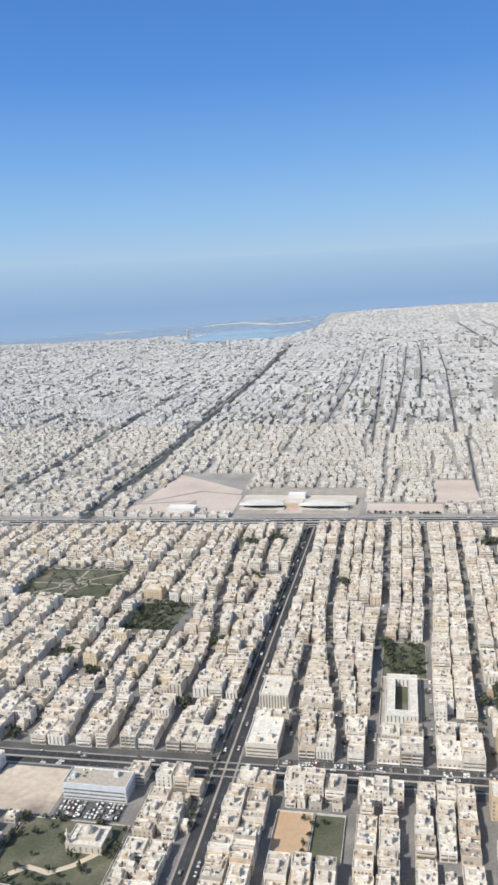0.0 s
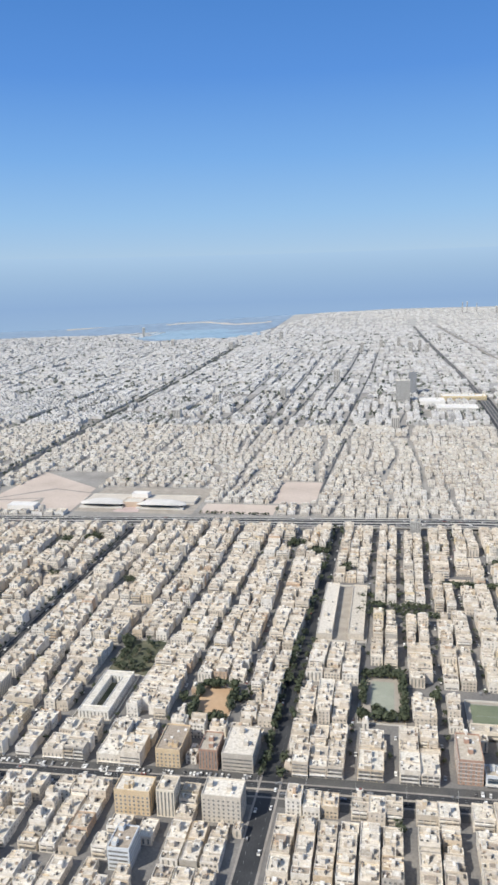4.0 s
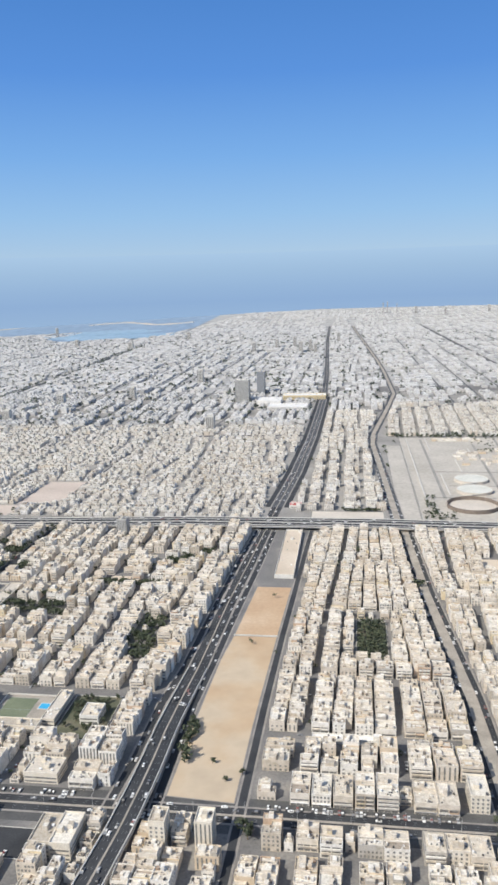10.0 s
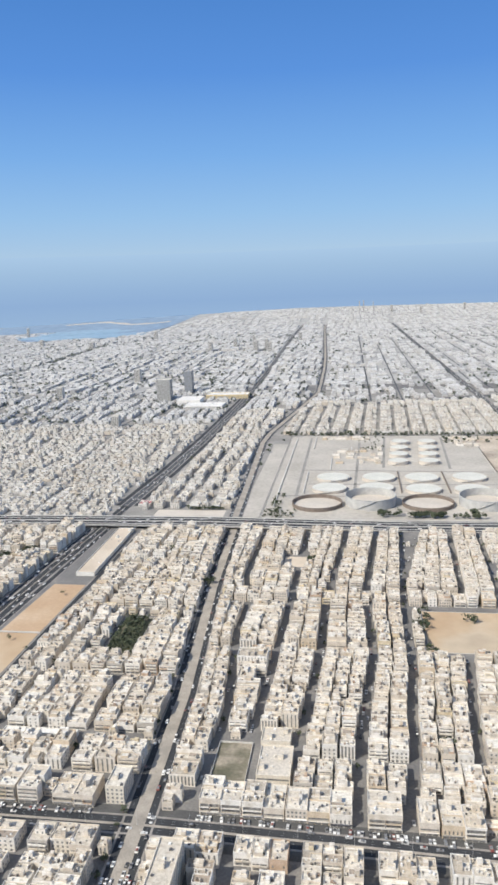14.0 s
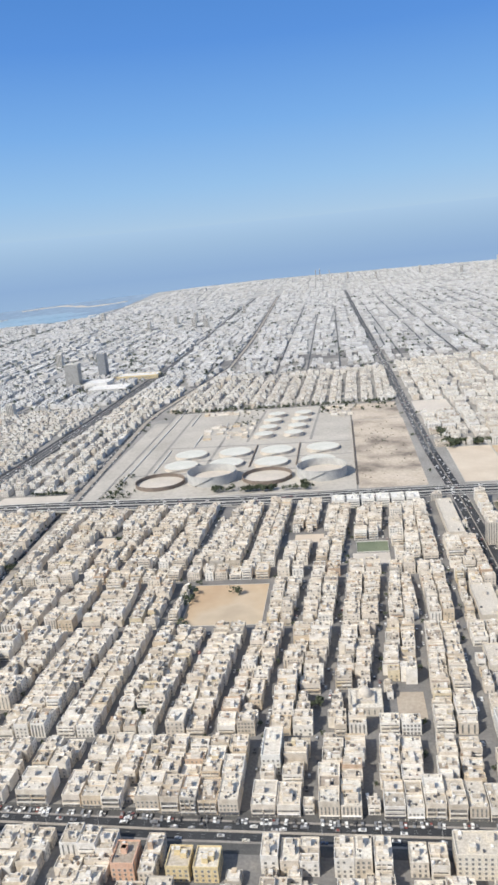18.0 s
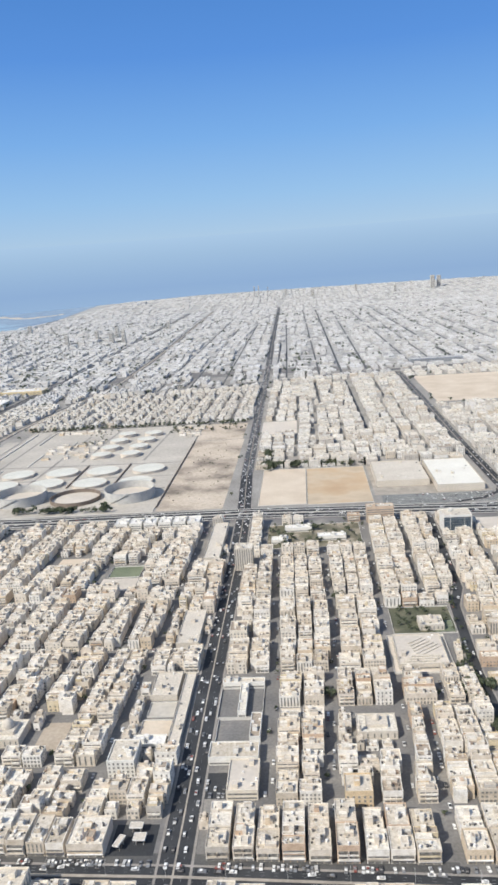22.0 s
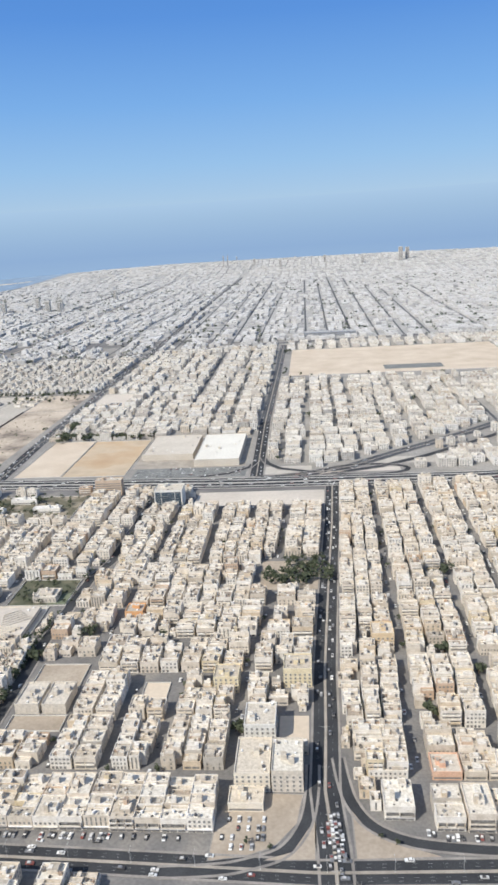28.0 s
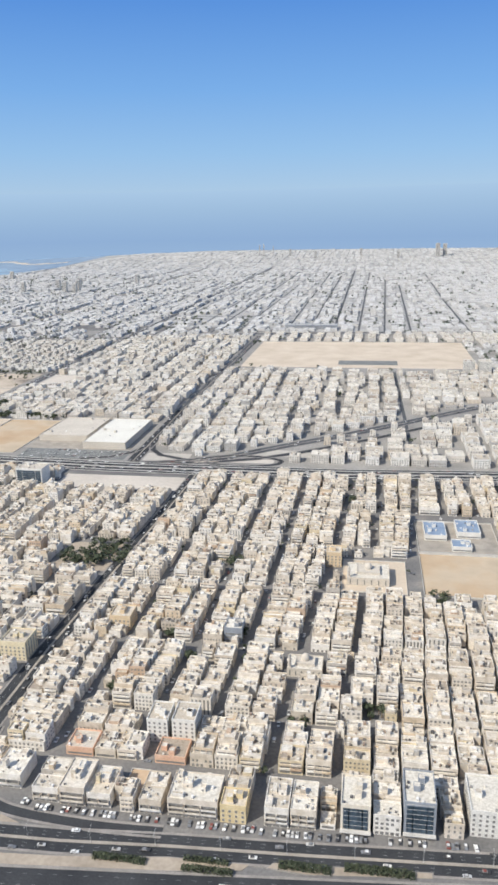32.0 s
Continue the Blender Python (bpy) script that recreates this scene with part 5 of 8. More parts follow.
def tank(x, y, r, h, kind, label):
    """A storage tank: open steel shell, low bund ring, or roofed drum."""
    th = thing("storage_tank", label, "storage tank", "storage tanks", at=(x, y, 0))
    n = 56 if r > 20 else 40
    ring = lambda rr, z: [(rr * math.cos(2 * math.pi * i / n), rr * math.sin(2 * math.pi * i / n), z) for i in range(n)]
    wall = M_GREY if kind == "open" else M_RUST if kind == "bund" else M_DUST
    b = Buf()
    vs = ring(r, 0) + ring(r, h) + ring(r - 0.4, h) + ring(r - 0.4, 0.3)
    fs = []
    for k in range(3):
        for i in range(n):
            j = (i + 1) % n
            fs.append((k * n + i, k * n + j, (k + 1) * n + j, (k + 1) * n + i))
    b.shared(vs, fs, wall)
    part("shell", b, th)
    b = Buf()
    z = h * 0.25 if kind == "open" else 0.35 if kind == "bund" else h - 0.25
    vs = ring(r - 0.45, z) + [(0, 0, z + (0.5 if kind == "drum" else 0.1))]
    b.shared(vs, [(i, (i + 1) % n, n) for i in range(n)], M_DUST if kind != "drum" else TANKTOP)
    part("roof_plate", b, th)
    if kind != "bund":
        b = Buf()
        vs, fs = [], []
        for i in range(13):
            a0 = -2.2 + i * 0.065
            for rr, zz in ((r + 0.05, 0), (r + 1.1, 0), (r + 1.1, 0.4), (r + 0.05, 0.4)):
                vs.append((rr * math.cos(a0), rr * math.sin(a0), 0.1 + (h - 0.5) * i / 12 + zz))
            if i:
                fs += [(4 * i - 4 + k, 4 * i - 4 + (k + 1) % 4, 4 * i + (k + 1) % 4, 4 * i + k) for k in range(4)]
        b.shared(vs, fs + [(3, 2, 1, 0), (48, 49, 50, 51)], M_GREY)
        part("stair", b, th)
    b = Buf()
    vs = ring(r + 0.25, h - 0.35) + ring(r + 0.25, h - 0.1) + ring(r, h - 0.1)
    b.shared(vs, [(k * n + i, k * n + (i + 1) % n, (k + 1) * n + (i + 1) % n, (k + 1) * n + i) for k in range(2) for i in range(n)], wall)
    part("rim", b, th)


TANKTOP = surface("tank_top", [(0.3, (0.60, 0.59, 0.52)), (0.7, (0.69, 0.67, 0.60))], 0.06, 1.0, 0.8)


def filling_station(x, y, w, d, turn):
    """A flat canopy on posts over its pumps."""
    th = thing("station_canopy", "flat white filling station canopy on steel posts", "canopy", "filling station canopies", at=(x, y, 0.06))
    th.rotation_euler.z = turn
    b = Buf()
    b.tray(-w, w, -d, d, 2.5, 3.0, M_WHITE, M_BEIGE, 0.15, 0.12)
    b.face([(-w, d, 2.5), (w, d, 2.5), (w, -d, 2.5), (-w, -d, 2.5)], M_WHITE)
    part("canopy", b, th)
    for u in (-0.6, 0.6):
        for v in (-0.5, 0.5):
            b = Buf()
            b.tube(u * w, v * d, 0, 2.55, 0.12, M_GREY, 6)
            part("post", b, th)
    for u in (-0.6, 0.6):
        b = Buf()
        b.box(u * w - 0.2, u * w + 0.2, -0.35, 0.35, 0, 0.9, M_RUST)
        part("pump", b, th)


def tank_farm():
    for q in FORECOURT:
        filling_station(*q)
    for x, y, kind in ((497, 769, "bund"), (549, 774, "open"), (604, 772, "bund"), (658, 774, "open")):
        tank(x, y, 24.5, 4.0 if kind == "bund" else 10.0, kind, "rust-brown low tank ring, empty and open" if kind == "bund" else "tall open grey steel storage tank")
    for x, y in ((507, 824), (556, 826), (604, 822), (653, 821), (510, 868), (560, 869), (606, 869), (657, 871)):
        tank(x, y, 18.2, 3.2, "drum", "low storage tank with a flat pale roof")
    for i, y in enumerate((941, 977, 1014, 1051)):
        tank(585 + i * 2.6, y, 12, 4.5, "drum", "small storage tank with a flat pale roof")
        tank(621 + i * 2.4, y, 12, 4.5, "drum", "small storage tank with a flat pale roof")
    r = random.Random(5)
    for i in range(60):
        x, y = r.uniform(508, 566), r.uniform(942, 1028)
        if i > 22:
            x, y = r.uniform(652, 700), r.uniform(1030, 1088)
        if i > 44:
            x, y = 492 + (i - 45) * 4.2, 1082 + (i - 45) % 2 * 6
        w, d, h = r.uniform(1.8, 5), r.uniform(1.8, 5), r.uniform(2, 3.4)
        th = thing("plant_shed", "small pale shed in the storage compound", "shed", "sheds of the storage compound", at=(x, y, 0))
        b = Buf()
        b.tray(-w, w, -d, d, 0, h, M_WALL, None, 0.2, 0.3)
        part("wall", b, th)
        b = Buf()
        b.face([(-w + 0.2, -d + 0.2, h - 0.3), (w - 0.2, -d + 0.2, h - 0.3), (w - 0.2, d - 0.2, h - 0.3), (-w + 0.2, d - 0.2, h - 0.3)], M_ROOF)
        part("roof", b, th)
    for x0, x1, y0, y1 in ((454, 470, 760, 1090), (480, 482, 1020, 1095), (505, 507, 908, 966), (529, 531, 975, 1028), (480, 482, 808, 896)):
        b = Buf()
        b.box(x0, x0 + 1.2, y0, y1, 0.06, 1.1, M_CONC)
        solid("bund_wall", b, "low earth and concrete bund wall", "bund wall")
    for pts in ([(474, 800), (474, 1092)], [(533, 798), (540, 1060)], [(474, 908), (688, 900)], [(567, 920), (574, 1092)], [(484, 846), (688, 846)], [(456, 800), (688, 799)], [(642, 915), (650, 1092)]):
        b = Buf()
        strip(b, pts, 1.6, 0.1, M_MIDGROUND, 0.03)
        solid("yard_road", b, "dusty service road between the tanks", "road", "structure")
    for x0, x1, y0, y1 in ((690.6, 691.4, 735, 1000), (581, 582, 812, 900), (630, 631, 812, 900)):
        b = Buf()
        b.box(x0, x1, y0, y1, 0.06, 1.5, M_RUST)
        solid("pipe_rack", b, "low dark pipe rack between the tanks", "pipe rack")
    sc = Buf()
    for i in range(70):
        x, y = r.uniform(694, 752), r.uniform(728, 990)
        if r.random() < 0.55:
            x, y = r.gauss(722, 12), r.gauss(880, 35)
        if not (693 < x < 753 and 726 < y < 998):
            continue
        s1 = r.uniform(0.4, 1.3)
        sc.tube(x, y, 0.02, s1 * 0.8, s1, M_RUST if r.random() < 0.4 else M_GRASS, 5, s1 * 0.3)
    solid("scrub", sc, "dry scrub and spoil heaps on rough sand", "scrub", "stuff")


M_SHELL = surface("shell_roof", [(0.3, (0.60, 0.57, 0.53)), (0.7, (0.70, 0.67, 0.62))], 0.08, 0.8, 0.7)


def arena():
    th = thing("arena", "white arena with two lens-shaped shell roofs", "arena", at=(-112, 745, 0))
    for cx, w in ((-34, 25), (30, 27)):
        b = Buf()
        nu, nv = 20, 6
        vs = []
        for k in (0, 1):
            for i in range(nu + 1):
                u = i / nu * 2 - 1
                half = 11 * math.sqrt(max(0.02, 1 - u * u))
                for j in range(nv + 1):
                    v = j / nv * 2 - 1
                    vs.append((cx + w * u, -6 + half * v, 3.6 + 2.2 * (1 - u * u) + 1.0 * (1 - v * v) - 0.5 * k))
        m = (nu + 1) * (nv + 1)
        fs = [(i * (nv + 1) + j, (i + 1) * (nv + 1) + j, (i + 1) * (nv + 1) + j + 1, i * (nv + 1) + j + 1) for i in range(nu) for j in range(nv)]
        b.shared(vs[:m], fs, M_SHELL)
        b.shared(vs[m:], [tuple(reversed(f)) for f in fs], M_WHITE)
        part("shell_roof", b, th)
        b = Buf()
        b.box(cx - w * 0.8, cx + w * 0.8, -10, 3, 0, 3.6, M_BLUEGLASS)
        part("glazed_stand", b, th)
        b = Buf()
        b.box(cx - w * 0.95, cx + w * 0.95, -15, -10.5, 0, 1.6, M_CONC)
        part("podium", b, th)
    b = Buf()
    b.tray(-12, 8, -8, 8, 0, 5.5, M_BROWN, M_ROOFS, 0.4, 0.5)
    part("entrance_block", b, th)
    b = Buf()
    b.tray(-60, 62, 6, 30, 0, 3.0, M_CONC, M_BEIGE, 0.4, 0.5)
    part("rear_terrace", b, th)
    b = Buf()
    b.tray(-10, 8, 16, 26, 3.0, 8.0, M_WHITE, M_WHITE, 0.3, 0.4)
    part("hall", b, th)
    th = thing("exhibition_hall", "plain white flat-roofed hall by the sand field", "hall", at=(-230, 724, 0))
    keep_clear(-246, -214, 716, 732)
    b = Buf()
    b.tray(-15, 15, -7, 7, 0, 5, M_WHITE, None, 0.3, 0.3)
    part("wall", b, th)
    b = Buf()
    b.face([(-14.8, -6.8, 4.7), (14.8, -6.8, 4.7), (14.8, 6.8, 4.7), (-14.8, 6.8, 4.7)], M_WHITE)
    part("roof", b, th)


def far_towers():
    """Tall blocks and masts that stand out on the skyline."""
    r = random.Random(9)
    spots = [(-1015, 3480, 11, 45), (560, 4560, 5, 62), (585, 4560, 5, 66), (640, 4560, 4, 55), (1560, 4350, 22, 70), (1600, 4380, 20, 64), (745, 4520, 12, 40), (-300, 3150, 14, 34), (120, 2650, 12, 32), (180, 2700, 12, 36), (60, 2500, 12, 34), (215, 2480, 14, 36), (245, 2520, 12, 38), (265, 2440, 11, 33), (-420, 2700, 16, 28), (330, 2900, 12, 34), (-700, 2900, 14, 26), (900, 4400, 14, 40), (1150, 4480, 14, 42), (1350, 4300, 14, 40), (30, 1750, 14, 30), (-60, 1500, 12, 24), (-180, 1420, 14, 22), (160, 1180, 12, 20), (-210, 1250, 12, 20)]
    for x, y, w, h in spots:
        z = rise(x, y)
        th = thing("skyline_tower", "pale grey tower standing above the far roofs", "tower", "skyline towers", at=(x, y, z))
        keep_clear(x - w / 2, x + w / 2, y - w / 2, y + w / 2)
        b = Buf()
        b.tray(-w / 2, w / 2, -w / 2, w / 2, -3, h, M_CONC, M_ROOFS, 0.6, 1.0)
        part("wall", b, th)
        n = max(2, int(w / 3))
        for i in range(n):
            u = -w / 2 + (i + 0.5) * w / n
            b = Buf()
            b.box(u - w / n * 0.28, u + w / n * 0.28, -w / 2 - 0.1, -w / 2 + 0.1, 1, h - 2, M_GLASS)
            part("window_strip", b, th)

landmarks()
tank_farm()
arena()
far_towers()

# ---- occupancy of the plan, so that houses keep off roads and plots ----
GX, GY, CELL = -3300, 0, 1.0
taken = np.zeros((6400, 5000), bool)
built = np.zeros((6400, 5000), bool)  # houses alone


def mark_rect(x0, x1, y0, y1):
    taken[max(0, int((x0 - GX) / CELL)):int((x1 - GX) / CELL) + 1, max(0, int((y0 - GY) / CELL)):int((y1 - GY) / CELL) + 1] = True


def mark_line(pts, half):
    r = int(half / CELL)
    for x, y, _, _ in along([(p[0], p[1]) for p in pts], 2.0):
        i, j = int((x - GX) / CELL), int((y - GY) / CELL)
        if j >= 0:
            taken[max(0, i - r):i + r + 1, max(0, j - r):j + r + 1] = True


for pts, half in ROADS:
    mark_line(pts, half)
for q in SITES:
    mark_rect(*q)
    built[max(0, int(q[0] - GX)):int(q[1] - GX) + 1, max(0, int(q[2] - GY)):int(q[3] - GY) + 1] = True


def free(x0, x1, y0, y1):
    for x in (x0 + 0.5, (x0 + x1) / 2, x1 - 0.5):
        for y in (y0 + 0.5, (y0 + y1) / 2, y1 - 0.5):
            i, j = int((x - GX) / CELL), int((y - GY) / CELL)
            if not (0 <= i < taken.shape[0] and 0 <= j < taken.shape[1]) or taken[i, j]:
                return False
    return True


def blocked(x0, x1, y0, y1):
    return built[int(x0 - GX):int(x1 - GX) + 1, int(y0 - GY):int(y1 - GY) + 1].any()


def wings_of(x0, x1, y0, y1, h, r):
    """The joined wings of a house: plain, stepped, notched at a corner or cut by a light well."""
    w, d = x1 - x0, y1 - y0
    form = r.random()
    if w < 5 or d < 6.5 or form < 0.28:
        return [(x0, x1, y0, y1, h)]
    if form < 0.52:
        ya = y0 + d * r.uniform(0.32, 0.5)
        yb, k = ya + r.uniform(1.2, 2.2), w * r.uniform(0.25, 0.45)
        q = (x0, x1 - k) if r.random() < 0.5 else (x0 + k, x1)
        return [(x0, x1, y0, ya, h), (x0, x1, yb, y1, h + r.choice((0, 0, 0.5, -0.6))), (*q, ya + 0.004, yb - 0.004, h - 0.03)]
    if form < 0.78:
        ya, k = y0 + d * r.uniform(0.3, 0.65), w * r.uniform(0.22, 0.4)
        q = (x0, x1 - k) if r.random() < 0.5 else (x0 + k, x1)
        if r.random() < 0.6:
            return [(*q, y0, ya - 0.004, h - r.choice((0.04, 0.04, FLOOR))), (x0, x1, ya, y1, h)]
        return [(x0, x1, y0, ya - 0.004, h), (*q, ya, y1, h - 0.04)]
    ya = y0 + d * r.uniform(0.35, 0.65)
    step = r.choice((-1, 1)) * r.choice((0.7, FLOOR, FLOOR))
    return [(x0, x1, y0, ya - 0.004, h), (x0, x1, ya, y1, max(FLOOR + 0.6, h + step))]


def block_house(b, x0, x1, y0, y1, h, r, detail):
    """A house of the joined blocks: parapet walls, roof, rooms on it, stair head, fittings and windows."""
    plaster = M_WALLS if detail >= 2 else M_MIDHAZEWALLS
    cells = wings_of(x0, x1, y0, y1, h, r) if detail >= 2 else [(x0, x1, y0, y1, h)]
    rim = 0.6 if detail >= 2 else 0.45
    for q0, q1, v0, v1, hh in cells:
        b.tray(q0, q1, v0, v1, 0, hh, plaster, M_ROOFS, 0.2, rim)
    if detail < 1:
        return
    for i, (*q, hh) in enumerate(cells[:2]):
        if q[1] - q[0] < 3 or q[3] - q[2] < 3:
            continue
        z = hh - rim
        annex, stair, bits = roof_plan(*q, r)
        for p in annex[:1 if detail == 1 else 3]:
            b.tray(*p, z, z + r.uniform(1.2, 1.9), plaster, M_ROOFS, 0.15, 0.2)
        if i == len(cells[:2]) - 1:
            b.box(*stair, z, z + r.uniform(1.7, 2.4), plaster)
        if detail == 1:
            for x, y, k in bits[:2]:
                b.box(x - 0.5, x + 0.5, y - 0.5, y + 0.5, z - 0.1, z + 0.8, M_CLUT)
            continue
        for _ in range(r.choice((0, 1, 1, 2))):
            v = r.uniform(q[2] + 0.8, q[3] - 0.8)
            b.box(q[0] + 0.2, q[0] + (q[1] - q[0]) * r.uniform(0.4, 0.95), v, v + 0.14, z - 0.05, z + r.uniform(0.4, 0.9), plaster)
        for x, y, k in bits[: 12 if len(cells) == 1 else 7]:
            if any(p[0] - 0.3 < x < p[1] + 0.3 and p[2] - 0.3 < y < p[3] + 0.3 for p in annex):
                continue
            s1, s2 = 0.2 + 0.5 * k * k, 0.2 + 0.45 * ((k * 7) % 1)
            b.box(x - s1, x + s1, y - s2, y + s2, z - 0.1, z + 0.3 + 0.8 * ((k * 13) % 1), M_CLUT)
    if detail >= 2:
        for q0, q1, v0, v1, hh in cells:
            sides = "flr" if detail >= 3 else "fl" if y0 < 520 else "f"
            sides = sides if v0 <= y0 + 0.01 else sides[1:]
            if sides and v1 - v0 > 2.5:
                facade_quads(b, q0, q1, v0, v1, hh, sides, M_GLASS, r)
    elif y0 < 950:
        facade_quads(b, x0, x1, y0, y1, h, "f", M_GLASS, random.Random(5))


LOOKS = ["cream plastered", "off-white plastered", "pale beige", "dusty white", "sand-coloured"]


def apartment(x0, x1, y0, y1, h, r, front):
    """A house of its own beside the front road, with its parts."""
    cx, cy = (x0 + x1) / 2, (y0 + y1) / 2
    w, d = (x1 - x0) / 2, (y1 - y0) / 2
    floors = max(1, int((h - 0.6) / FLOOR))
    annex, stair, bits = roof_plan(-w, w, -d, d, r)
    top = "with a roof annex and water tanks" if annex else "with a flat cluttered roof"
    th = thing("apartment_building", f"{LOOKS[int(r.random() * 5)]} {floors}-storey apartment building {top}", "building", "apartment buildings along the road", at=(cx, cy, 0))
    z = h - 0.5
    wings = [(-w, w, -d, d, h)]
    if w > 2.8 and d > 4.2 and r.random() < 0.45:
        ya = -d + 2 * d * r.uniform(0.32, 0.5)
        yb, k = ya + r.uniform(1.3, 2.8), 2 * w * r.uniform(0.25, 0.5)
        back = h + r.choice((0, 0, 0.6, -0.6))
        wings = [(-w, w, -d, ya, h), (-w, w, yb, d, back), (-w, w - k, ya + 0.004, yb - 0.004, h - 0.02) if r.random() < 0.5 else (-w + k, w, ya + 0.004, yb - 0.004, h - 0.02)]
        annex = []
        stair = (-w + 2 * w * 0.3, -w + 2 * w * 0.3 + 1.9, yb + 0.4, min(d - 0.4, yb + 2.3))
        bits = [(x, -d + 0.7 + (ya + d - 1.4) * ((y * 3.7) % 1), kk) for x, y, kk in bits]
    for x0_, x1_, y0_, y1_, hh in wings:
        b = Buf()
        b.tray(x0_, x1_, y0_, y1_, 0, hh, M_WALL, None, 0.22, 0.5)
        wl_ = part("wall", b, th)
        if wings[0] != (x0_, x1_, y0_, y1_, hh):
            wl_.name = "wing"
        b = Buf()
        b.face([(x0_ + 0.2, y0_ + 0.2, hh - 0.5), (x1_ - 0.2, y0_ + 0.2, hh - 0.5), (x1_ - 0.2, y1_ - 0.2, hh - 0.5), (x0_ + 0.2, y1_ - 0.2, hh - 0.5)], M_ROOF)
        part("roof", b, th)
    for q in annex:
        b = Buf()
        b.tray(*q, z, z + r.uniform(1.5, 2.0), M_WALL, M_ROOF, 0.18, 0.3)
        if q[2] - (-d) > 1.5:
            n = max(1, int((q[1] - q[0]) / 2))
            for i in range(n):
                u = q[0] + (i + 0.5) / n * (q[1] - q[0])
                b.face([(u - 0.35, q[2] - 0.02, z + 0.2), (u + 0.35, q[2] - 0.02, z + 0.2), (u + 0.35, q[2] - 0.02, z + 1.1), (u - 0.35, q[2] - 0.02, z + 1.1)], M_GLASS)
        part("roof_annex", b, th)
    b = Buf()
    zs = (wings[1][4] - 0.5) if len(wings) > 1 else z
    b.tray(*stair, zs, zs + (3.2 if annex else 2.2), M_WALL, M_ROOF, 0.12, 0.15)
    part("stair_head", b, th)
    for x, y, k in bits[: 5 if front else 3]:
        zz = z
        for q in annex:
            if q[0] - 0.5 < x < q[1] + 0.5 and q[2] - 0.5 < y < q[3] + 0.5:
                zz = None
        if zz is None or (stair[0] - 0.6 < x < stair[1] + 0.6 and stair[2] - 0.6 < y < stair[3] + 0.6):
            continue
        me, n = (TANK, "water_tank") if k < 0.45 else (COOLER, "cooler") if k < 0.8 else (DISH, "satellite_dish")
        part(n, me, th, at=(x, y, zz))
    b = Buf()
    for _ in range(r.randint(7, 13)):
        q = wings[r.randrange(min(2, len(wings)))]
        x, y = r.uniform(q[0] + 0.5, q[1] - 0.9), r.uniform(q[2] + 0.5, q[3] - 0.9)
        if any(p[0] - 0.9 < x < p[1] and p[2] - 0.9 < y < p[3] for p in [*annex, stair]):
            continue
        b.box(x, x + r.uniform(0.2, 0.8), y, y + r.uniform(0.2, 0.8), q[4] - 0.55, q[4] - 0.5 + r.uniform(0.2, 0.9), M_CLUT)
    if b.f:
        tagged(part("roof_clutter", b, th), kind="stuff")
    if front:
        n = max(2, min(5, int((2 * w - 0.6) / 1.45)))
        look_ = r.random()
        for k in range(1, floors):
            z0 = 0.95 + k * FLOOR
            if look_ < 0.55:
                # a run of balconies: parapet, slab, and opening shade laid on as dark panes
                m = r.choice((1, 2, 2, 3)) if k == 1 else m
                for i in range(m):
                    u0, u1 = -w + 0.3 + i * (2 * w - 0.6) / m + 0.15, -w + 0.3 + (i + 1) * (2 * w - 0.6) / m - 0.15
                    b = Buf()
                    b.box(u0, u1, -d - 0.75, -d - 0.002, z0 - 0.9, z0 - 0.8, M_WALL, True)
                    b.box(u0, u1, -d - 0.75, -d - 0.65, z0 - 0.79, z0 - 0.2, M_WALL, True)
                    b.box(u0, u0 + 0.1, -d - 0.64, -d - 0.002, z0 - 0.79, z0 + 0.8, M_WALL, True)
                    b.box(u1 - 0.1, u1, -d - 0.64, -d - 0.002, z0 - 0.79, z0 + 0.8, M_WALL, True)
                    b.face([(u0 + 0.15, -d - 0.03, z0 - 0.75), (u1 - 0.15, -d - 0.03, z0 - 0.75), (u1 - 0.15, -d - 0.03, z0 + 0.65), (u0 + 0.15, -d - 0.03, z0 + 0.65)], M_GLASS)
                    part("balcony", b, th)
            elif look_ < 0.72:
                b = Buf()
                b.box(-w + 0.35, w - 0.35, -d - 0.05, -d + 0.05, z0 - 0.4, z0 + 0.35, M_GLASS)
                b.box(-w + 0.2, w - 0.2, -d - 0.3, -d - 0.06, z0 - 0.72, z0 - 0.42, M_WALL, True)
                part("window_band", b, th)
            elif look_ < 0.84:
                for i in range(n):
                    u = -w + 0.3 + (i + 0.5) / n * (2 * w - 0.6)
                    b = Buf()
                    b.box(u - 0.3, u + 0.3, -d - 0.05, -d + 0.05, z0 - 0.85, z0 + 0.75, M_GLASS)
                    part("window_strip", b, th)
            else:
                for i in range(n):
                    part("window", WINDOW, th, at=(-w + 0.3 + (i + 0.5) / n * (2 * w - 0.6), -d, z0))
        b = Buf()
        m = max(1, int(2 * w / 2.4))
        for i in range(m):
            u0, u1 = -w + 0.3 + i * (2 * w - 0.6) / m, -w + 0.3 + (i + 1) * (2 * w - 0.6) / m - 0.25
            b.face([(u0, -d - 0.03, 0.1), (u1, -d - 0.03, 0.1), (u1, -d - 0.03, 1.35), (u0, -d - 0.03, 1.35)], M_GLASS)
        part("shop_front", b, th, "dark shop fronts at street level")
        b = Buf()
        b.box(-w + 0.1, w - 0.1, -d - 0.6, -d - 0.02, 1.5, 1.78, M_FIT, True)
        part("shop_sign", b, th)
    else:
        b = Buf()
        facade_quads(b, -w, w, -d, d, h, ("f", "l", "r"), M_GLASS, r)
        tagged(part("glazing", b, th), kind="stuff")
    return th


SINGLE = [0, 0]
mark_later = []
BLOCKS = {}


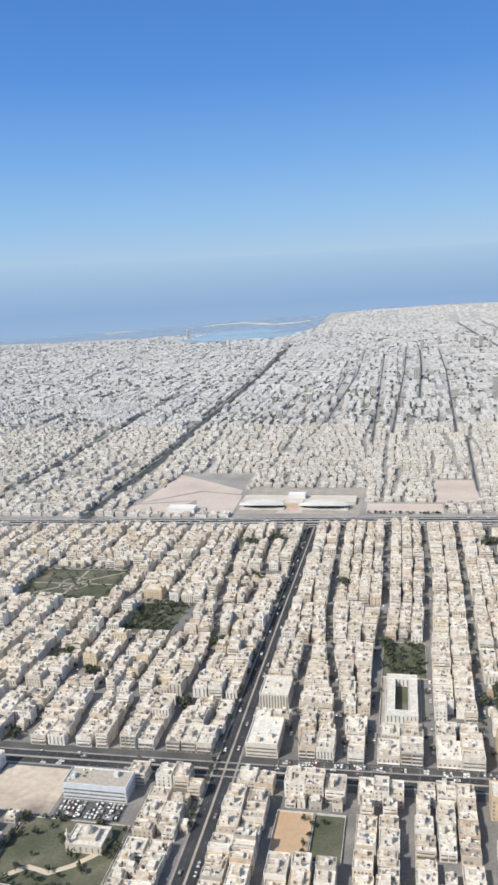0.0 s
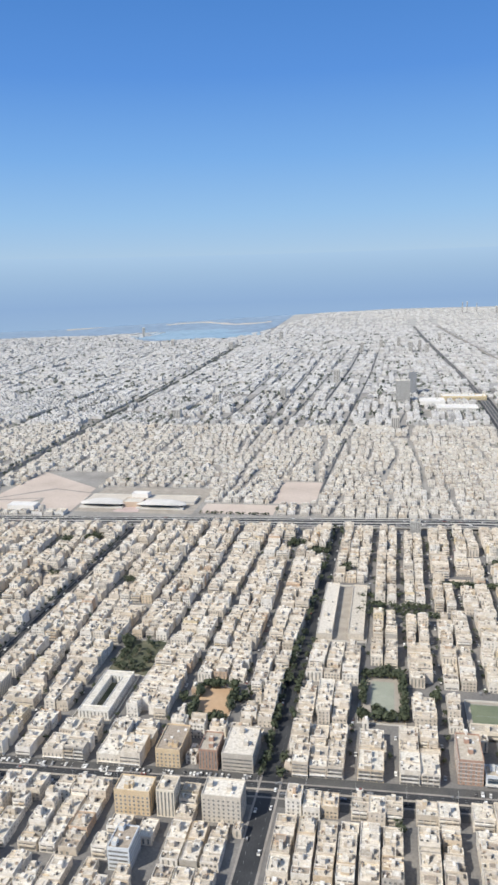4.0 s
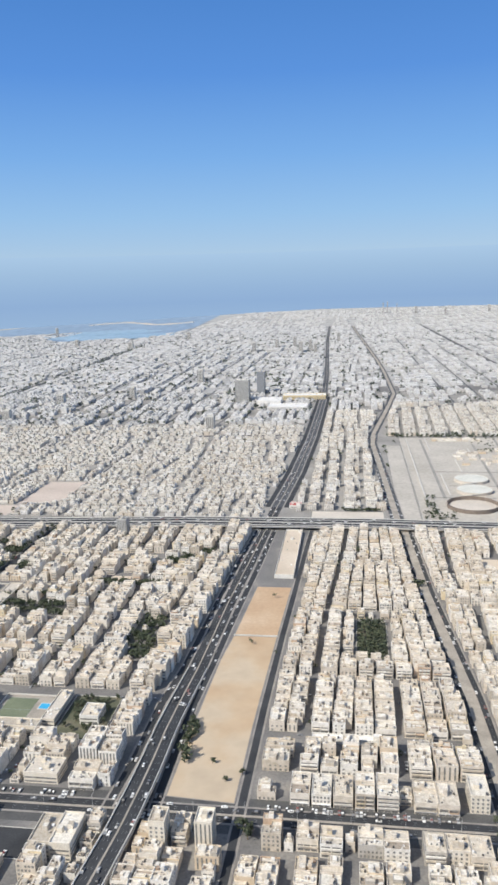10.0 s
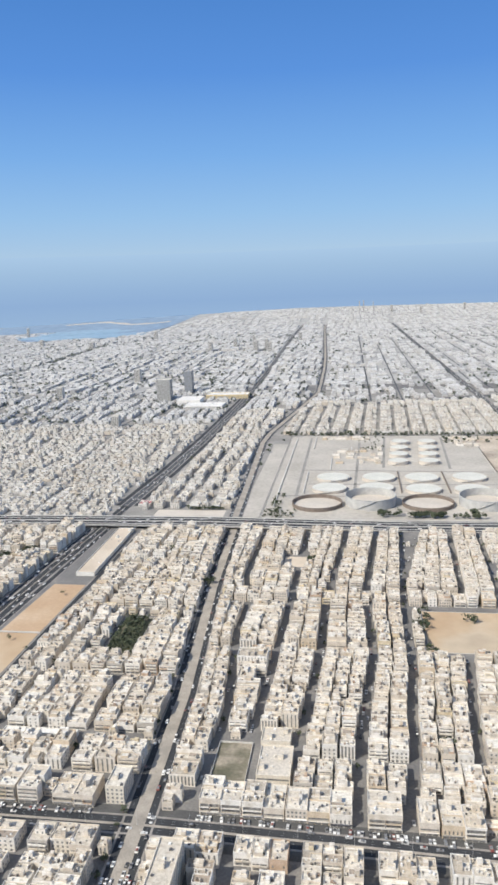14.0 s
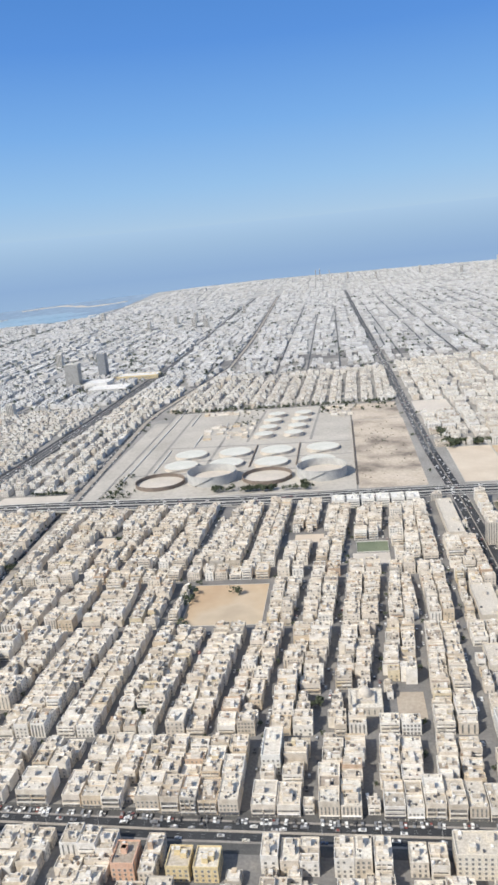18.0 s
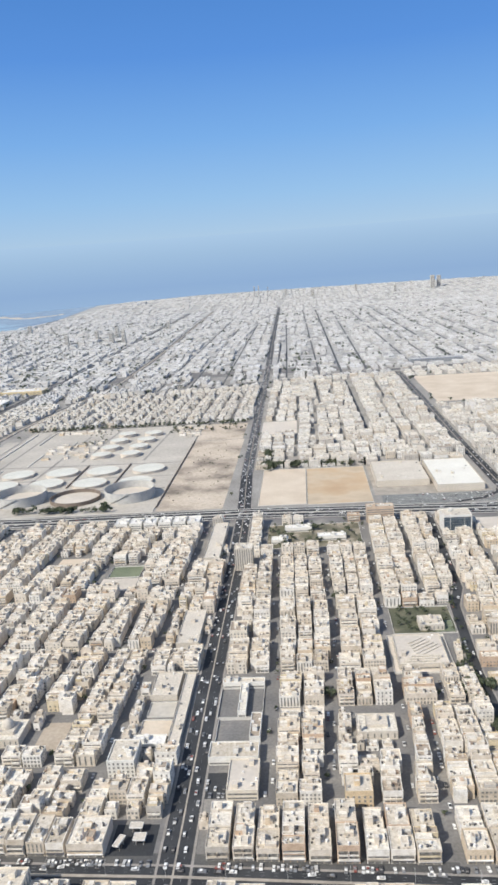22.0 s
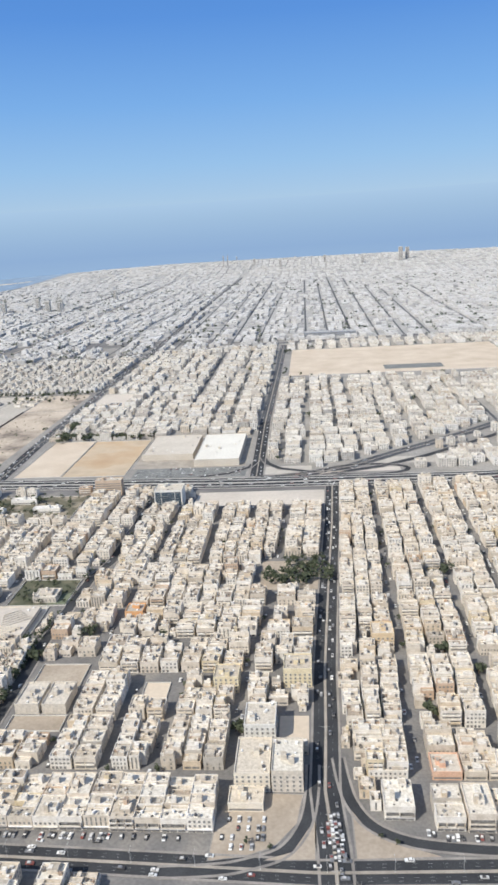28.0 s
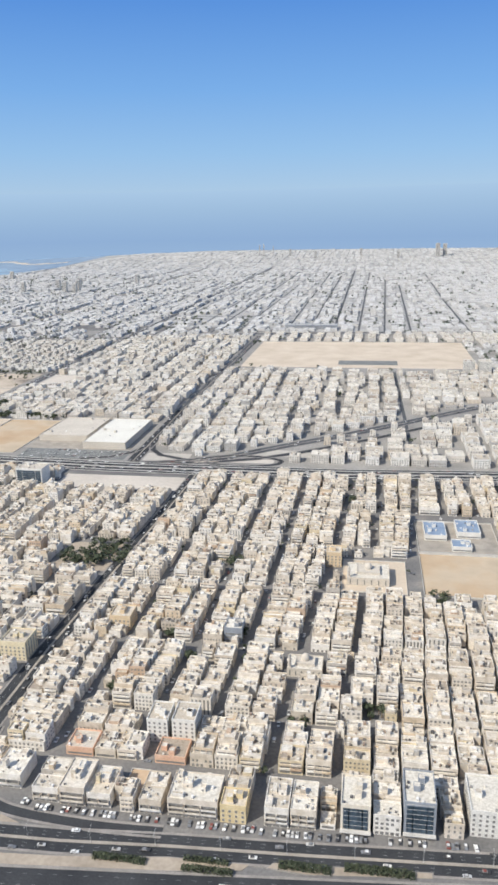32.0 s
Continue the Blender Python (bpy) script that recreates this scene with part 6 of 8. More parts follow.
def put_house(x0, x1, y0, y1, h, r, detail, key):
    if x1 - x0 < 4.5 or y1 - y0 < 4:
        return
    cx = (x0 + x1) / 2
    if not free(x0, x1, y0, y1):
        return
    mark_later.append((x0, x1, y0, y1))
    built[int(x0 - GX):int(x1 - GX) + 1, int(y0 - GY):int(y1 - GY) + 1] = True
    if detail >= 3 and base_y(cx) - 3 < y0 < base_y(cx) + 4 and -150 < cx < 1330 and SINGLE[0] < 88:
        SINGLE[0] += 1
        apartment(x0, x1, y0, y1, h, r, True)
    elif detail >= 3 and 262 < y0 < 345 and -120 < cx < 1330 and SINGLE[1] < 135:
        SINGLE[1] += 1
        apartment(x0, x1, y0, y1, h, r, False)
    else:
        block_house(BLOCKS.setdefault(key, Buf()), x0, x1, y0, y1, h, r, detail)


BASES = [(-430, 316.5), (-187, 316.5), (-117, 319), (-60, 320), (30, 321), (92, 324), (137, 326), (212, 327), (300, 328), (400, 326), (478, 326.5), (535, 324), (575, 322), (605, 319), (672, 317), (754, 315.5), (786, 314), (838, 311.5), (1021, 310), (1070, 322), (1080, 319), (1094, 314.5), (1102, 311.8), (1160, 311.6), (1200, 312), (1258, 315), (1500, 322)]


def base_y(x):
    """Where the house fronts north of the front road begin."""
    for (a, ya), (b, yb) in zip(BASES, BASES[1:]):
        if x <= b:
            return ya + 0.6 + (yb - ya) * max(0.0, (x - a) / (b - a))
    return BASES[-1][1]


def x_at(line, y):
    """Where a street's line stands at y; a lone number is a street due north."""
    if not isinstance(line, (list, tuple)):
        return line
    for (xa, ya), (xb, yb) in zip(line, line[1:]):
        if y <= yb:
            return xa + (xb - xa) * max(0.0, (y - ya) / (yb - ya))
    return line[-1][0]


STREETS = []  # (line, y0, y1) of every side street


def band(key, y0, y1, edges, seed, sw=6.0, cw=3.4, floors=(3, 3), lo=7.5, hi=12.5, loose=False, alley=0.4, wide=9.2, grid=False, tall=0):
    """Back-to-back rows of single houses between the streets of one stretch of blocks."""
    r = random.Random(seed)
    for line in edges[1:-1]:
        STREETS.append((line, y0, y1))
        for v in range(int(y0), int(y1), 2):
            x = x_at(line, v)
            mark_later.append((x - 2.4, x + 2.4, v, v + 2))
    mid = (y0 + y1) / 2
    mark_later.append((x_at(edges[0], mid), x_at(edges[-1], mid), y1 - 1.2, y1 + 1.2))
    for i, (ea, eb) in enumerate(zip(edges, edges[1:])):
        ga = 0.0 if i == 0 else sw / 2
        gb = 0.0 if i == len(edges) - 2 else sw / 2
        width = x_at(eb, mid) - x_at(ea, mid) - ga - gb
        if width < 4.6:
            continue
        rows = max(1, round(width / wide))
        base = r.randint(*floors) + (tall if i == len(edges) - 2 else 0)
        for k in range(rows):
            rs = random.Random(seed * 7) if grid else r
            y = y0 + cw / 2
            if y1 > 300:
                xm = (x_at(ea, mid) + x_at(eb, mid)) / 2
                y = max(y, base_y(xm) + (25.0 if 786 < xm < 1060 else 16.8))
            top = y1 - cw / 2
            while y < top - 4:
                L = min(rs.uniform(lo, hi), top - y)
                if top - y - L < 6:
                    L = top - y
                xa, xb = x_at(ea, y + L / 2) + ga, x_at(eb, y + L / 2) - gb
                a, b = xa + (xb - xa) * k / rows + (alley if k else 0), xa + (xb - xa) * (k + 1) / rows - (alley if k < rows - 1 else 0)
                if r.random() > 0.025:
                    n = max(2, base + r.choice((-1, 0, 0, 0, 0, 0, 1) if not loose else (-1, -1, 0, 0, 0, 0, 1, 1)))
                    j = 1.6 if loose else 0.7
                    jx0, jx1 = (r.uniform(0, j) if r.random() < 0.4 else 0), (r.uniform(0, j) if r.random() < 0.4 else 0)
                    gap = r.choice((0.4, 0.7, 1.0, 1.3)) if grid else r.choice((0.15, 0.3, 0.5, 0.9) if not loose else (0.2, 0.5, 0.9, 1.4))
                    if L > 14 and b - a > 5:
                        put_house(a + jx0, b - jx1, y + 0.1, y + L / 2 - gap, n * FLOOR + r.uniform(0.1, 1.0), r, 3 if y < 420 else 2, key)
                        put_house(a + jx1, b - jx0, y + L / 2, y + L - gap, n * FLOOR + r.uniform(0.1, 1.0), r, 3 if y < 420 else 2, key)
                    else:
                        put_house(a + jx0, b - jx1, y + 0.1, y + L - gap, n * FLOOR + r.uniform(0.1, 1.0), r, 3 if y < 420 else 2, key)
                y += L


def fill(key, xa, xb, ya, yb, streets, crosses, seed=1):
    """Plain blocks of the quarter south of the front road."""
    stops = [ya, 215, *crosses, yb + 13]
    for i, (v0, v1) in enumerate(zip(stops, stops[1:])):
        band(key, v0, v1, [xa, *streets, xb], seed + 100 * i, wide=8.2, floors=(2, 3))


# between the front road and the highway: the row along the road, then the blocks behind it
GAPS = [-430, -380, -332, -283, -233, -195, -170, -146, -122, -92, -79, -55, -31, -17, 11, 40, 93, 105, 135, 154, 179, 202, 223, 252, 270, 341, 351, 403, 438, 455, 467, 536, 556, 588, 635.5, 661, 684, 770, 786, 880, 916, 1025, 1058, 1079, 1096, 1181, 1205, 1227, 1247, 1300, 1400]


# stretches where the single fronts can be told apart
LOTS = {588: [(591, 600.8), (601.4, 609), (609.6, 616.2), (616.6, 624.4), (625, 633)], 635.5: [(638, 647.7), (648.2, 657.3)], 661: [(664.5, 672.6), (673, 681)],
        684: [(689.4, 697.4), (697.9, 704.4), (704.9, 712.7), (713.2, 720.4), (720.9, 727.9), (728.5, 735.4), (736.7, 750.6)],
        786: [(789.5, 798), (799.5, 807.2), (808.2, 816.5), (817.7, 826.0), (827.3, 835.5), (837.4, 845.6), (848.0, 856.0), (856.5, 865.2), (865.8, 874.3)],
        1096: [(1099.5, 1109.4), (1110.1, 1119.6), (1120, 1128.9), (1129.5, 1137.7), (1139.5, 1147.6), (1149.9, 1167.8)]}


def front_row():
    """Shop houses shoulder to shoulder along the front road."""
    r = random.Random(61)
    for u0, u1 in zip(GAPS, GAPS[1:]):
        a, b = u0 + 3.1, u1 - 3.1
        n = max(1, round((b - a) / 9.4))
        if b - a < 6:
            continue
        lots = LOTS.get(u0) or [(a + (b - a) * i / n, a + (b - a) * (i + 1) / n - r.choice((0.1, 0.25, 0.5, 0.9))) for i in range(n)]
        for x0, x1 in lots:
            y0 = base_y((x0 + x1) / 2) + r.uniform(0.0, 0.7)
            d = 16.0 + r.uniform(-3.0, 0) if not 786 < x0 < 1060 else 24.0 + r.uniform(-2, 0)
            h = r.choice((3, 3, 3, 4, 4) if x0 < 786 else (3, 3, 3, 3, 4)) * FLOOR + r.uniform(0.1, 0.9)
            if d > 20:
                m = y0 + r.uniform(10, 12)
                put_house(x0, x1, y0, m, h, r, 3, "middle")
                put_house(x0, x1 - r.uniform(0, 0.6), m + r.choice((0.1, 0.5)), y0 + d, h + r.choice((-1.4, 0, 0, 0.7)), r, 3, "middle")
            else:
                put_house(x0, x1, y0, y0 + d, h, r, 3, "middle")


front_row()


def south_row():
    """The houses that face the front road from its south side."""
    r = random.Random(63)
    stops = [-260, -232, -206, -180, -150, -118, -96, -79, -57, -24, 2, 32, 60, 96, 106, 134, 161, 184, 207, 229, 252, 274, 300, 318, 334, 356, 380, 405, 436, 462, 486, 512, 540, 566, 592, 618, 642, 668, 694, 720, 746, 770, 790, 815, 840, 865, 890, 915, 940, 965, 990]
    for u0, u1 in zip(stops, stops[1:]):
        a, b = u0 + 2.6, u1 - 2.6
        n = max(1, round((b - a) / 8.0))
        for i in range(n):
            x0, x1 = a + (b - a) * i / n, a + (b - a) * (i + 1) / n - r.choice((0.1, 0.2, 0.3, 0.7))
            y1 = base_y((x0 + x1) / 2) - 16.2 - r.uniform(0, 0.8)
            put_house(x0, x1, y1 - r.uniform(9, 12), y1, r.choice((3, 3, 3, 4)) * FLOOR + r.uniform(0.2, 1.0), r, 3, "south")


south_row()
rx = random.Random(62)
for a, b in ((1221, 1230.2), (1242.2, 1252.3), (1271, 1281)):
    put_house(a, b, base_y(a) + 0.6, base_y(a) + 16, rx.choice((4, 5)) * FLOOR + 0.8, rx, 3, "middle")
# south of the front road
for q in mark_later:
    mark_rect(*q)
fill("south", -260, -96, 150, 284, [-236, -212, -190, -165, -118], [258], seed=11)
fill("south", -79, 96, 150, 284, [-57, -24, 0, 32, 60], [262], seed=12)
fill("south", 106, 272, 150, 284, [161, 184, 207, 229, 252], [262], seed=13)
fill("south", 300, 436, 150, 284, [318, 334, 356, 380, 405], [262], seed=14)
fill("south", 462, 770, 150, 284, [470, 486, 512, 540, 566, 592, 618, 642, 668, 694, 720, 746], [262], seed=15)
fill("south", 790, 1330, 150, 280, [815, 840, 865, 890, 915, 940, 965, 990, 1015, 1040], [258], seed=16)
# west of the avenue
W_A, W_B = [(-122, 321), (-122, 374), (-121, 425), (-134, 500), (-148, 640)], [(-155, 399), (-148, 462), (-152, 500)]
W_C, W_D, W_E = [(-146, 321), (-149, 366)], [(-170, 321), (-173, 362)], [(-195, 321), (-200, 370), (-203, 440), (-204, 520), (-203, 660)]
FAR_W = [-430, -404, -378, -352, -326, -300, -276, -252, -226]
band("west", 316, 366, [*FAR_W, W_E, W_D, W_C, W_A, -93], 211, loose=True)
band("west", 369, 441, [*FAR_W, W_E, [(-176, 369), (-178, 441)], W_B, W_A, -93], 212, loose=True)
band("west", 444, 492, [*FAR_W, [(-205, 444), (-204, 492)], -190, W_B, W_A, -93], 213, loose=True)
band("west", 496, 575, [-430, -404, -378, -352, -326, -297, -262, -229, W_E, -176, W_A, -112, -93], 214, loose=True)
band("west", 578, 668, [-430, -404, -378, -352, -326, -297, -262, -228, W_E, -176, W_A, -116, -93], 215, loose=True)
# between the avenue and the tree avenue
S_A, S_B = [(-30, 320), (-36, 368), (-47, 434), (-52, 483), (-56, 647)], [(-18, 326), (-16, 366), (-17, 433), (-14, 497), (-15, 652)]
S_C, S_D, S_E = [(11, 319), (12, 431), (15, 481), (18, 571), (17, 690)], [(40, 327), (39, 379), (41, 442), (44, 526), (46, 690)], [(73, 355), (74, 513), (72, 690)]
T_W = [(93, 320), (93, 400), (96, 480), (98.5, 560), (100.5, 690)]
band("middle", 318, 358, [-79, -57, S_A, S_B, S_C, S_D, T_W], 221, loose=True)
band("middle", 361, 436, [-79, -60, S_A, S_B, S_C, S_D, S_E, T_W], 222)
band("middle", 439, 498, [-79, S_A, S_B, S_C, S_D, S_E, T_W], 223)
band("middle", 502, 598, [-79, S_A, S_B, S_C, S_D, S_E, T_W], 224, loose=True)
band("middle", 601, 684, [-79, S_A, S_B, S_C, S_D, S_E, T_W], 225, loose=True)
# between the tree avenue and the expressway
T_E = [(105, 320), (104.5, 400), (107.5, 480), (110, 560), (112, 690)]
X_W = [(271.5, 320), (273.5, 410), (279, 447), (281.5, 500), (284, 560), (291, 690)]
S_E2 = [(250, 323), (252, 371), (258, 452), (262, 550), (268, 666)]
band("middle", 322, 365, [T_E, 135, 154, 179, 202, 223, S_E2, X_W], 231, tall=1, loose=True)
band("middle", 368, 407, [T_E, 135, 161, 179, 192, 224, S_E2, X_W], 232, tall=1, loose=True)
band("middle", 410, 456, [T_E, 138, 160, 179.5, 203, 224, S_E2, X_W], 233, tall=1)
band("middle", 459, 508, [T_E, 138.5, 160, 180, 205, 224.5, 243, S_E2, X_W], 234, tall=1, loose=True)
band("middle", 511, 554, [T_E, 139, 160, 180, 200, 225, S_E2, X_W], 235, tall=1, loose=True)
band("middle", 557, 620, [T_E, 139, 160, 181, 200, 226, S_E2, X_W], 236, tall=1, loose=True)
band("middle", 623, 686, [T_E, 140, 161, 182, 204, 227, S_E2, X_W], 237, tall=1, loose=True)
# between the sand field and the boulevard
F_E = [(339.5, 328), (339.5, 408), (342.6, 472), (347, 560), (351.5, 656), (353, 690)]
B_W = [(439, 318), (436, 420), (425, 560), (419.5, 690)]
S_1, S_2 = [(352, 340), (357, 373), (360, 429), (363, 505), (373, 635), (376, 690)], [(403.5, 348), (404, 455), (404, 560), (407, 690)]
band("east", 326, 346, [F_E, S_1, B_W], 241, sw=5.0)
band("east", 348, 372, [F_E, S_1, S_2, B_W], 242, sw=5.0, grid=True, alley=0.5)
band("east", 379, 432, [F_E, S_1, S_2, B_W], 243, sw=4.2, grid=True, alley=0.5, lo=11, hi=14)
band("east", 434, 520, [F_E, S_1, B_W], 244, sw=4.6, grid=True, alley=0.5, lo=10, hi=14)
band("east", 522, 606, [F_E, S_1, B_W], 245, sw=4.2, alley=0.5, grid=True)
band("east", 609, 686, [F_E, S_1, B_W], 246, sw=4.2, alley=0.5)
# between the boulevard and the market street
B_E = [(454, 318), (451, 420), (440, 560), (434.5, 690)]
M_W = 770
V_1 = [(467, 334), (470, 399), (461, 488), (463, 530), (454, 578), (457, 690)]
V_2 = [(482, 349), (487, 415), (491, 545), (494, 690)]
V_3 = [(505, 348), (511, 413), (514, 467), (515, 538), (528, 690)]
V_4 = [(537, 322), (536, 358), (539, 403), (545, 464), (541, 549), (553, 690)]
V_5 = [(555, 322), (562, 377), (562, 403), (566, 449), (567, 545), (574, 690)]
V_6 = [(589, 366), (592, 403), (599, 468)]
V_7 = [(613, 366), (617, 403), (623, 468)]
V_8 = [(634, 319), (636, 349), (639, 403), (645, 468)]
V_9 = [(659, 320), (665, 380), (672, 464)]
V_10 = [(684, 320), (688, 375), (692, 418), (697, 466)]
V_11 = [(709, 338), (712, 375), (718, 468)]
V_12 = [(733, 340), (737, 376), (740, 442), (743, 508), (747, 690)]
band("east", 328, 364, [B_E, V_1, V_2, V_3, V_4, V_5, V_8, V_9, V_10, V_11, V_12, M_W], 251)
band("east", 367, 467, [B_E, V_1, V_2, V_3, V_4, V_5, V_6, V_7, V_8, V_9, V_10, V_11, V_12, M_W], 252)
band("east", 470, 533, [B_E, V_1, V_2, V_3, V_4, V_5, [(627, 470), (629, 533)], [(648, 470), (652, 533)], [(672, 470), (676, 533)], [(698, 470), (703, 533)], 722, V_12, M_W], 253)
band("east", 536, 553, [B_E, V_2, V_5, 629, [(652, 536), (654, 553)], 677, 704, V_12, M_W], 254)
band("east", 556, 688, [B_E, V_1, V_2, V_3, V_4, V_5, [(567, 564), (588, 690)], [(607, 556), (613, 690)], [(631, 556), (637, 690)], [(654, 556), (664, 690)], [(677, 556), (689, 690)], [(704, 556), (714, 690)], V_12, M_W], 255)
# between the market street and the link road
M_E, K_W = 785, [(1057, 320), (1055.5, 364), (1056.5, 411), (1060.5, 500), (1068, 690)]
G_A, G_B = [(811, 340), (811, 432), (808, 543), (806, 690)], [(836, 340), (840, 431), (845, 473), (839, 690)]
G_C, G_D = [(867, 340), (872, 385), (872, 440), (877, 690)], [(880, 314), (884, 405)]
G_F, G_G = [(949, 371), (951, 465), (955, 556), (959, 690)], [(994, 343), (996, 406)]
G_H = [(1025, 315), (1025, 406), (1034, 469), (1036, 520), (1040, 640)]
band("far_east", 312, 338, [M_E, G_A, G_B, 858, G_D, G_E, G_H, K_W], 261)
band("far_east", 341, 372, [M_E, G_A, G_B, G_C, G_D, G_E, 949, 974, G_G, G_H, K_W], 262, grid=True)
band("far_east", 372, 406, [M_E, G_A, G_B, G_C, G_D, G_E, G_F, 974, G_G, G_H, K_W], 263, grid=True)
band("far_east", 409, 439, [M_E, G_A, G_B, G_C, 893, G_E, G_F, G_H, K_W], 264, grid=True, wide=10.4, lo=11, hi=15, alley=0.6)
band("far_east", 441, 473, [M_E, G_A, G_B, G_C, G_E, G_F, G_H, K_W], 265, grid=True, wide=10.4, lo=11, hi=16, alley=0.6)
band("far_east", 475, 499, [M_E, G_A, G_B, G_C, G_E, G_F, G_H, K_W], 266, grid=True, wide=10.2, lo=10, hi=13, alley=0.6)
band("far_east", 501, 528, [M_E, G_A, G_B, G_C, G_E, G_H, K_W], 269, grid=True, wide=10.2, lo=10, hi=14, alley=0.6)
band("far_east", 531, 600, [M_E, G_A, G_B, G_C, 902, G_E, [(956.5, 531), (956, 600)], 989, G_H, K_W], 267)
band("far_east", 603, 654, [M_E, G_A, G_B, G_C, 904, G_E, [(956, 603), (960, 690)], 989, 1014, G_H, K_W], 268)
band("far_east", 654, 682, [M_E, G_A, G_B, G_C, 904, G_E, [(956, 603), (960, 690)]], 270)
# east of the link road
K_E = [(1083, 320), (1074, 350), (1070, 380), (1070.5, 420), (1074, 512), (1081, 690)]
H_1, H_2, H_3 = [(1095, 316), (1097, 364), (1101, 441), (1106, 690)], [(1131, 366), (1136, 446), (1141, 690)], [(1156, 366), (1162, 446), (1168, 690)]
H_D = [(1180, 309), (1184, 369), (1186, 398), (1189, 455), (1196, 518), (1206, 690)]
H_E, H_F = [(1205, 313), (1207, 393), (1211, 432), (1213, 475)], [(1241, 484), (1251, 630), (1254, 690)]
R_END = 1500
for a, b, y0, y1 in ((1113.8, 1122.2, 338, 349.5), (1122.8, 1130.6, 338, 349), (1113.8, 1122.2, 350.2, 363), (1122.8, 1130.6, 349.8, 363), (1151.9, 1161, 338, 350), (1161.5, 1170.4, 338, 349), (1171, 1179, 338, 350.5),
                     (1152, 1161, 351, 363), (1161.5, 1170.4, 350, 363), (1171, 1179, 351, 363), (1102, 1112.5, 350.5, 363), (1168.7, 1177.8, 322.5, 334.5), (1129.5, 1137.7, 312, 321.5)):
    put_house(a, b, y0, y1, rx.choice((3, 3, 3, 2)) * FLOOR + rx.uniform(0.2, 0.9), rx, 3, "far_east")
for k in range(6):
    y = 323.5 + k * 7.2
    put_house(x_at(K_E, y + 3) + 1.2, x_at(H_1, y + 3) - 3.2, y, y + 6.9, rx.choice((2, 3, 3)) * FLOOR + rx.uniform(0.2, 0.9), rx, 2, "far_east")
band("far_east", 313, 334, [K_E, H_1, H_D, H_E], 271)
band("far_east", 337, 364, [K_E, H_1, H_D, H_E], 272, grid=True, alley=0.5, loose=True)
band("far_east", 367, 419, [K_E, H_1, H_2, H_3, H_D, H_E], 273, grid=True, alley=0.5)
band("far_east", 422, 484, [K_E, H_1, H_2, H_3, H_D, H_E], 274, grid=True, alley=0.5)
# rows across the slope of the last quarter, with narrow alleys alone between the houses
H_W = [(1209, 313), (1211, 393), (1215, 432), (1217, 475)]
for k, (y0, y1) in enumerate(((313, 340), (341, 369), (370, 398), (399.5, 428), (429, 455), (456, 484))):
    band("far_east", y0, y1, [H_W, 1350, R_END], 281 + k, cw=2.6, grid=True, wide=10.4, lo=11, hi=15, alley=0.6)
band("far_east", 487, 545, [K_E, H_1, H_2, H_3, H_D, 1218, H_F, 1262, 1284, 1306, 1330, 1352, R_END], 275, loose=True)
band("far_east", 548, 606, [K_E, H_1, H_2, H_3, H_D, 1222, H_F, 1266, 1288, 1310, 1334, R_END], 276, loose=True)
band("far_east", 609, 682, [K_E, H_1, H_2, H_3, H_D, 1226, H_F, 1270, 1292, 1314, 1338, R_END], 277, loose=True)

for q in mark_later:
    mark_rect(*q)
def pack(key, xa, xb, ya, yb, sizes, gap, floors, detail, seed, skip=0.0, step=2):
    """Small houses set wherever the plan is still open, the larger sizes first."""
    r = random.Random(seed)
    b = BLOCKS.setdefault(key, Buf())
    for w0, d0 in sizes:
        y = ya
        while y < yb:
            x = xa + r.uniform(0, step)
            while x < xb:
                w, d = w0 * r.uniform(0.85, 1.2), d0 * r.uniform(0.85, 1.2)
                i0, i1, j0, j1 = int(x - gap - GX), int(x + w + gap - GX) + 1, int(y - gap - GY), int(y + d + gap - GY) + 1
                if not taken[i0:i1, j0:j1].any() and (y > 700 or y + d < base_y(x) - 16.5 or y > base_y(x) + 1.0):
                    if r.random() >= skip:
                        block_house(b, x, x + w, y, y + d, r.choice(floors if w0 > 5.2 or detail == 1 else (1, 2, 2)) * FLOOR + r.uniform(0.2, 1.0), r, 3 if detail == 2 and y < 420 else detail)
                    mark_rect(x, x + w, y, y + d)
                    built[int(x - GX):int(x + w - GX) + 1, int(y - GY):int(y + d - GY) + 1] = True
                    x += w
                x += step
            y += step


def alleys(xa, xb, ya, yb, dx, dy, half, seed, wob=5.0, keep=1.0):
    """Broken lanes that keep the packed houses apart."""
    r = random.Random(seed)
    for flip in (False, True):
        a0, a1, b0, b1, step = (ya, yb, xa, xb, dx) if not flip else (xa, xb, ya, yb, dy)
        v = b0 + step * r.uniform(0.3, 0.8)
        while v < b1:
            u, at = a0, v
            while u < a1:
                u1 = min(a1, u + r.uniform(50, 150))
                to = v + r.uniform(-wob, wob)
                if r.random() < keep:
                    p, q = (at, u), (to, u1)
                    if flip:
                        p, q = p[::-1], q[::-1]
                    mark_line([p, q], half)
                u, at = u1, (to if r.random() < 0.6 else v + r.uniform(-2, 2) * wob)
            v += step * r.uniform(0.7, 1.35)


pack("south", -260, 1000, 205, 304, [(8, 9), (6.5, 7), (5, 5.5), (4, 4.4)], 0.3, (2, 3, 3), 2, 98)
pack("middle", -430, 1440, 312, 672, [(8, 9), (6.5, 7), (5, 5.5), (3.6, 4.2)], 0.25, (2, 3, 3), 2, 99)
del mark_later[:]

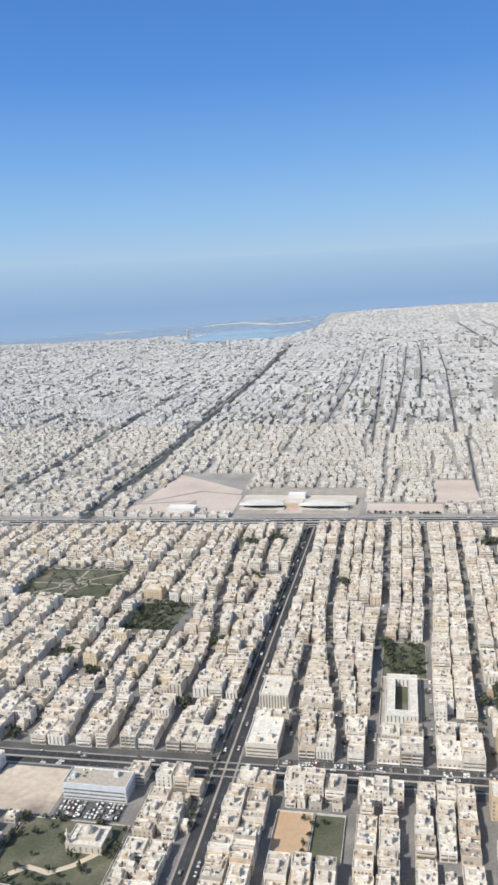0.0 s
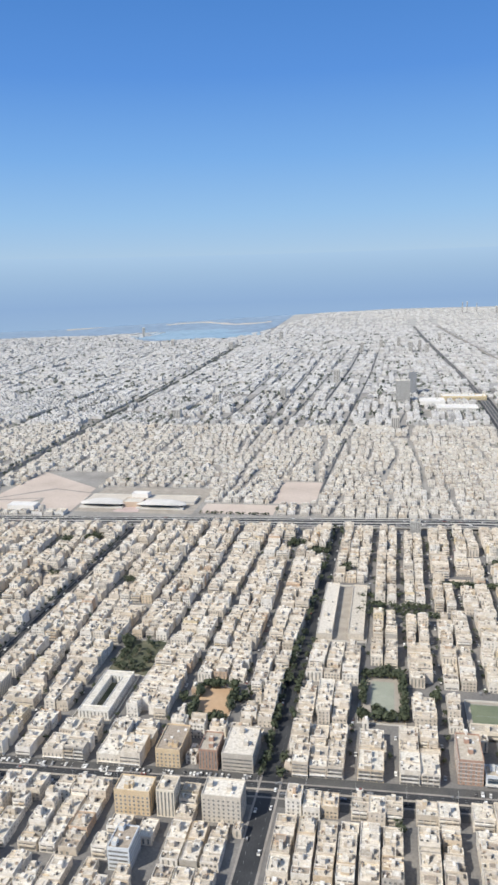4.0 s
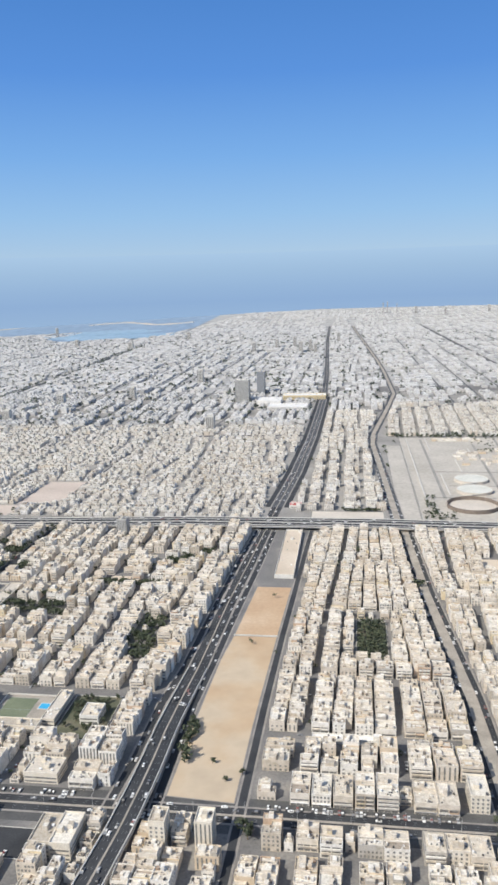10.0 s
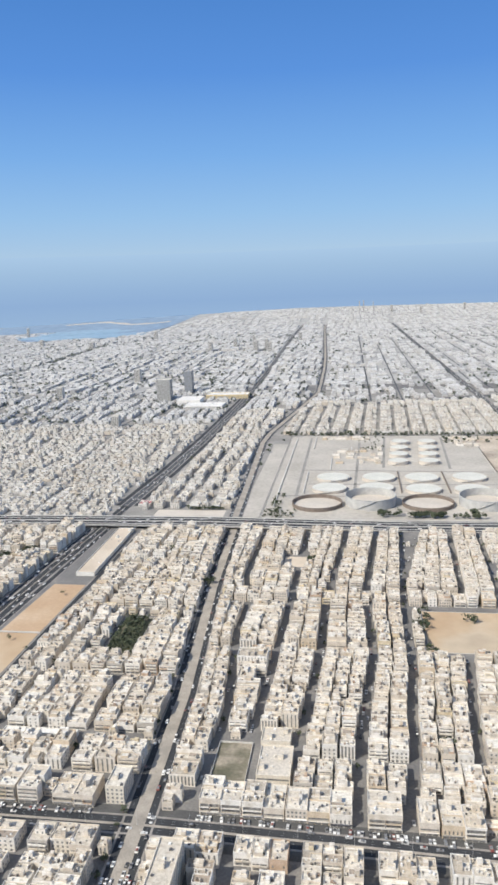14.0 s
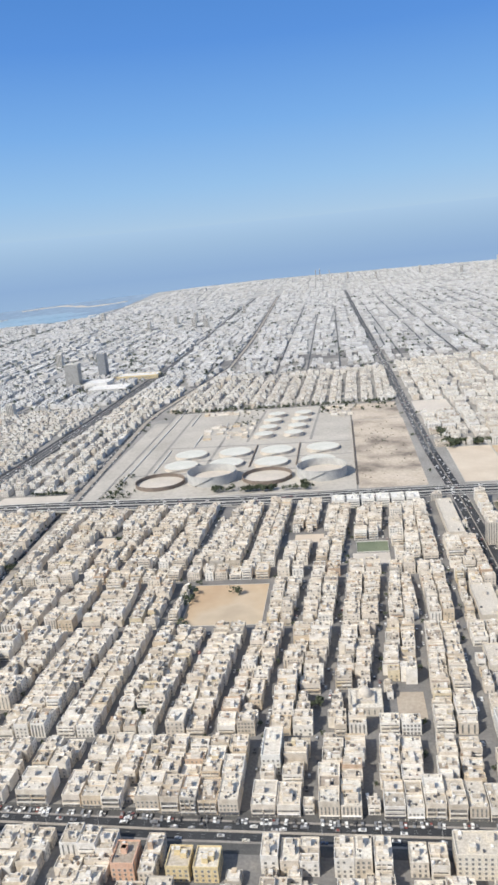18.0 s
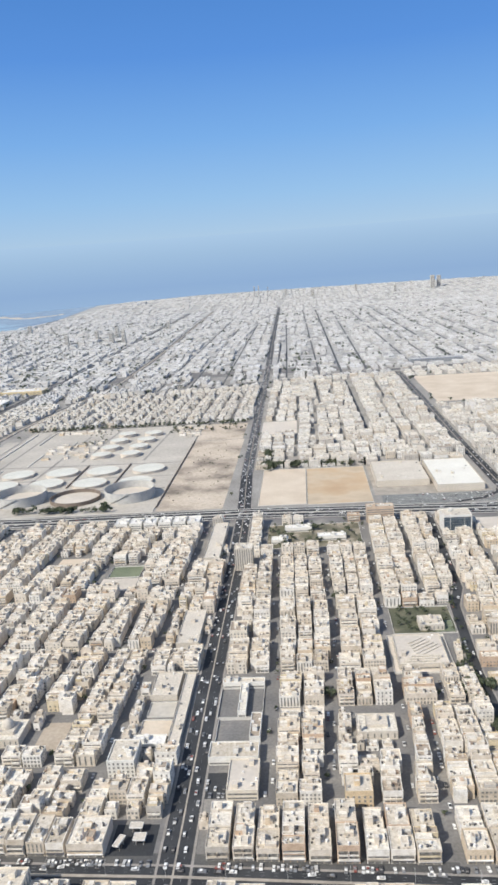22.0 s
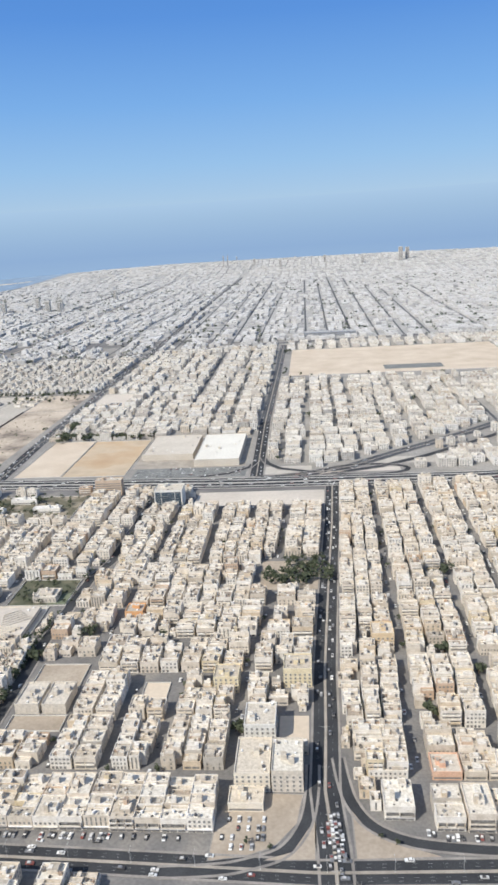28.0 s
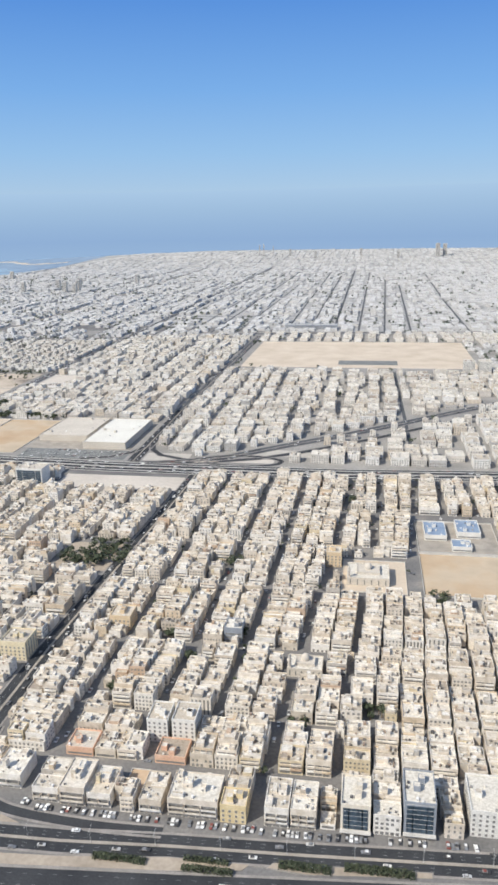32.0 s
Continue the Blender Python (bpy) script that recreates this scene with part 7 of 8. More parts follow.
# beyond the highway: crooked old lanes to the west, looser rows to the east
alleys(-900, -182, 700, 1190, 34, 40, 1.2, 71, 8, 0.6)
pack("old_town", -900, -182, 700, 1190, [(9.5, 10), (7.2, 8), (5.6, 6)], 0.4, (1, 2, 2, 3), 1, 31, 0.07, 2)
alleys(-180, 300, 722, 1190, 32, 34, 1.0, 72, 8, 0.6)
pack("old_town", -180, 300, 722, 1190, [(8, 8.5), (6.2, 7), (5, 5.4), (4, 4.5)], 0.4, (1, 1, 2, 2, 2), 1, 32, 0.06, 2)
alleys(325, 408, 745, 1310, 20, 80, 1.0, 73, 1, 0.9)
pack("rows", 325, 412, 745, 1310, [(10, 12), (7, 9), (5.5, 6)], 0.3, (2, 3, 3), 1, 34, 0.05, 2)
for k in range(14):
    mark_line([(428 + k * 23, 1118), (440 + k * 22.5, 1372)], 2.2)
pack("rows", 425, 758, 1116, 1390, [(9, 11), (6.5, 7)], 0.2, (2, 3, 3), 1, 35, 0.02, 1)
alleys(776, 1003, 830, 1450, 27, 48, 1.2, 75, 1, 0.7)
pack("rows", 776, 1003, 830, 1450, [(13, 16), (9, 11), (6.5, 7.5)], 0.35, (2, 3, 3, 4), 1, 36, 0.05, 2)
alleys(1016, 1900, 722, 1140, 30, 44, 1.2, 76, 2, 0.6)
pack("rows", 1016, 1900, 722, 1140, [(13, 15), (9, 10), (6.5, 7)], 0.35, (2, 3, 3, 4), 1, 38, 0.05, 2)
alleys(1016, 1900, 1395, 1520, 26, 62, 1.2, 77, 1.5)
pack("rows", 1016, 1900, 1395, 1520, [(13, 14), (9, 10)], 0.6, (2, 3), 1, 39, 0.06, 3)


def far_city(key, y0, y1, dx, dy, seed, detail):
    """Distant patchwork of blocks, each with its own street spacing and grain."""
    r = random.Random(seed)
    b = BLOCKS.setdefault(key, Buf())
    by = y0
    while by < y1:
        bh = min(dy * r.randint(4, 9), y1 - by)
        bx = -0.66 * by - 200
        right = 1235 + 0.235 * by + 60
        while bx < right:
            bw = dx * r.choice((4, 6, 6, 8, 10, 12))
            along_x = r.random() < 0.2
            # farther houses kept low so less shade shows, as under haze
            low = r.choice((3.4, 4.2, 5.0, 5.8)) * (0.8 if by > 2500 else 1.0)
            sparse = r.choice((0.05, 0.08, 0.12, 0.3)) + (0.5 if r.random() < 0.05 else 0)
            lane = dx * r.uniform(0.3, 0.5)
            y, row = by + r.uniform(0, dy * 0.5), 0
            while y < by + bh - dy * 0.6:
                x, col = bx, 0
                while x < bx + bw - dx * 0.7:
                    w, d = dx * r.uniform(0.86, 1.0), dy * r.uniform(0.75, 1.0)
                    if r.random() > sparse and free(x, x + w, y, y + d) and y + d < coast(x) - 10 and math.hypot(x - CX, y - CY) < RIM - 30:
                        z = rise(x + w / 2, y + d / 2)
                        h = low * r.uniform(0.8, 1.25) * (2.0 if r.random() < 0.012 else 1)
                        b.box(x, x + w, y, y + d, z - 2, z + h, M_FARHAZEWALLS)
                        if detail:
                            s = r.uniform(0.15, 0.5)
                            b.box(x + w * s, x + w * (s + 0.35), y + d * 0.35, y + d * 0.85, z + h - 0.1, z + h + 1.8, M_FARHAZEWALLS)
                    col += 1
                    x += dx * 1.02 + (lane if not along_x and col % 2 == 0 else 0)
                row += 1
                y += dy * 1.02 + (lane if along_x and row % 2 == 0 else 0)
            bx += bw + dx * r.uniform(0.4, 0.9)
        by += bh + dy * r.uniform(0.3, 0.7)


far_city("north", 1190, 1560, 10.5, 11.5, 51, True)
far_city("north", 1565, 2500, 12, 13, 52, False)
far_city("coast", 2500, 3500, 14, 15, 53, False)
far_city("coast", 3500, 4880, 17, 20, 54, False)
TEXTS = {"south": "cream and white apartment blocks south of the road", "west": "dense rows of cream apartment houses", "middle": "dense rows of white and beige apartment houses",
         "east": "tight rows of white apartment houses", "far_east": "tight rows of white and cream apartment houses", "old_town": "crowded low houses of the old quarter",
         "rows": "low house rows beyond the highway", "north": "distant pale flat-roofed houses", "coast": "faint flat-roofed houses towards the coast"}
for key, b in BLOCKS.items():
    solid("city_blocks", b, TEXTS[key], "city blocks", "stuff")

# ---- trees ----
def tree_parts(seed, r=1.0):
    """Trunk with limbs, and a ragged crown of many small leaf clumps."""
    q = random.Random(seed)
    t = Buf()
    t.tube(0, 0, 0, 1.0, 0.13, M_BARK, 6, 0.09)
    lobes = []
    for i in range(q.randint(5, 7)):
        a, e = q.uniform(0, 6.28), q.uniform(0.45, 0.95)
        tip = Vector((math.cos(a) * e * r, math.sin(a) * e * r, q.uniform(1.3, 2.3)))
        base = Vector((0, 0, q.uniform(0.7, 1.0)))
        side = Vector((-math.sin(a), math.cos(a), 0)) * 0.05
        t.shared([tuple(base - side), tuple(base + side), tuple(tip), tuple(base + Vector((0, 0, 0.1)))], [(0, 1, 2), (1, 3, 2), (3, 0, 2)], M_BARK)
        lobes.append((tip, q.uniform(0.4, 0.75)))
    lobes.append((Vector((0, 0, 2.2)), 0.7))
    c = Buf()
    for tip, rad in lobes:
        for i in range(9):
            v = Vector((q.gauss(0, 1), q.gauss(0, 1), q.gauss(0, 0.8))).normalized() * rad * q.uniform(0.55, 1.08)
            p = tip + v
            n = (v.normalized() + Vector((q.uniform(-0.5, 0.5), q.uniform(-0.5, 0.5), q.uniform(0, 0.6)))).normalized()
            u = n.orthogonal().normalized() * q.uniform(0.28, 0.48)
            w = n.cross(u).normalized() * q.uniform(0.2, 0.34)
            c.face([tuple(p - u - w * 0.3), tuple(p + w), tuple(p + u - w * 0.2), tuple(p - w)], M_LEAF)
    return t, c


TREES = [(a.mesh("trunk"), b.mesh("crown"), a, b) for a, b in (tree_parts(40 + i) for i in range(5))]
woods = Buf()
COUNT = {"tree": 0, "car": 0}
tr = random.Random(77)


def tree(x, y, size=1.0, z=0.0, single=False):
    me_t, me_c, bt, bc = TREES[tr.randrange(5)]
    s, a = size * tr.uniform(0.8, 1.25), tr.uniform(0, 6.28)
    if single and COUNT["tree"] < 130:
        COUNT["tree"] += 1
        th = thing("tree", "dark green broad-crowned street tree", "tree", "street trees", at=(x, y, z))
        th.rotation_euler.z = a
        th.scale = (s, s, s)
        part("trunk", me_t, th)
        part("crown", me_c, th)
        return
    ca, sa = math.cos(a) * s, math.sin(a) * s
    if y > 440:
        # far crowns: every other leaf mass, a little larger
        ca, sa, s = ca * 1.12, sa * 1.12, s * 1.06
        for i in range(0, len(bc.v) - 3, 8):
            woods.face([(x + p[0] * ca - p[1] * sa, y + p[0] * sa + p[1] * ca, z + p[2] * s) for p in bc.v[i:i + 4]], M_LEAF)
        return
    for bf in (bt, bc):
        woods.shared([(x + p[0] * ca - p[1] * sa, y + p[0] * sa + p[1] * ca, z + p[2] * s) for p in bf.v], bf.f, bf.mats[0])


def grove(x0, x1, y0, y1, n, size=1.3, single=False, edge=False):
    for _ in range(n):
        x, y = tr.uniform(x0, x1), tr.uniform(y0, y1)
        if edge:
            k = tr.randrange(4)
            x = (x0, x1, x, x)[k]
            y = (y, y, y0, y1)[k]
        tree(x, y, size, 0.05, single)


grove(-165, -122, 229, 262, 26, 1.2, True)
grove(-167, -119, 227, 265, 40, 1.2, True, True)
grove(-298, -226, 498, 554, 60, 1.1, edge=True)
grove(-292, -232, 503, 550, 50, 0.9)
grove(-191, -157, 445, 493, 90, 1.6)
grove(-13, 10, 406, 446, 34, 1.5)
grove(138, 160, 376, 420, 90, 1.9, True, True)
grove(143, 156, 376, 384, 10, 1.8)
grove(49, 68, 363, 397, 80, 1.9, False, True)
grove(232, 256, 365, 403, 22, 1.3, True)
for y in range(460, 507, 3):
    for x in (386.5, 390.5, 394.5, 398.5):
        if tr.random() < 0.92:
            tree(x + tr.uniform(-0.6, 0.6), y + tr.uniform(-0.5, 0.5), tr.uniform(1.35, 1.75), 0.05)
grove(879, 913, 481, 513, 26, 1.2)
grove(1040, 1069, 503, 536, 60, 1.9)
grove(1028, 1050, 500, 520, 22, 1.8)
grove(299.5, 304, 351, 386, 18, 1.8, True)
for x, y in ((324, 340), (331, 345), (335, 458), (318, 470), (326, 540), (316, 352)):
    tree(x, y, 1.2, 0.16, True)
grove(-44, -35, 256, 283, 8, 1.1, True)
grove(155, 159, 290, 302, 6, 1.8, True)
grove(735, 745, 284, 300, 7, 1.6, True)
grove(905, 914, 400, 445, 20, 1.5)
grove(1188, 1194, 362, 372, 6, 1.5, True)
grove(1252, 1262, 484, 488, 6, 1.4)
grove(570, 582, 500, 535, 14, 1.5)
grove(575, 582, 472, 480, 5, 1.4)
grove(556, 576, 728, 740, 16, 1.9)
grove(585, 616, 726, 734, 40, 2.0)
grove(622, 646, 727, 731, 18, 1.6)
grove(640, 650, 728, 738, 8, 2.2)
for _ in range(50):
    tree(tr.uniform(448, 478), tr.uniform(726, 750), tr.uniform(0.6, 1.1))
for _ in range(26):
    tree(tr.uniform(540, 572), tr.uniform(1000, 1090), tr.uniform(0.8, 1.5))
for _ in range(40):
    tree(tr.uniform(650, 750), tr.uniform(1050, 1096), tr.uniform(1, 2.2))
grove(372, 408, 748, 752, 40, 1.3)
grove(-38, 36, 718, 722, 60, 1.0)
grove(452, 462, 724, 800, 40, 1.2)
grove(790, 892, 847, 857, 80, 2.3)
grove(785, 794, 852, 915, 36, 2.2)
grove(784, 795, 840, 880, 18, 1.6)
grove(440, 752, 1101, 1105, 120, 1.5)
grove(799, 871, 621, 671, 60, 1.3)
grove(130, 160, 528, 536, 34, 1.5)
grove(190, 240, 556, 562, 26, 1.4)
grove(228, 246, 460, 505, 34, 1.4)
grove(180, 200, 640, 650, 14, 1.4)
for x, y, r in SPOTS:
    k = 0.8 if x < 300 else 0.6
    grove(x - r * k, x + r * k, y - r * k, y + r * k, max(4, int(r * r * k * k * 0.5)), 1.8)
for q in LANES:
    grove(*q, 60, 1.5)
for x, y, _, _ in along(RT, 2.8):
    if y > 322:
        for sgn in (-1, 1):
            if tr.random() < (0.85 if y < 440 and sgn < 0 else 0.55 if y < 440 else 0.5 if sgn < 0 else 0.12):
                tree(x + sgn * tr.uniform(2.6, 5.4), y + tr.uniform(-1.5, 1.5), 1.8, 0, 236 < y < 420)
for x, y, _, _ in along(G_E, 4.2):
    if 316 < y < 540 and tr.random() < (0.8 if y < 460 else 0.4):
        tree(x - tr.uniform(1.6, 3.6), y, 1.3)
for x, y, _, _ in along(R1, 6.5):
    if y > 236 and tr.random() < 0.6:
        tree(x - 6.6, y, 1.25, 0, y < 330)
for x, y, _, _ in along(R3[:5], 9):
    if tr.random() < 0.5:
        tree(x - tr.uniform(7, 9), y, 1.3)
for line, ya, yb in STREETS:
    xm = x_at(line, ya)
    for y in range(int(max(ya, 336)), int(yb), 9):
        if tr.random() < (0.6 if 100 < xm < 275 else 0.5 if xm < 100 else 0.16):
            x = x_at(line, y)
            if not blocked(x - 1, x + 1, y - 1, y + 1):
                tree(x + tr.choice((-1.5, 1.5)), y, 1.1)
for _ in range(1500):
    x, y = tr.uniform(-900, 1700), tr.uniform(725, 1450)
    if free(x - 0.6, x + 0.6, y - 0.6, y + 0.6):
        tree(x, y, tr.uniform(1.2, 2.4))
for _ in range(520):
    x, y = tr.uniform(-430, 1400), tr.uniform(330, 680)
    if free(x - 1.5, x + 1.5, y - 1.5, y + 1.5):
        tree(x, y, tr.uniform(0.8, 1.3))


# distant clumps of dark crowns between the far houses
clumps = Buf()


def clump(cx, cy, s1):
    """One ragged crown of a dozen leaf masses."""
    z = rise(cx, cy) + s1 * 1.5
    for k in range(9):
        n = Vector((tr.gauss(0, 1), tr.gauss(0, 1), tr.gauss(0.3, 0.8))).normalized()
        p = Vector((cx, cy, z)) + n * s1 * tr.uniform(0.5, 0.95)
        u = n.orthogonal().normalized() * s1 * tr.uniform(0.45, 0.8)
        w = n.cross(u) * tr.uniform(0.6, 1.0)
        clumps.face([tuple(p - u), tuple(p + w), tuple(p + u), tuple(p - w)], M_HAZEDLEAF)


for line, reach, step in ((AVENUE, 7.0, 9.0), (AVENUE_W, 5.0, 12.0)):
    for x, y, _, _ in along(line, step):
        for sgn in (-1, 1):
            if tr.random() < 0.6:
                clump(x + sgn * reach + tr.uniform(-1, 1), y + tr.uniform(-3, 3), tr.uniform(1.6, 2.8))
for x, y, _, _ in along([(430, 1110), (756, 1106)], 7):
    clump(x, y + tr.uniform(-1, 1), tr.uniform(1.8, 3.0))
for _ in range(3800):
    y = tr.uniform(1200, 3400) if tr.random() < 0.75 else tr.uniform(1200, 1900)
    x = tr.uniform(-0.62 * y - 100, 1300 + 0.2 * y)
    if x > 500 and tr.random() < 0.5 or y > coast(x) - 60 or not free(x - 2, x + 2, y - 2, y + 2):
        continue
    for _ in range(tr.randint(1, 3)):
        clump(x + tr.uniform(-8, 8), y + tr.uniform(-8, 8), tr.uniform(1.6, 3.6))
solid("far_trees", clumps, "distant dark green tree clumps among pale houses", "trees", "stuff")


def hedge(x0, x1, y0, y1, label):
    """A clipped bed of dense shrubs, ragged on top."""
    th = thing("hedge", label, "hedge", "clipped hedges", at=((x0 + x1) / 2, (y0 + y1) / 2, 0.16))
    b = Buf()
    w, d = (x1 - x0) / 2, (y1 - y0) / 2
    for i in range(int(w * d * 110)):
        u, v = tr.uniform(-w, w), tr.uniform(-d, d)
        z = tr.uniform(0.15, 1.9) * (1 - 0.35 * max(abs(u) / w, abs(v) / d) ** 4)
        s1 = tr.uniform(0.16, 0.34)
        n = Vector((tr.uniform(-1, 1), tr.uniform(-1, 1), tr.uniform(0.2, 1.2))).normalized()
        p, q = Vector((u, v, z)), n.orthogonal().normalized() * s1
        k = n.cross(q)
        b.face([tuple(p - q), tuple(p - k), tuple(p + q), tuple(p + k)], M_LEAF)
    part("foliage", b, th)
    b = Buf()
    for i in range(max(3, int(w * 2))):
        u = -w + (i + 0.5) * 2 * w / max(3, int(w * 2))
        b.tube(u, tr.uniform(-d, d) * 0.6, 0, 0.9, 0.06, M_BARK, 5)
    part("stems", b, th)


hedge(1130, 1148, 290.4, 293.0, "dark clipped hedge on the sandy island")
hedge(1160, 1175, 293.8, 295.6, "dark clipped hedge on the sandy island")
hedge(1160, 1177, 290.0, 292.2, "dark clipped hedge on the sandy island")
hedge(1191, 1208, 295.0, 298.0, "dense dark shrubs on the rounded island")
hedge(1212, 1234, 297.0, 300.0, "dense dark shrubs on the rounded island")
hedge(1040, 1050, 281, 284, "dark clipped hedge beside the road")
for x, y in ((1085, 306.5), (1080, 309), (1034, 306), (1042, 304)):
    tree(x, y, 0.9, 0.16, True)


# ---- vehicles ----
def car_bufs():
    L, W, H = 1.38, 0.56, 0.86
    body = Buf()
    prof = [(-L, 0.2), (-L, 0.5), (-L * 0.93, 0.56), (L * 0.45, 0.56), (L * 0.95, 0.48), (L, 0.4), (L, 0.2)]
    n = len(prof)
    vs = [(x, -W, z) for x, z in prof] + [(x, W, z) for x, z in prof]
    fs = [tuple(range(n)), tuple(range(2 * n - 1, n - 1, -1))] + [(i, n + i, n + (i + 1) % n, (i + 1) % n) for i in range(n)]
    body.shared(vs, fs, M_CAR)
    x0, x1 = -L * 0.72, L * 0.38
    body.shared([(x0 + 0.25, -W * 0.78, H), (x1 - 0.35, -W * 0.78, H), (x1 - 0.35, W * 0.78, H), (x0 + 0.25, W * 0.78, H), (x0 + 0.22, -W * 0.8, H - 0.05), (x1 - 0.31, -W * 0.8, H - 0.05), (x1 - 0.31, W * 0.8, H - 0.05), (x0 + 0.22, W * 0.8, H - 0.05)],
                [(0, 1, 2, 3), (4, 5, 1, 0), (5, 6, 2, 1), (6, 7, 3, 2), (7, 4, 0, 3)], M_CAR)
    glass = Buf()
    vs = [(x0, -W * 0.92, 0.55), (x1, -W * 0.92, 0.55), (x1, W * 0.92, 0.55), (x0, W * 0.92, 0.55), (x0 + 0.22, -W * 0.8, H - 0.05), (x1 - 0.31, -W * 0.8, H - 0.05), (x1 - 0.31, W * 0.8, H - 0.05), (x0 + 0.22, W * 0.8, H - 0.05)]
    glass.shared(vs, [(0, 1, 5, 4), (1, 2, 6, 5), (2, 3, 7, 6), (3, 0, 4, 7)], M_GLASS)
    wheel = Buf()
    m = 10
    vs = [(0.19 * math.cos(2 * math.pi * i / m), s * 0.07, 0.19 * math.sin(2 * math.pi * i / m)) for s in (-1, 1) for i in range(m)]
    wheel.shared(vs, [(i, (i + 1) % m, m + (i + 1) % m, m + i) for i in range(m)] + [tuple(range(m - 1, -1, -1)), tuple(range(m, 2 * m))], M_TYRE)
    return body, glass, wheel


CAR_B, CAR_G, CAR_W = car_bufs()
CAR_MESH = CAR_B.mesh("body"), CAR_G.mesh("glasshouse"), CAR_W.mesh("wheel")
M_CARS = tinted("car_paint_stream", [(0.0, (0.82, 0.82, 0.81)), (0.32, (0.55, 0.55, 0.55)), (0.46, (0.06, 0.06, 0.065)), (0.7, (0.22, 0.23, 0.25)), (0.94, (0.24, 0.08, 0.07))], "island", 0.1, 0.35)
traffic = Buf()


def car(x, y, a, z=0.06, single=False, label="parked car"):
    if single and COUNT["car"] < 90:
        COUNT["car"] += 1
        th = thing("car", label, "car", "cars on the streets", at=(x, y, z))
        th.rotation_euler.z = a
        part("body", CAR_MESH[0], th)
        part("glasshouse", CAR_MESH[1], th, "dark car windows")
        for u in (-0.85, 0.85):
            for v in (-0.5, 0.5):
                part("wheel", CAR_MESH[2], th, at=(u, v, 0.19))
        return
    ca, sa = math.cos(a), math.sin(a)
    s = tr.uniform(0.92, 1.2)
    for bf, mat in ((CAR_B, M_CARS), (CAR_G, M_GLASS)):
        traffic.shared([(x + (p[0] * ca - p[1] * sa) * s, y + (p[0] * sa + p[1] * ca) * s, z + p[2] * s) for p in bf.v], bf.f, mat)


def parked(x0, x1, yfun, step, fill_, a, single):
    x = x0
    while x < x1:
        if tr.random() < fill_:
            car(x, yfun(x) + tr.uniform(-0.3, 0.3), a + tr.uniform(-0.12, 0.12) + (math.pi if tr.random() < 0.5 else 0), 0.03, single, "small car parked in front of shops")
        x += step * tr.uniform(0.9, 1.15)


def flow(pts, lanes, gap, single=False, near=(0, 1e9), z=0.1):
    for off in lanes:
        for x, y, zz, a in along(offset(pts, off), gap):
            u = tr.uniform(-0.45, 0.45) * gap
            if near[0] < y < near[1] and tr.random() < 0.75:
                car(x + math.cos(a) * u, y + math.sin(a) * u, a + (math.pi if off > 0 else 0), zz + z, single, "car driving on the asphalt road")


front_line = lambda x: base_y(x) - 2.6
flow(FRONT, (-4.6, -2.6, 2.4, 4.4), 30, True)
for a, b in ((470, 770), (790, 1010), (-60, 90), (190, 260), (345, 425), (1095, 1260)):
    parked(a, b, front_line, 1.5, 0.5, math.pi / 2, a in (790, 1095))
parked(500, 1010, lambda x: base_y(x) - 5.0, 3.4, 0.2, 0, False)
parked(530, 700, lambda x: base_y(x) - 6.6, 3.4, 0.2, 0, False)
flow(R4[1:9], (-4.8, -3.2, -1.6, 1.6, 3.2, 4.8), 15, False)
flow(R2[:17], (-4.4, -2.9, -1.4, 1.4, 2.9, 4.4), 30, False)
for line in (SERVICE_W, SERVICE_E):
    flow(line, (-1.0, 1.0), 16)
flow(R1, (-3.2, 3.2), 22)
flow(RT, (-3.2, 3.2), 20)
flow(R3[:9], (-5.4, -3.6, 3.6, 5.4), 15)
flow(R5, (-3.4, -1.8, 1.8, 3.4), 16)
flow(R6, (-3.4, 3.4), 14)
flow(HIGHWAY, (-10.6, -5.4, -3.2, 3.2, 5.4, 10.6), 19, z=0.12)
flow(RAMP, (-3, 3), 16)
flow([(1063.5, 301), (1062.5, 318)], (-3.4, -2.0, -0.8, 0.6), 3.4)
for x0, x1, y0, y1 in ((900, 998, 716, 740), (784, 796, 347, 361), (1024, 1040, 303, 318), (232, 250, 287, 290), (-150, -128, 268, 276), (440, 460, 270, 300)):
    y = y0 + 1.5
    while y < y1:
        x = x0 + 1
        while x < x1:
            if tr.random() < (0.12 if x0 == 900 else 0.4):
                car(x, y, math.pi / 2, 0.07)
            x += 1.8
        y += 4.2
for line, ya, yb in STREETS:
    if ya > 300:
        for y in range(int(max(ya, 330)), int(yb), 4):
            x = x_at(line, y) + tr.choice((-1.4, 1.4))
            if tr.random() < 0.34 and not blocked(x - 0.8, x + 0.8, y - 1, y + 1):
                car(x, y, math.pi / 2, 0.02)
for y in (404, 428, 470, 498, 530, 338, 378, 408, 522):
    for x in range(-70, 1250, 5):
        if tr.random() < 0.2 and free(x - 1, x + 1, y - 1, y + 1):
            car(x, y, 0, 0.02)
for y in (269.5, 273.2, 277):
    for x in range(-154, -125, 2):
        if tr.random() < 0.75:
            car(x, y, math.pi / 2, 0.08)
solid("woods", woods, "dark green trees of parks, yards and streets", "trees", "stuff")
solid("traffic", traffic, "streams and rows of small cars on the streets", "traffic", "stuff")


# ---- street lamps ----
def lamp_buf():
    b = Buf()
    b.tube(0, 0, 0, 5.6, 0.07, M_GREY, 6, 0.045)
    b.tube(0, 0, 0, 0.3, 0.16, M_CONC, 6)
    return b.mesh("pole")


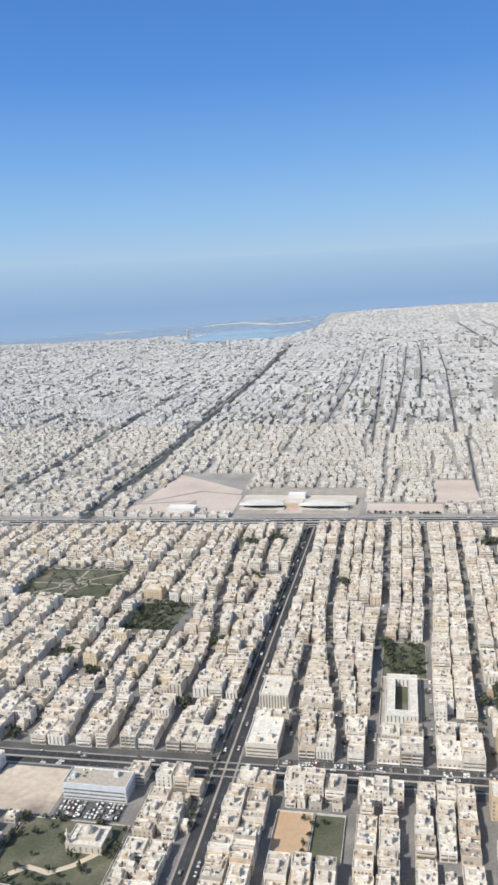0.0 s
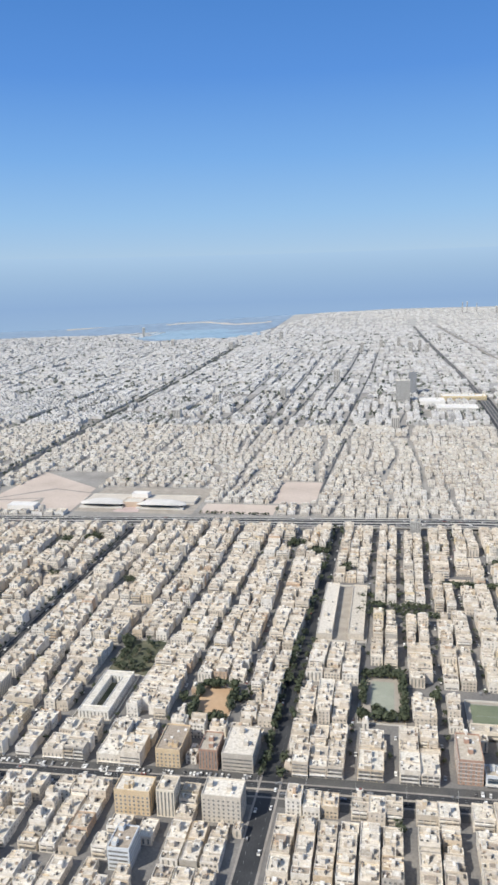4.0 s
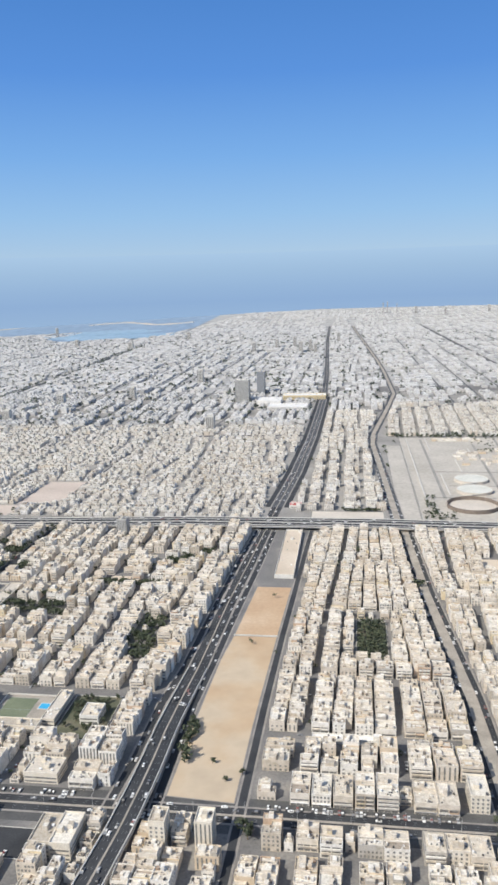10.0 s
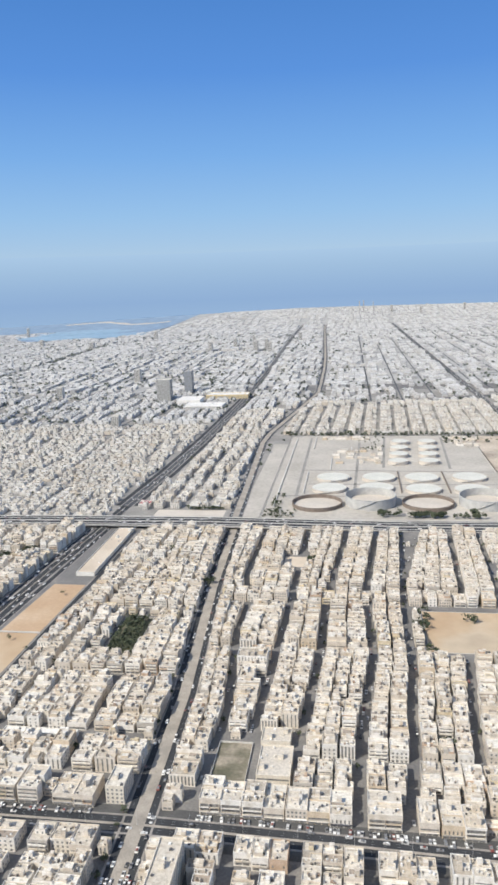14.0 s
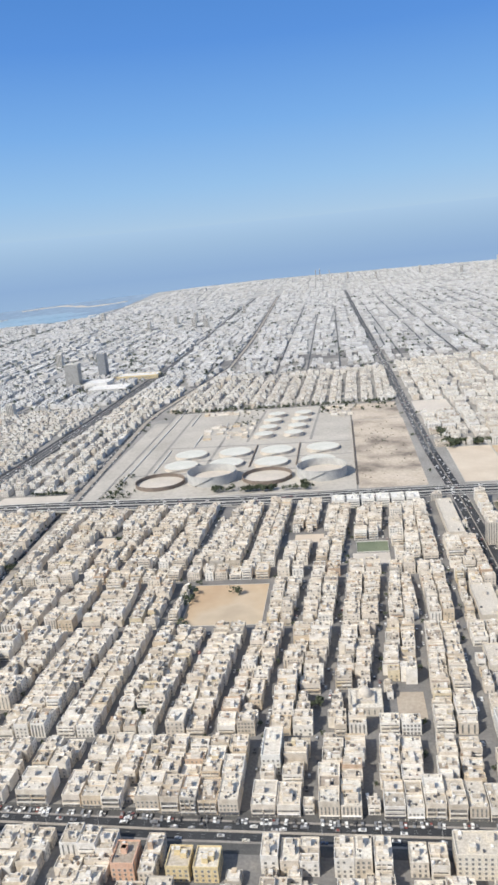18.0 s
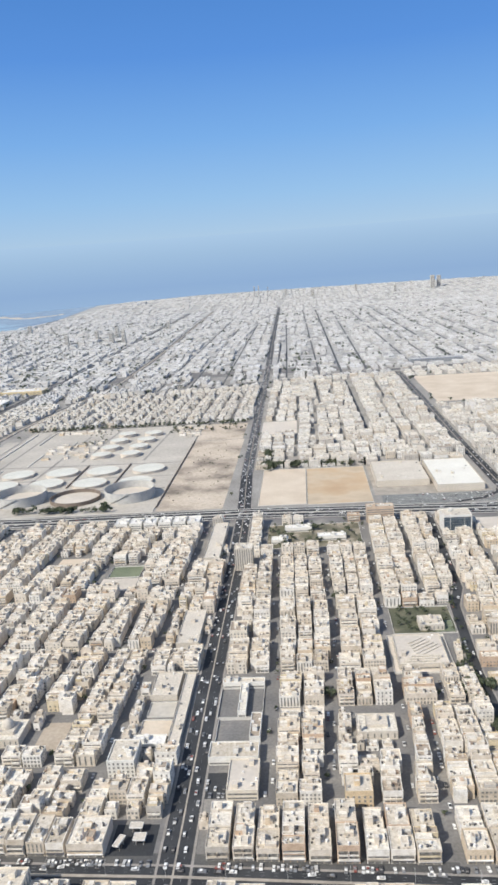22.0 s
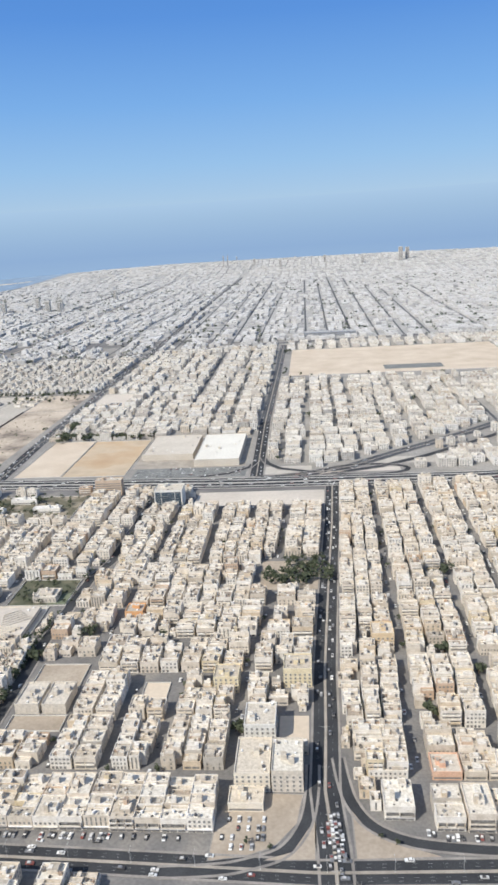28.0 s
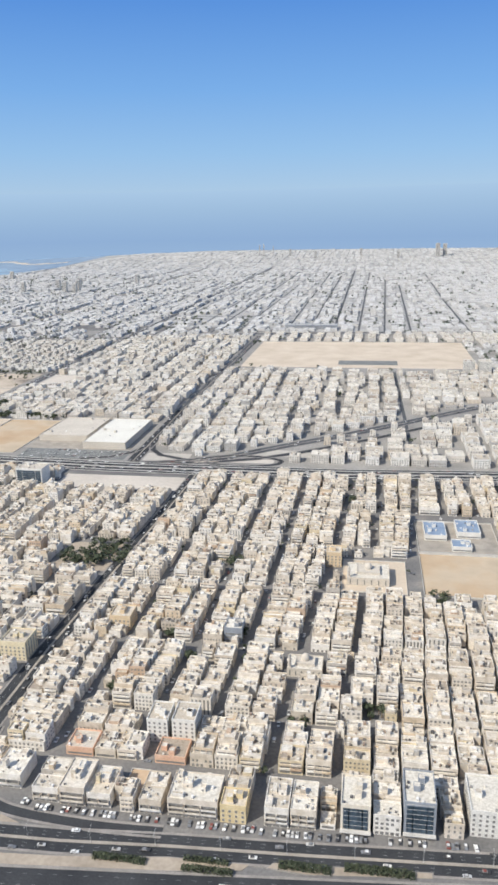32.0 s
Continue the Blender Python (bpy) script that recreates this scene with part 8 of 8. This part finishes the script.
def arm_buf():
    b = Buf()
    b.box(-0.03, 0.03, -1.3, 1.3, 5.5, 5.56, M_GREY, True)
    for s in (-1, 1):
        b.box(-0.09, 0.09, min(s * 1.2, s * 1.7), max(s * 1.2, s * 1.7), 5.48, 5.58, M_GREY, True)
    return b.mesh("arm")


POLE, ARMS = lamp_buf(), arm_buf()
for pts, step in ((FRONT[3:-1], 22), (R5[1:], 24)):
    for x, y, z, a in along(pts, step):
        th = thing("street_lamp", "grey double-armed street lamp on the median", "street lamp", "street lamps", at=(x, y, 0.19))
        th.rotation_euler.z = a
        part("pole", POLE, th)
        part("arm", ARMS, th)


# ---- yards: pool, courts and paths ----
b = Buf()
b.box(0, 7, 0, 6, 0.0, 0.12, M_CONC)
b.face([(0.5, 0.5, 0.125), (6.5, 0.5, 0.125), (6.5, 5.5, 0.125), (0.5, 5.5, 0.125)], M_POOL)
ob = solid("swimming_pool", b, "bright blue swimming pool in a club yard", "pool")
ob.location = (214, 389, 0.06)
for name, x, y, w, d, mat, label in (("ball_court", 194.5, 377, 17, 22, M_TURF, "dark green ball court"), ("ball_court", 902, 482, 11, 14, M_TURF, "green ball court with white lines"), ("ball_court", 142.5, 386, 12.5, 30, M_PALEGREEN, "pale green sports pitch")):
    th = thing(name, label, "ball court", at=(x, y, 0.07))
    b = Buf()
    b.box(0, w, 0, d, 0, 0.03, mat)
    part("surface", b, th)
    for q in ((0, w, 0, 0.15), (0, w, d - 0.15, d), (0, 0.15, 0.15, d - 0.15), (w - 0.15, w, 0.15, d - 0.15), (0.15, w - 0.15, d / 2 - 0.07, d / 2 + 0.07)):
        b = Buf()
        b.box(*q, 0.03, 0.045, M_PAINT)
        part("line", b, th)
b = Buf()
pth = [(-160, 232), (-152, 238), (-142, 236), (-134, 241), (-127, 248), (-124, 258)]
strip(b, pth, 1.3, 0.075, M_SAND, 0.03)
solid("park_path", b, "winding sand path through the park", "path", "structure")
for pts in ([(-298, 526), (-226, 526)], [(-262, 498), (-262, 554)], [(-262 + 12 * math.cos(i * 0.4), 526 + 12 * math.sin(i * 0.4)) for i in range(17)], [(-298, 498), (-226, 554)]):
    b = Buf()
    strip(b, pts, 1.0, 0.08, M_PAVE, 0.03)
    solid("park_path", b, "pale path through the formal park", "path", "structure")
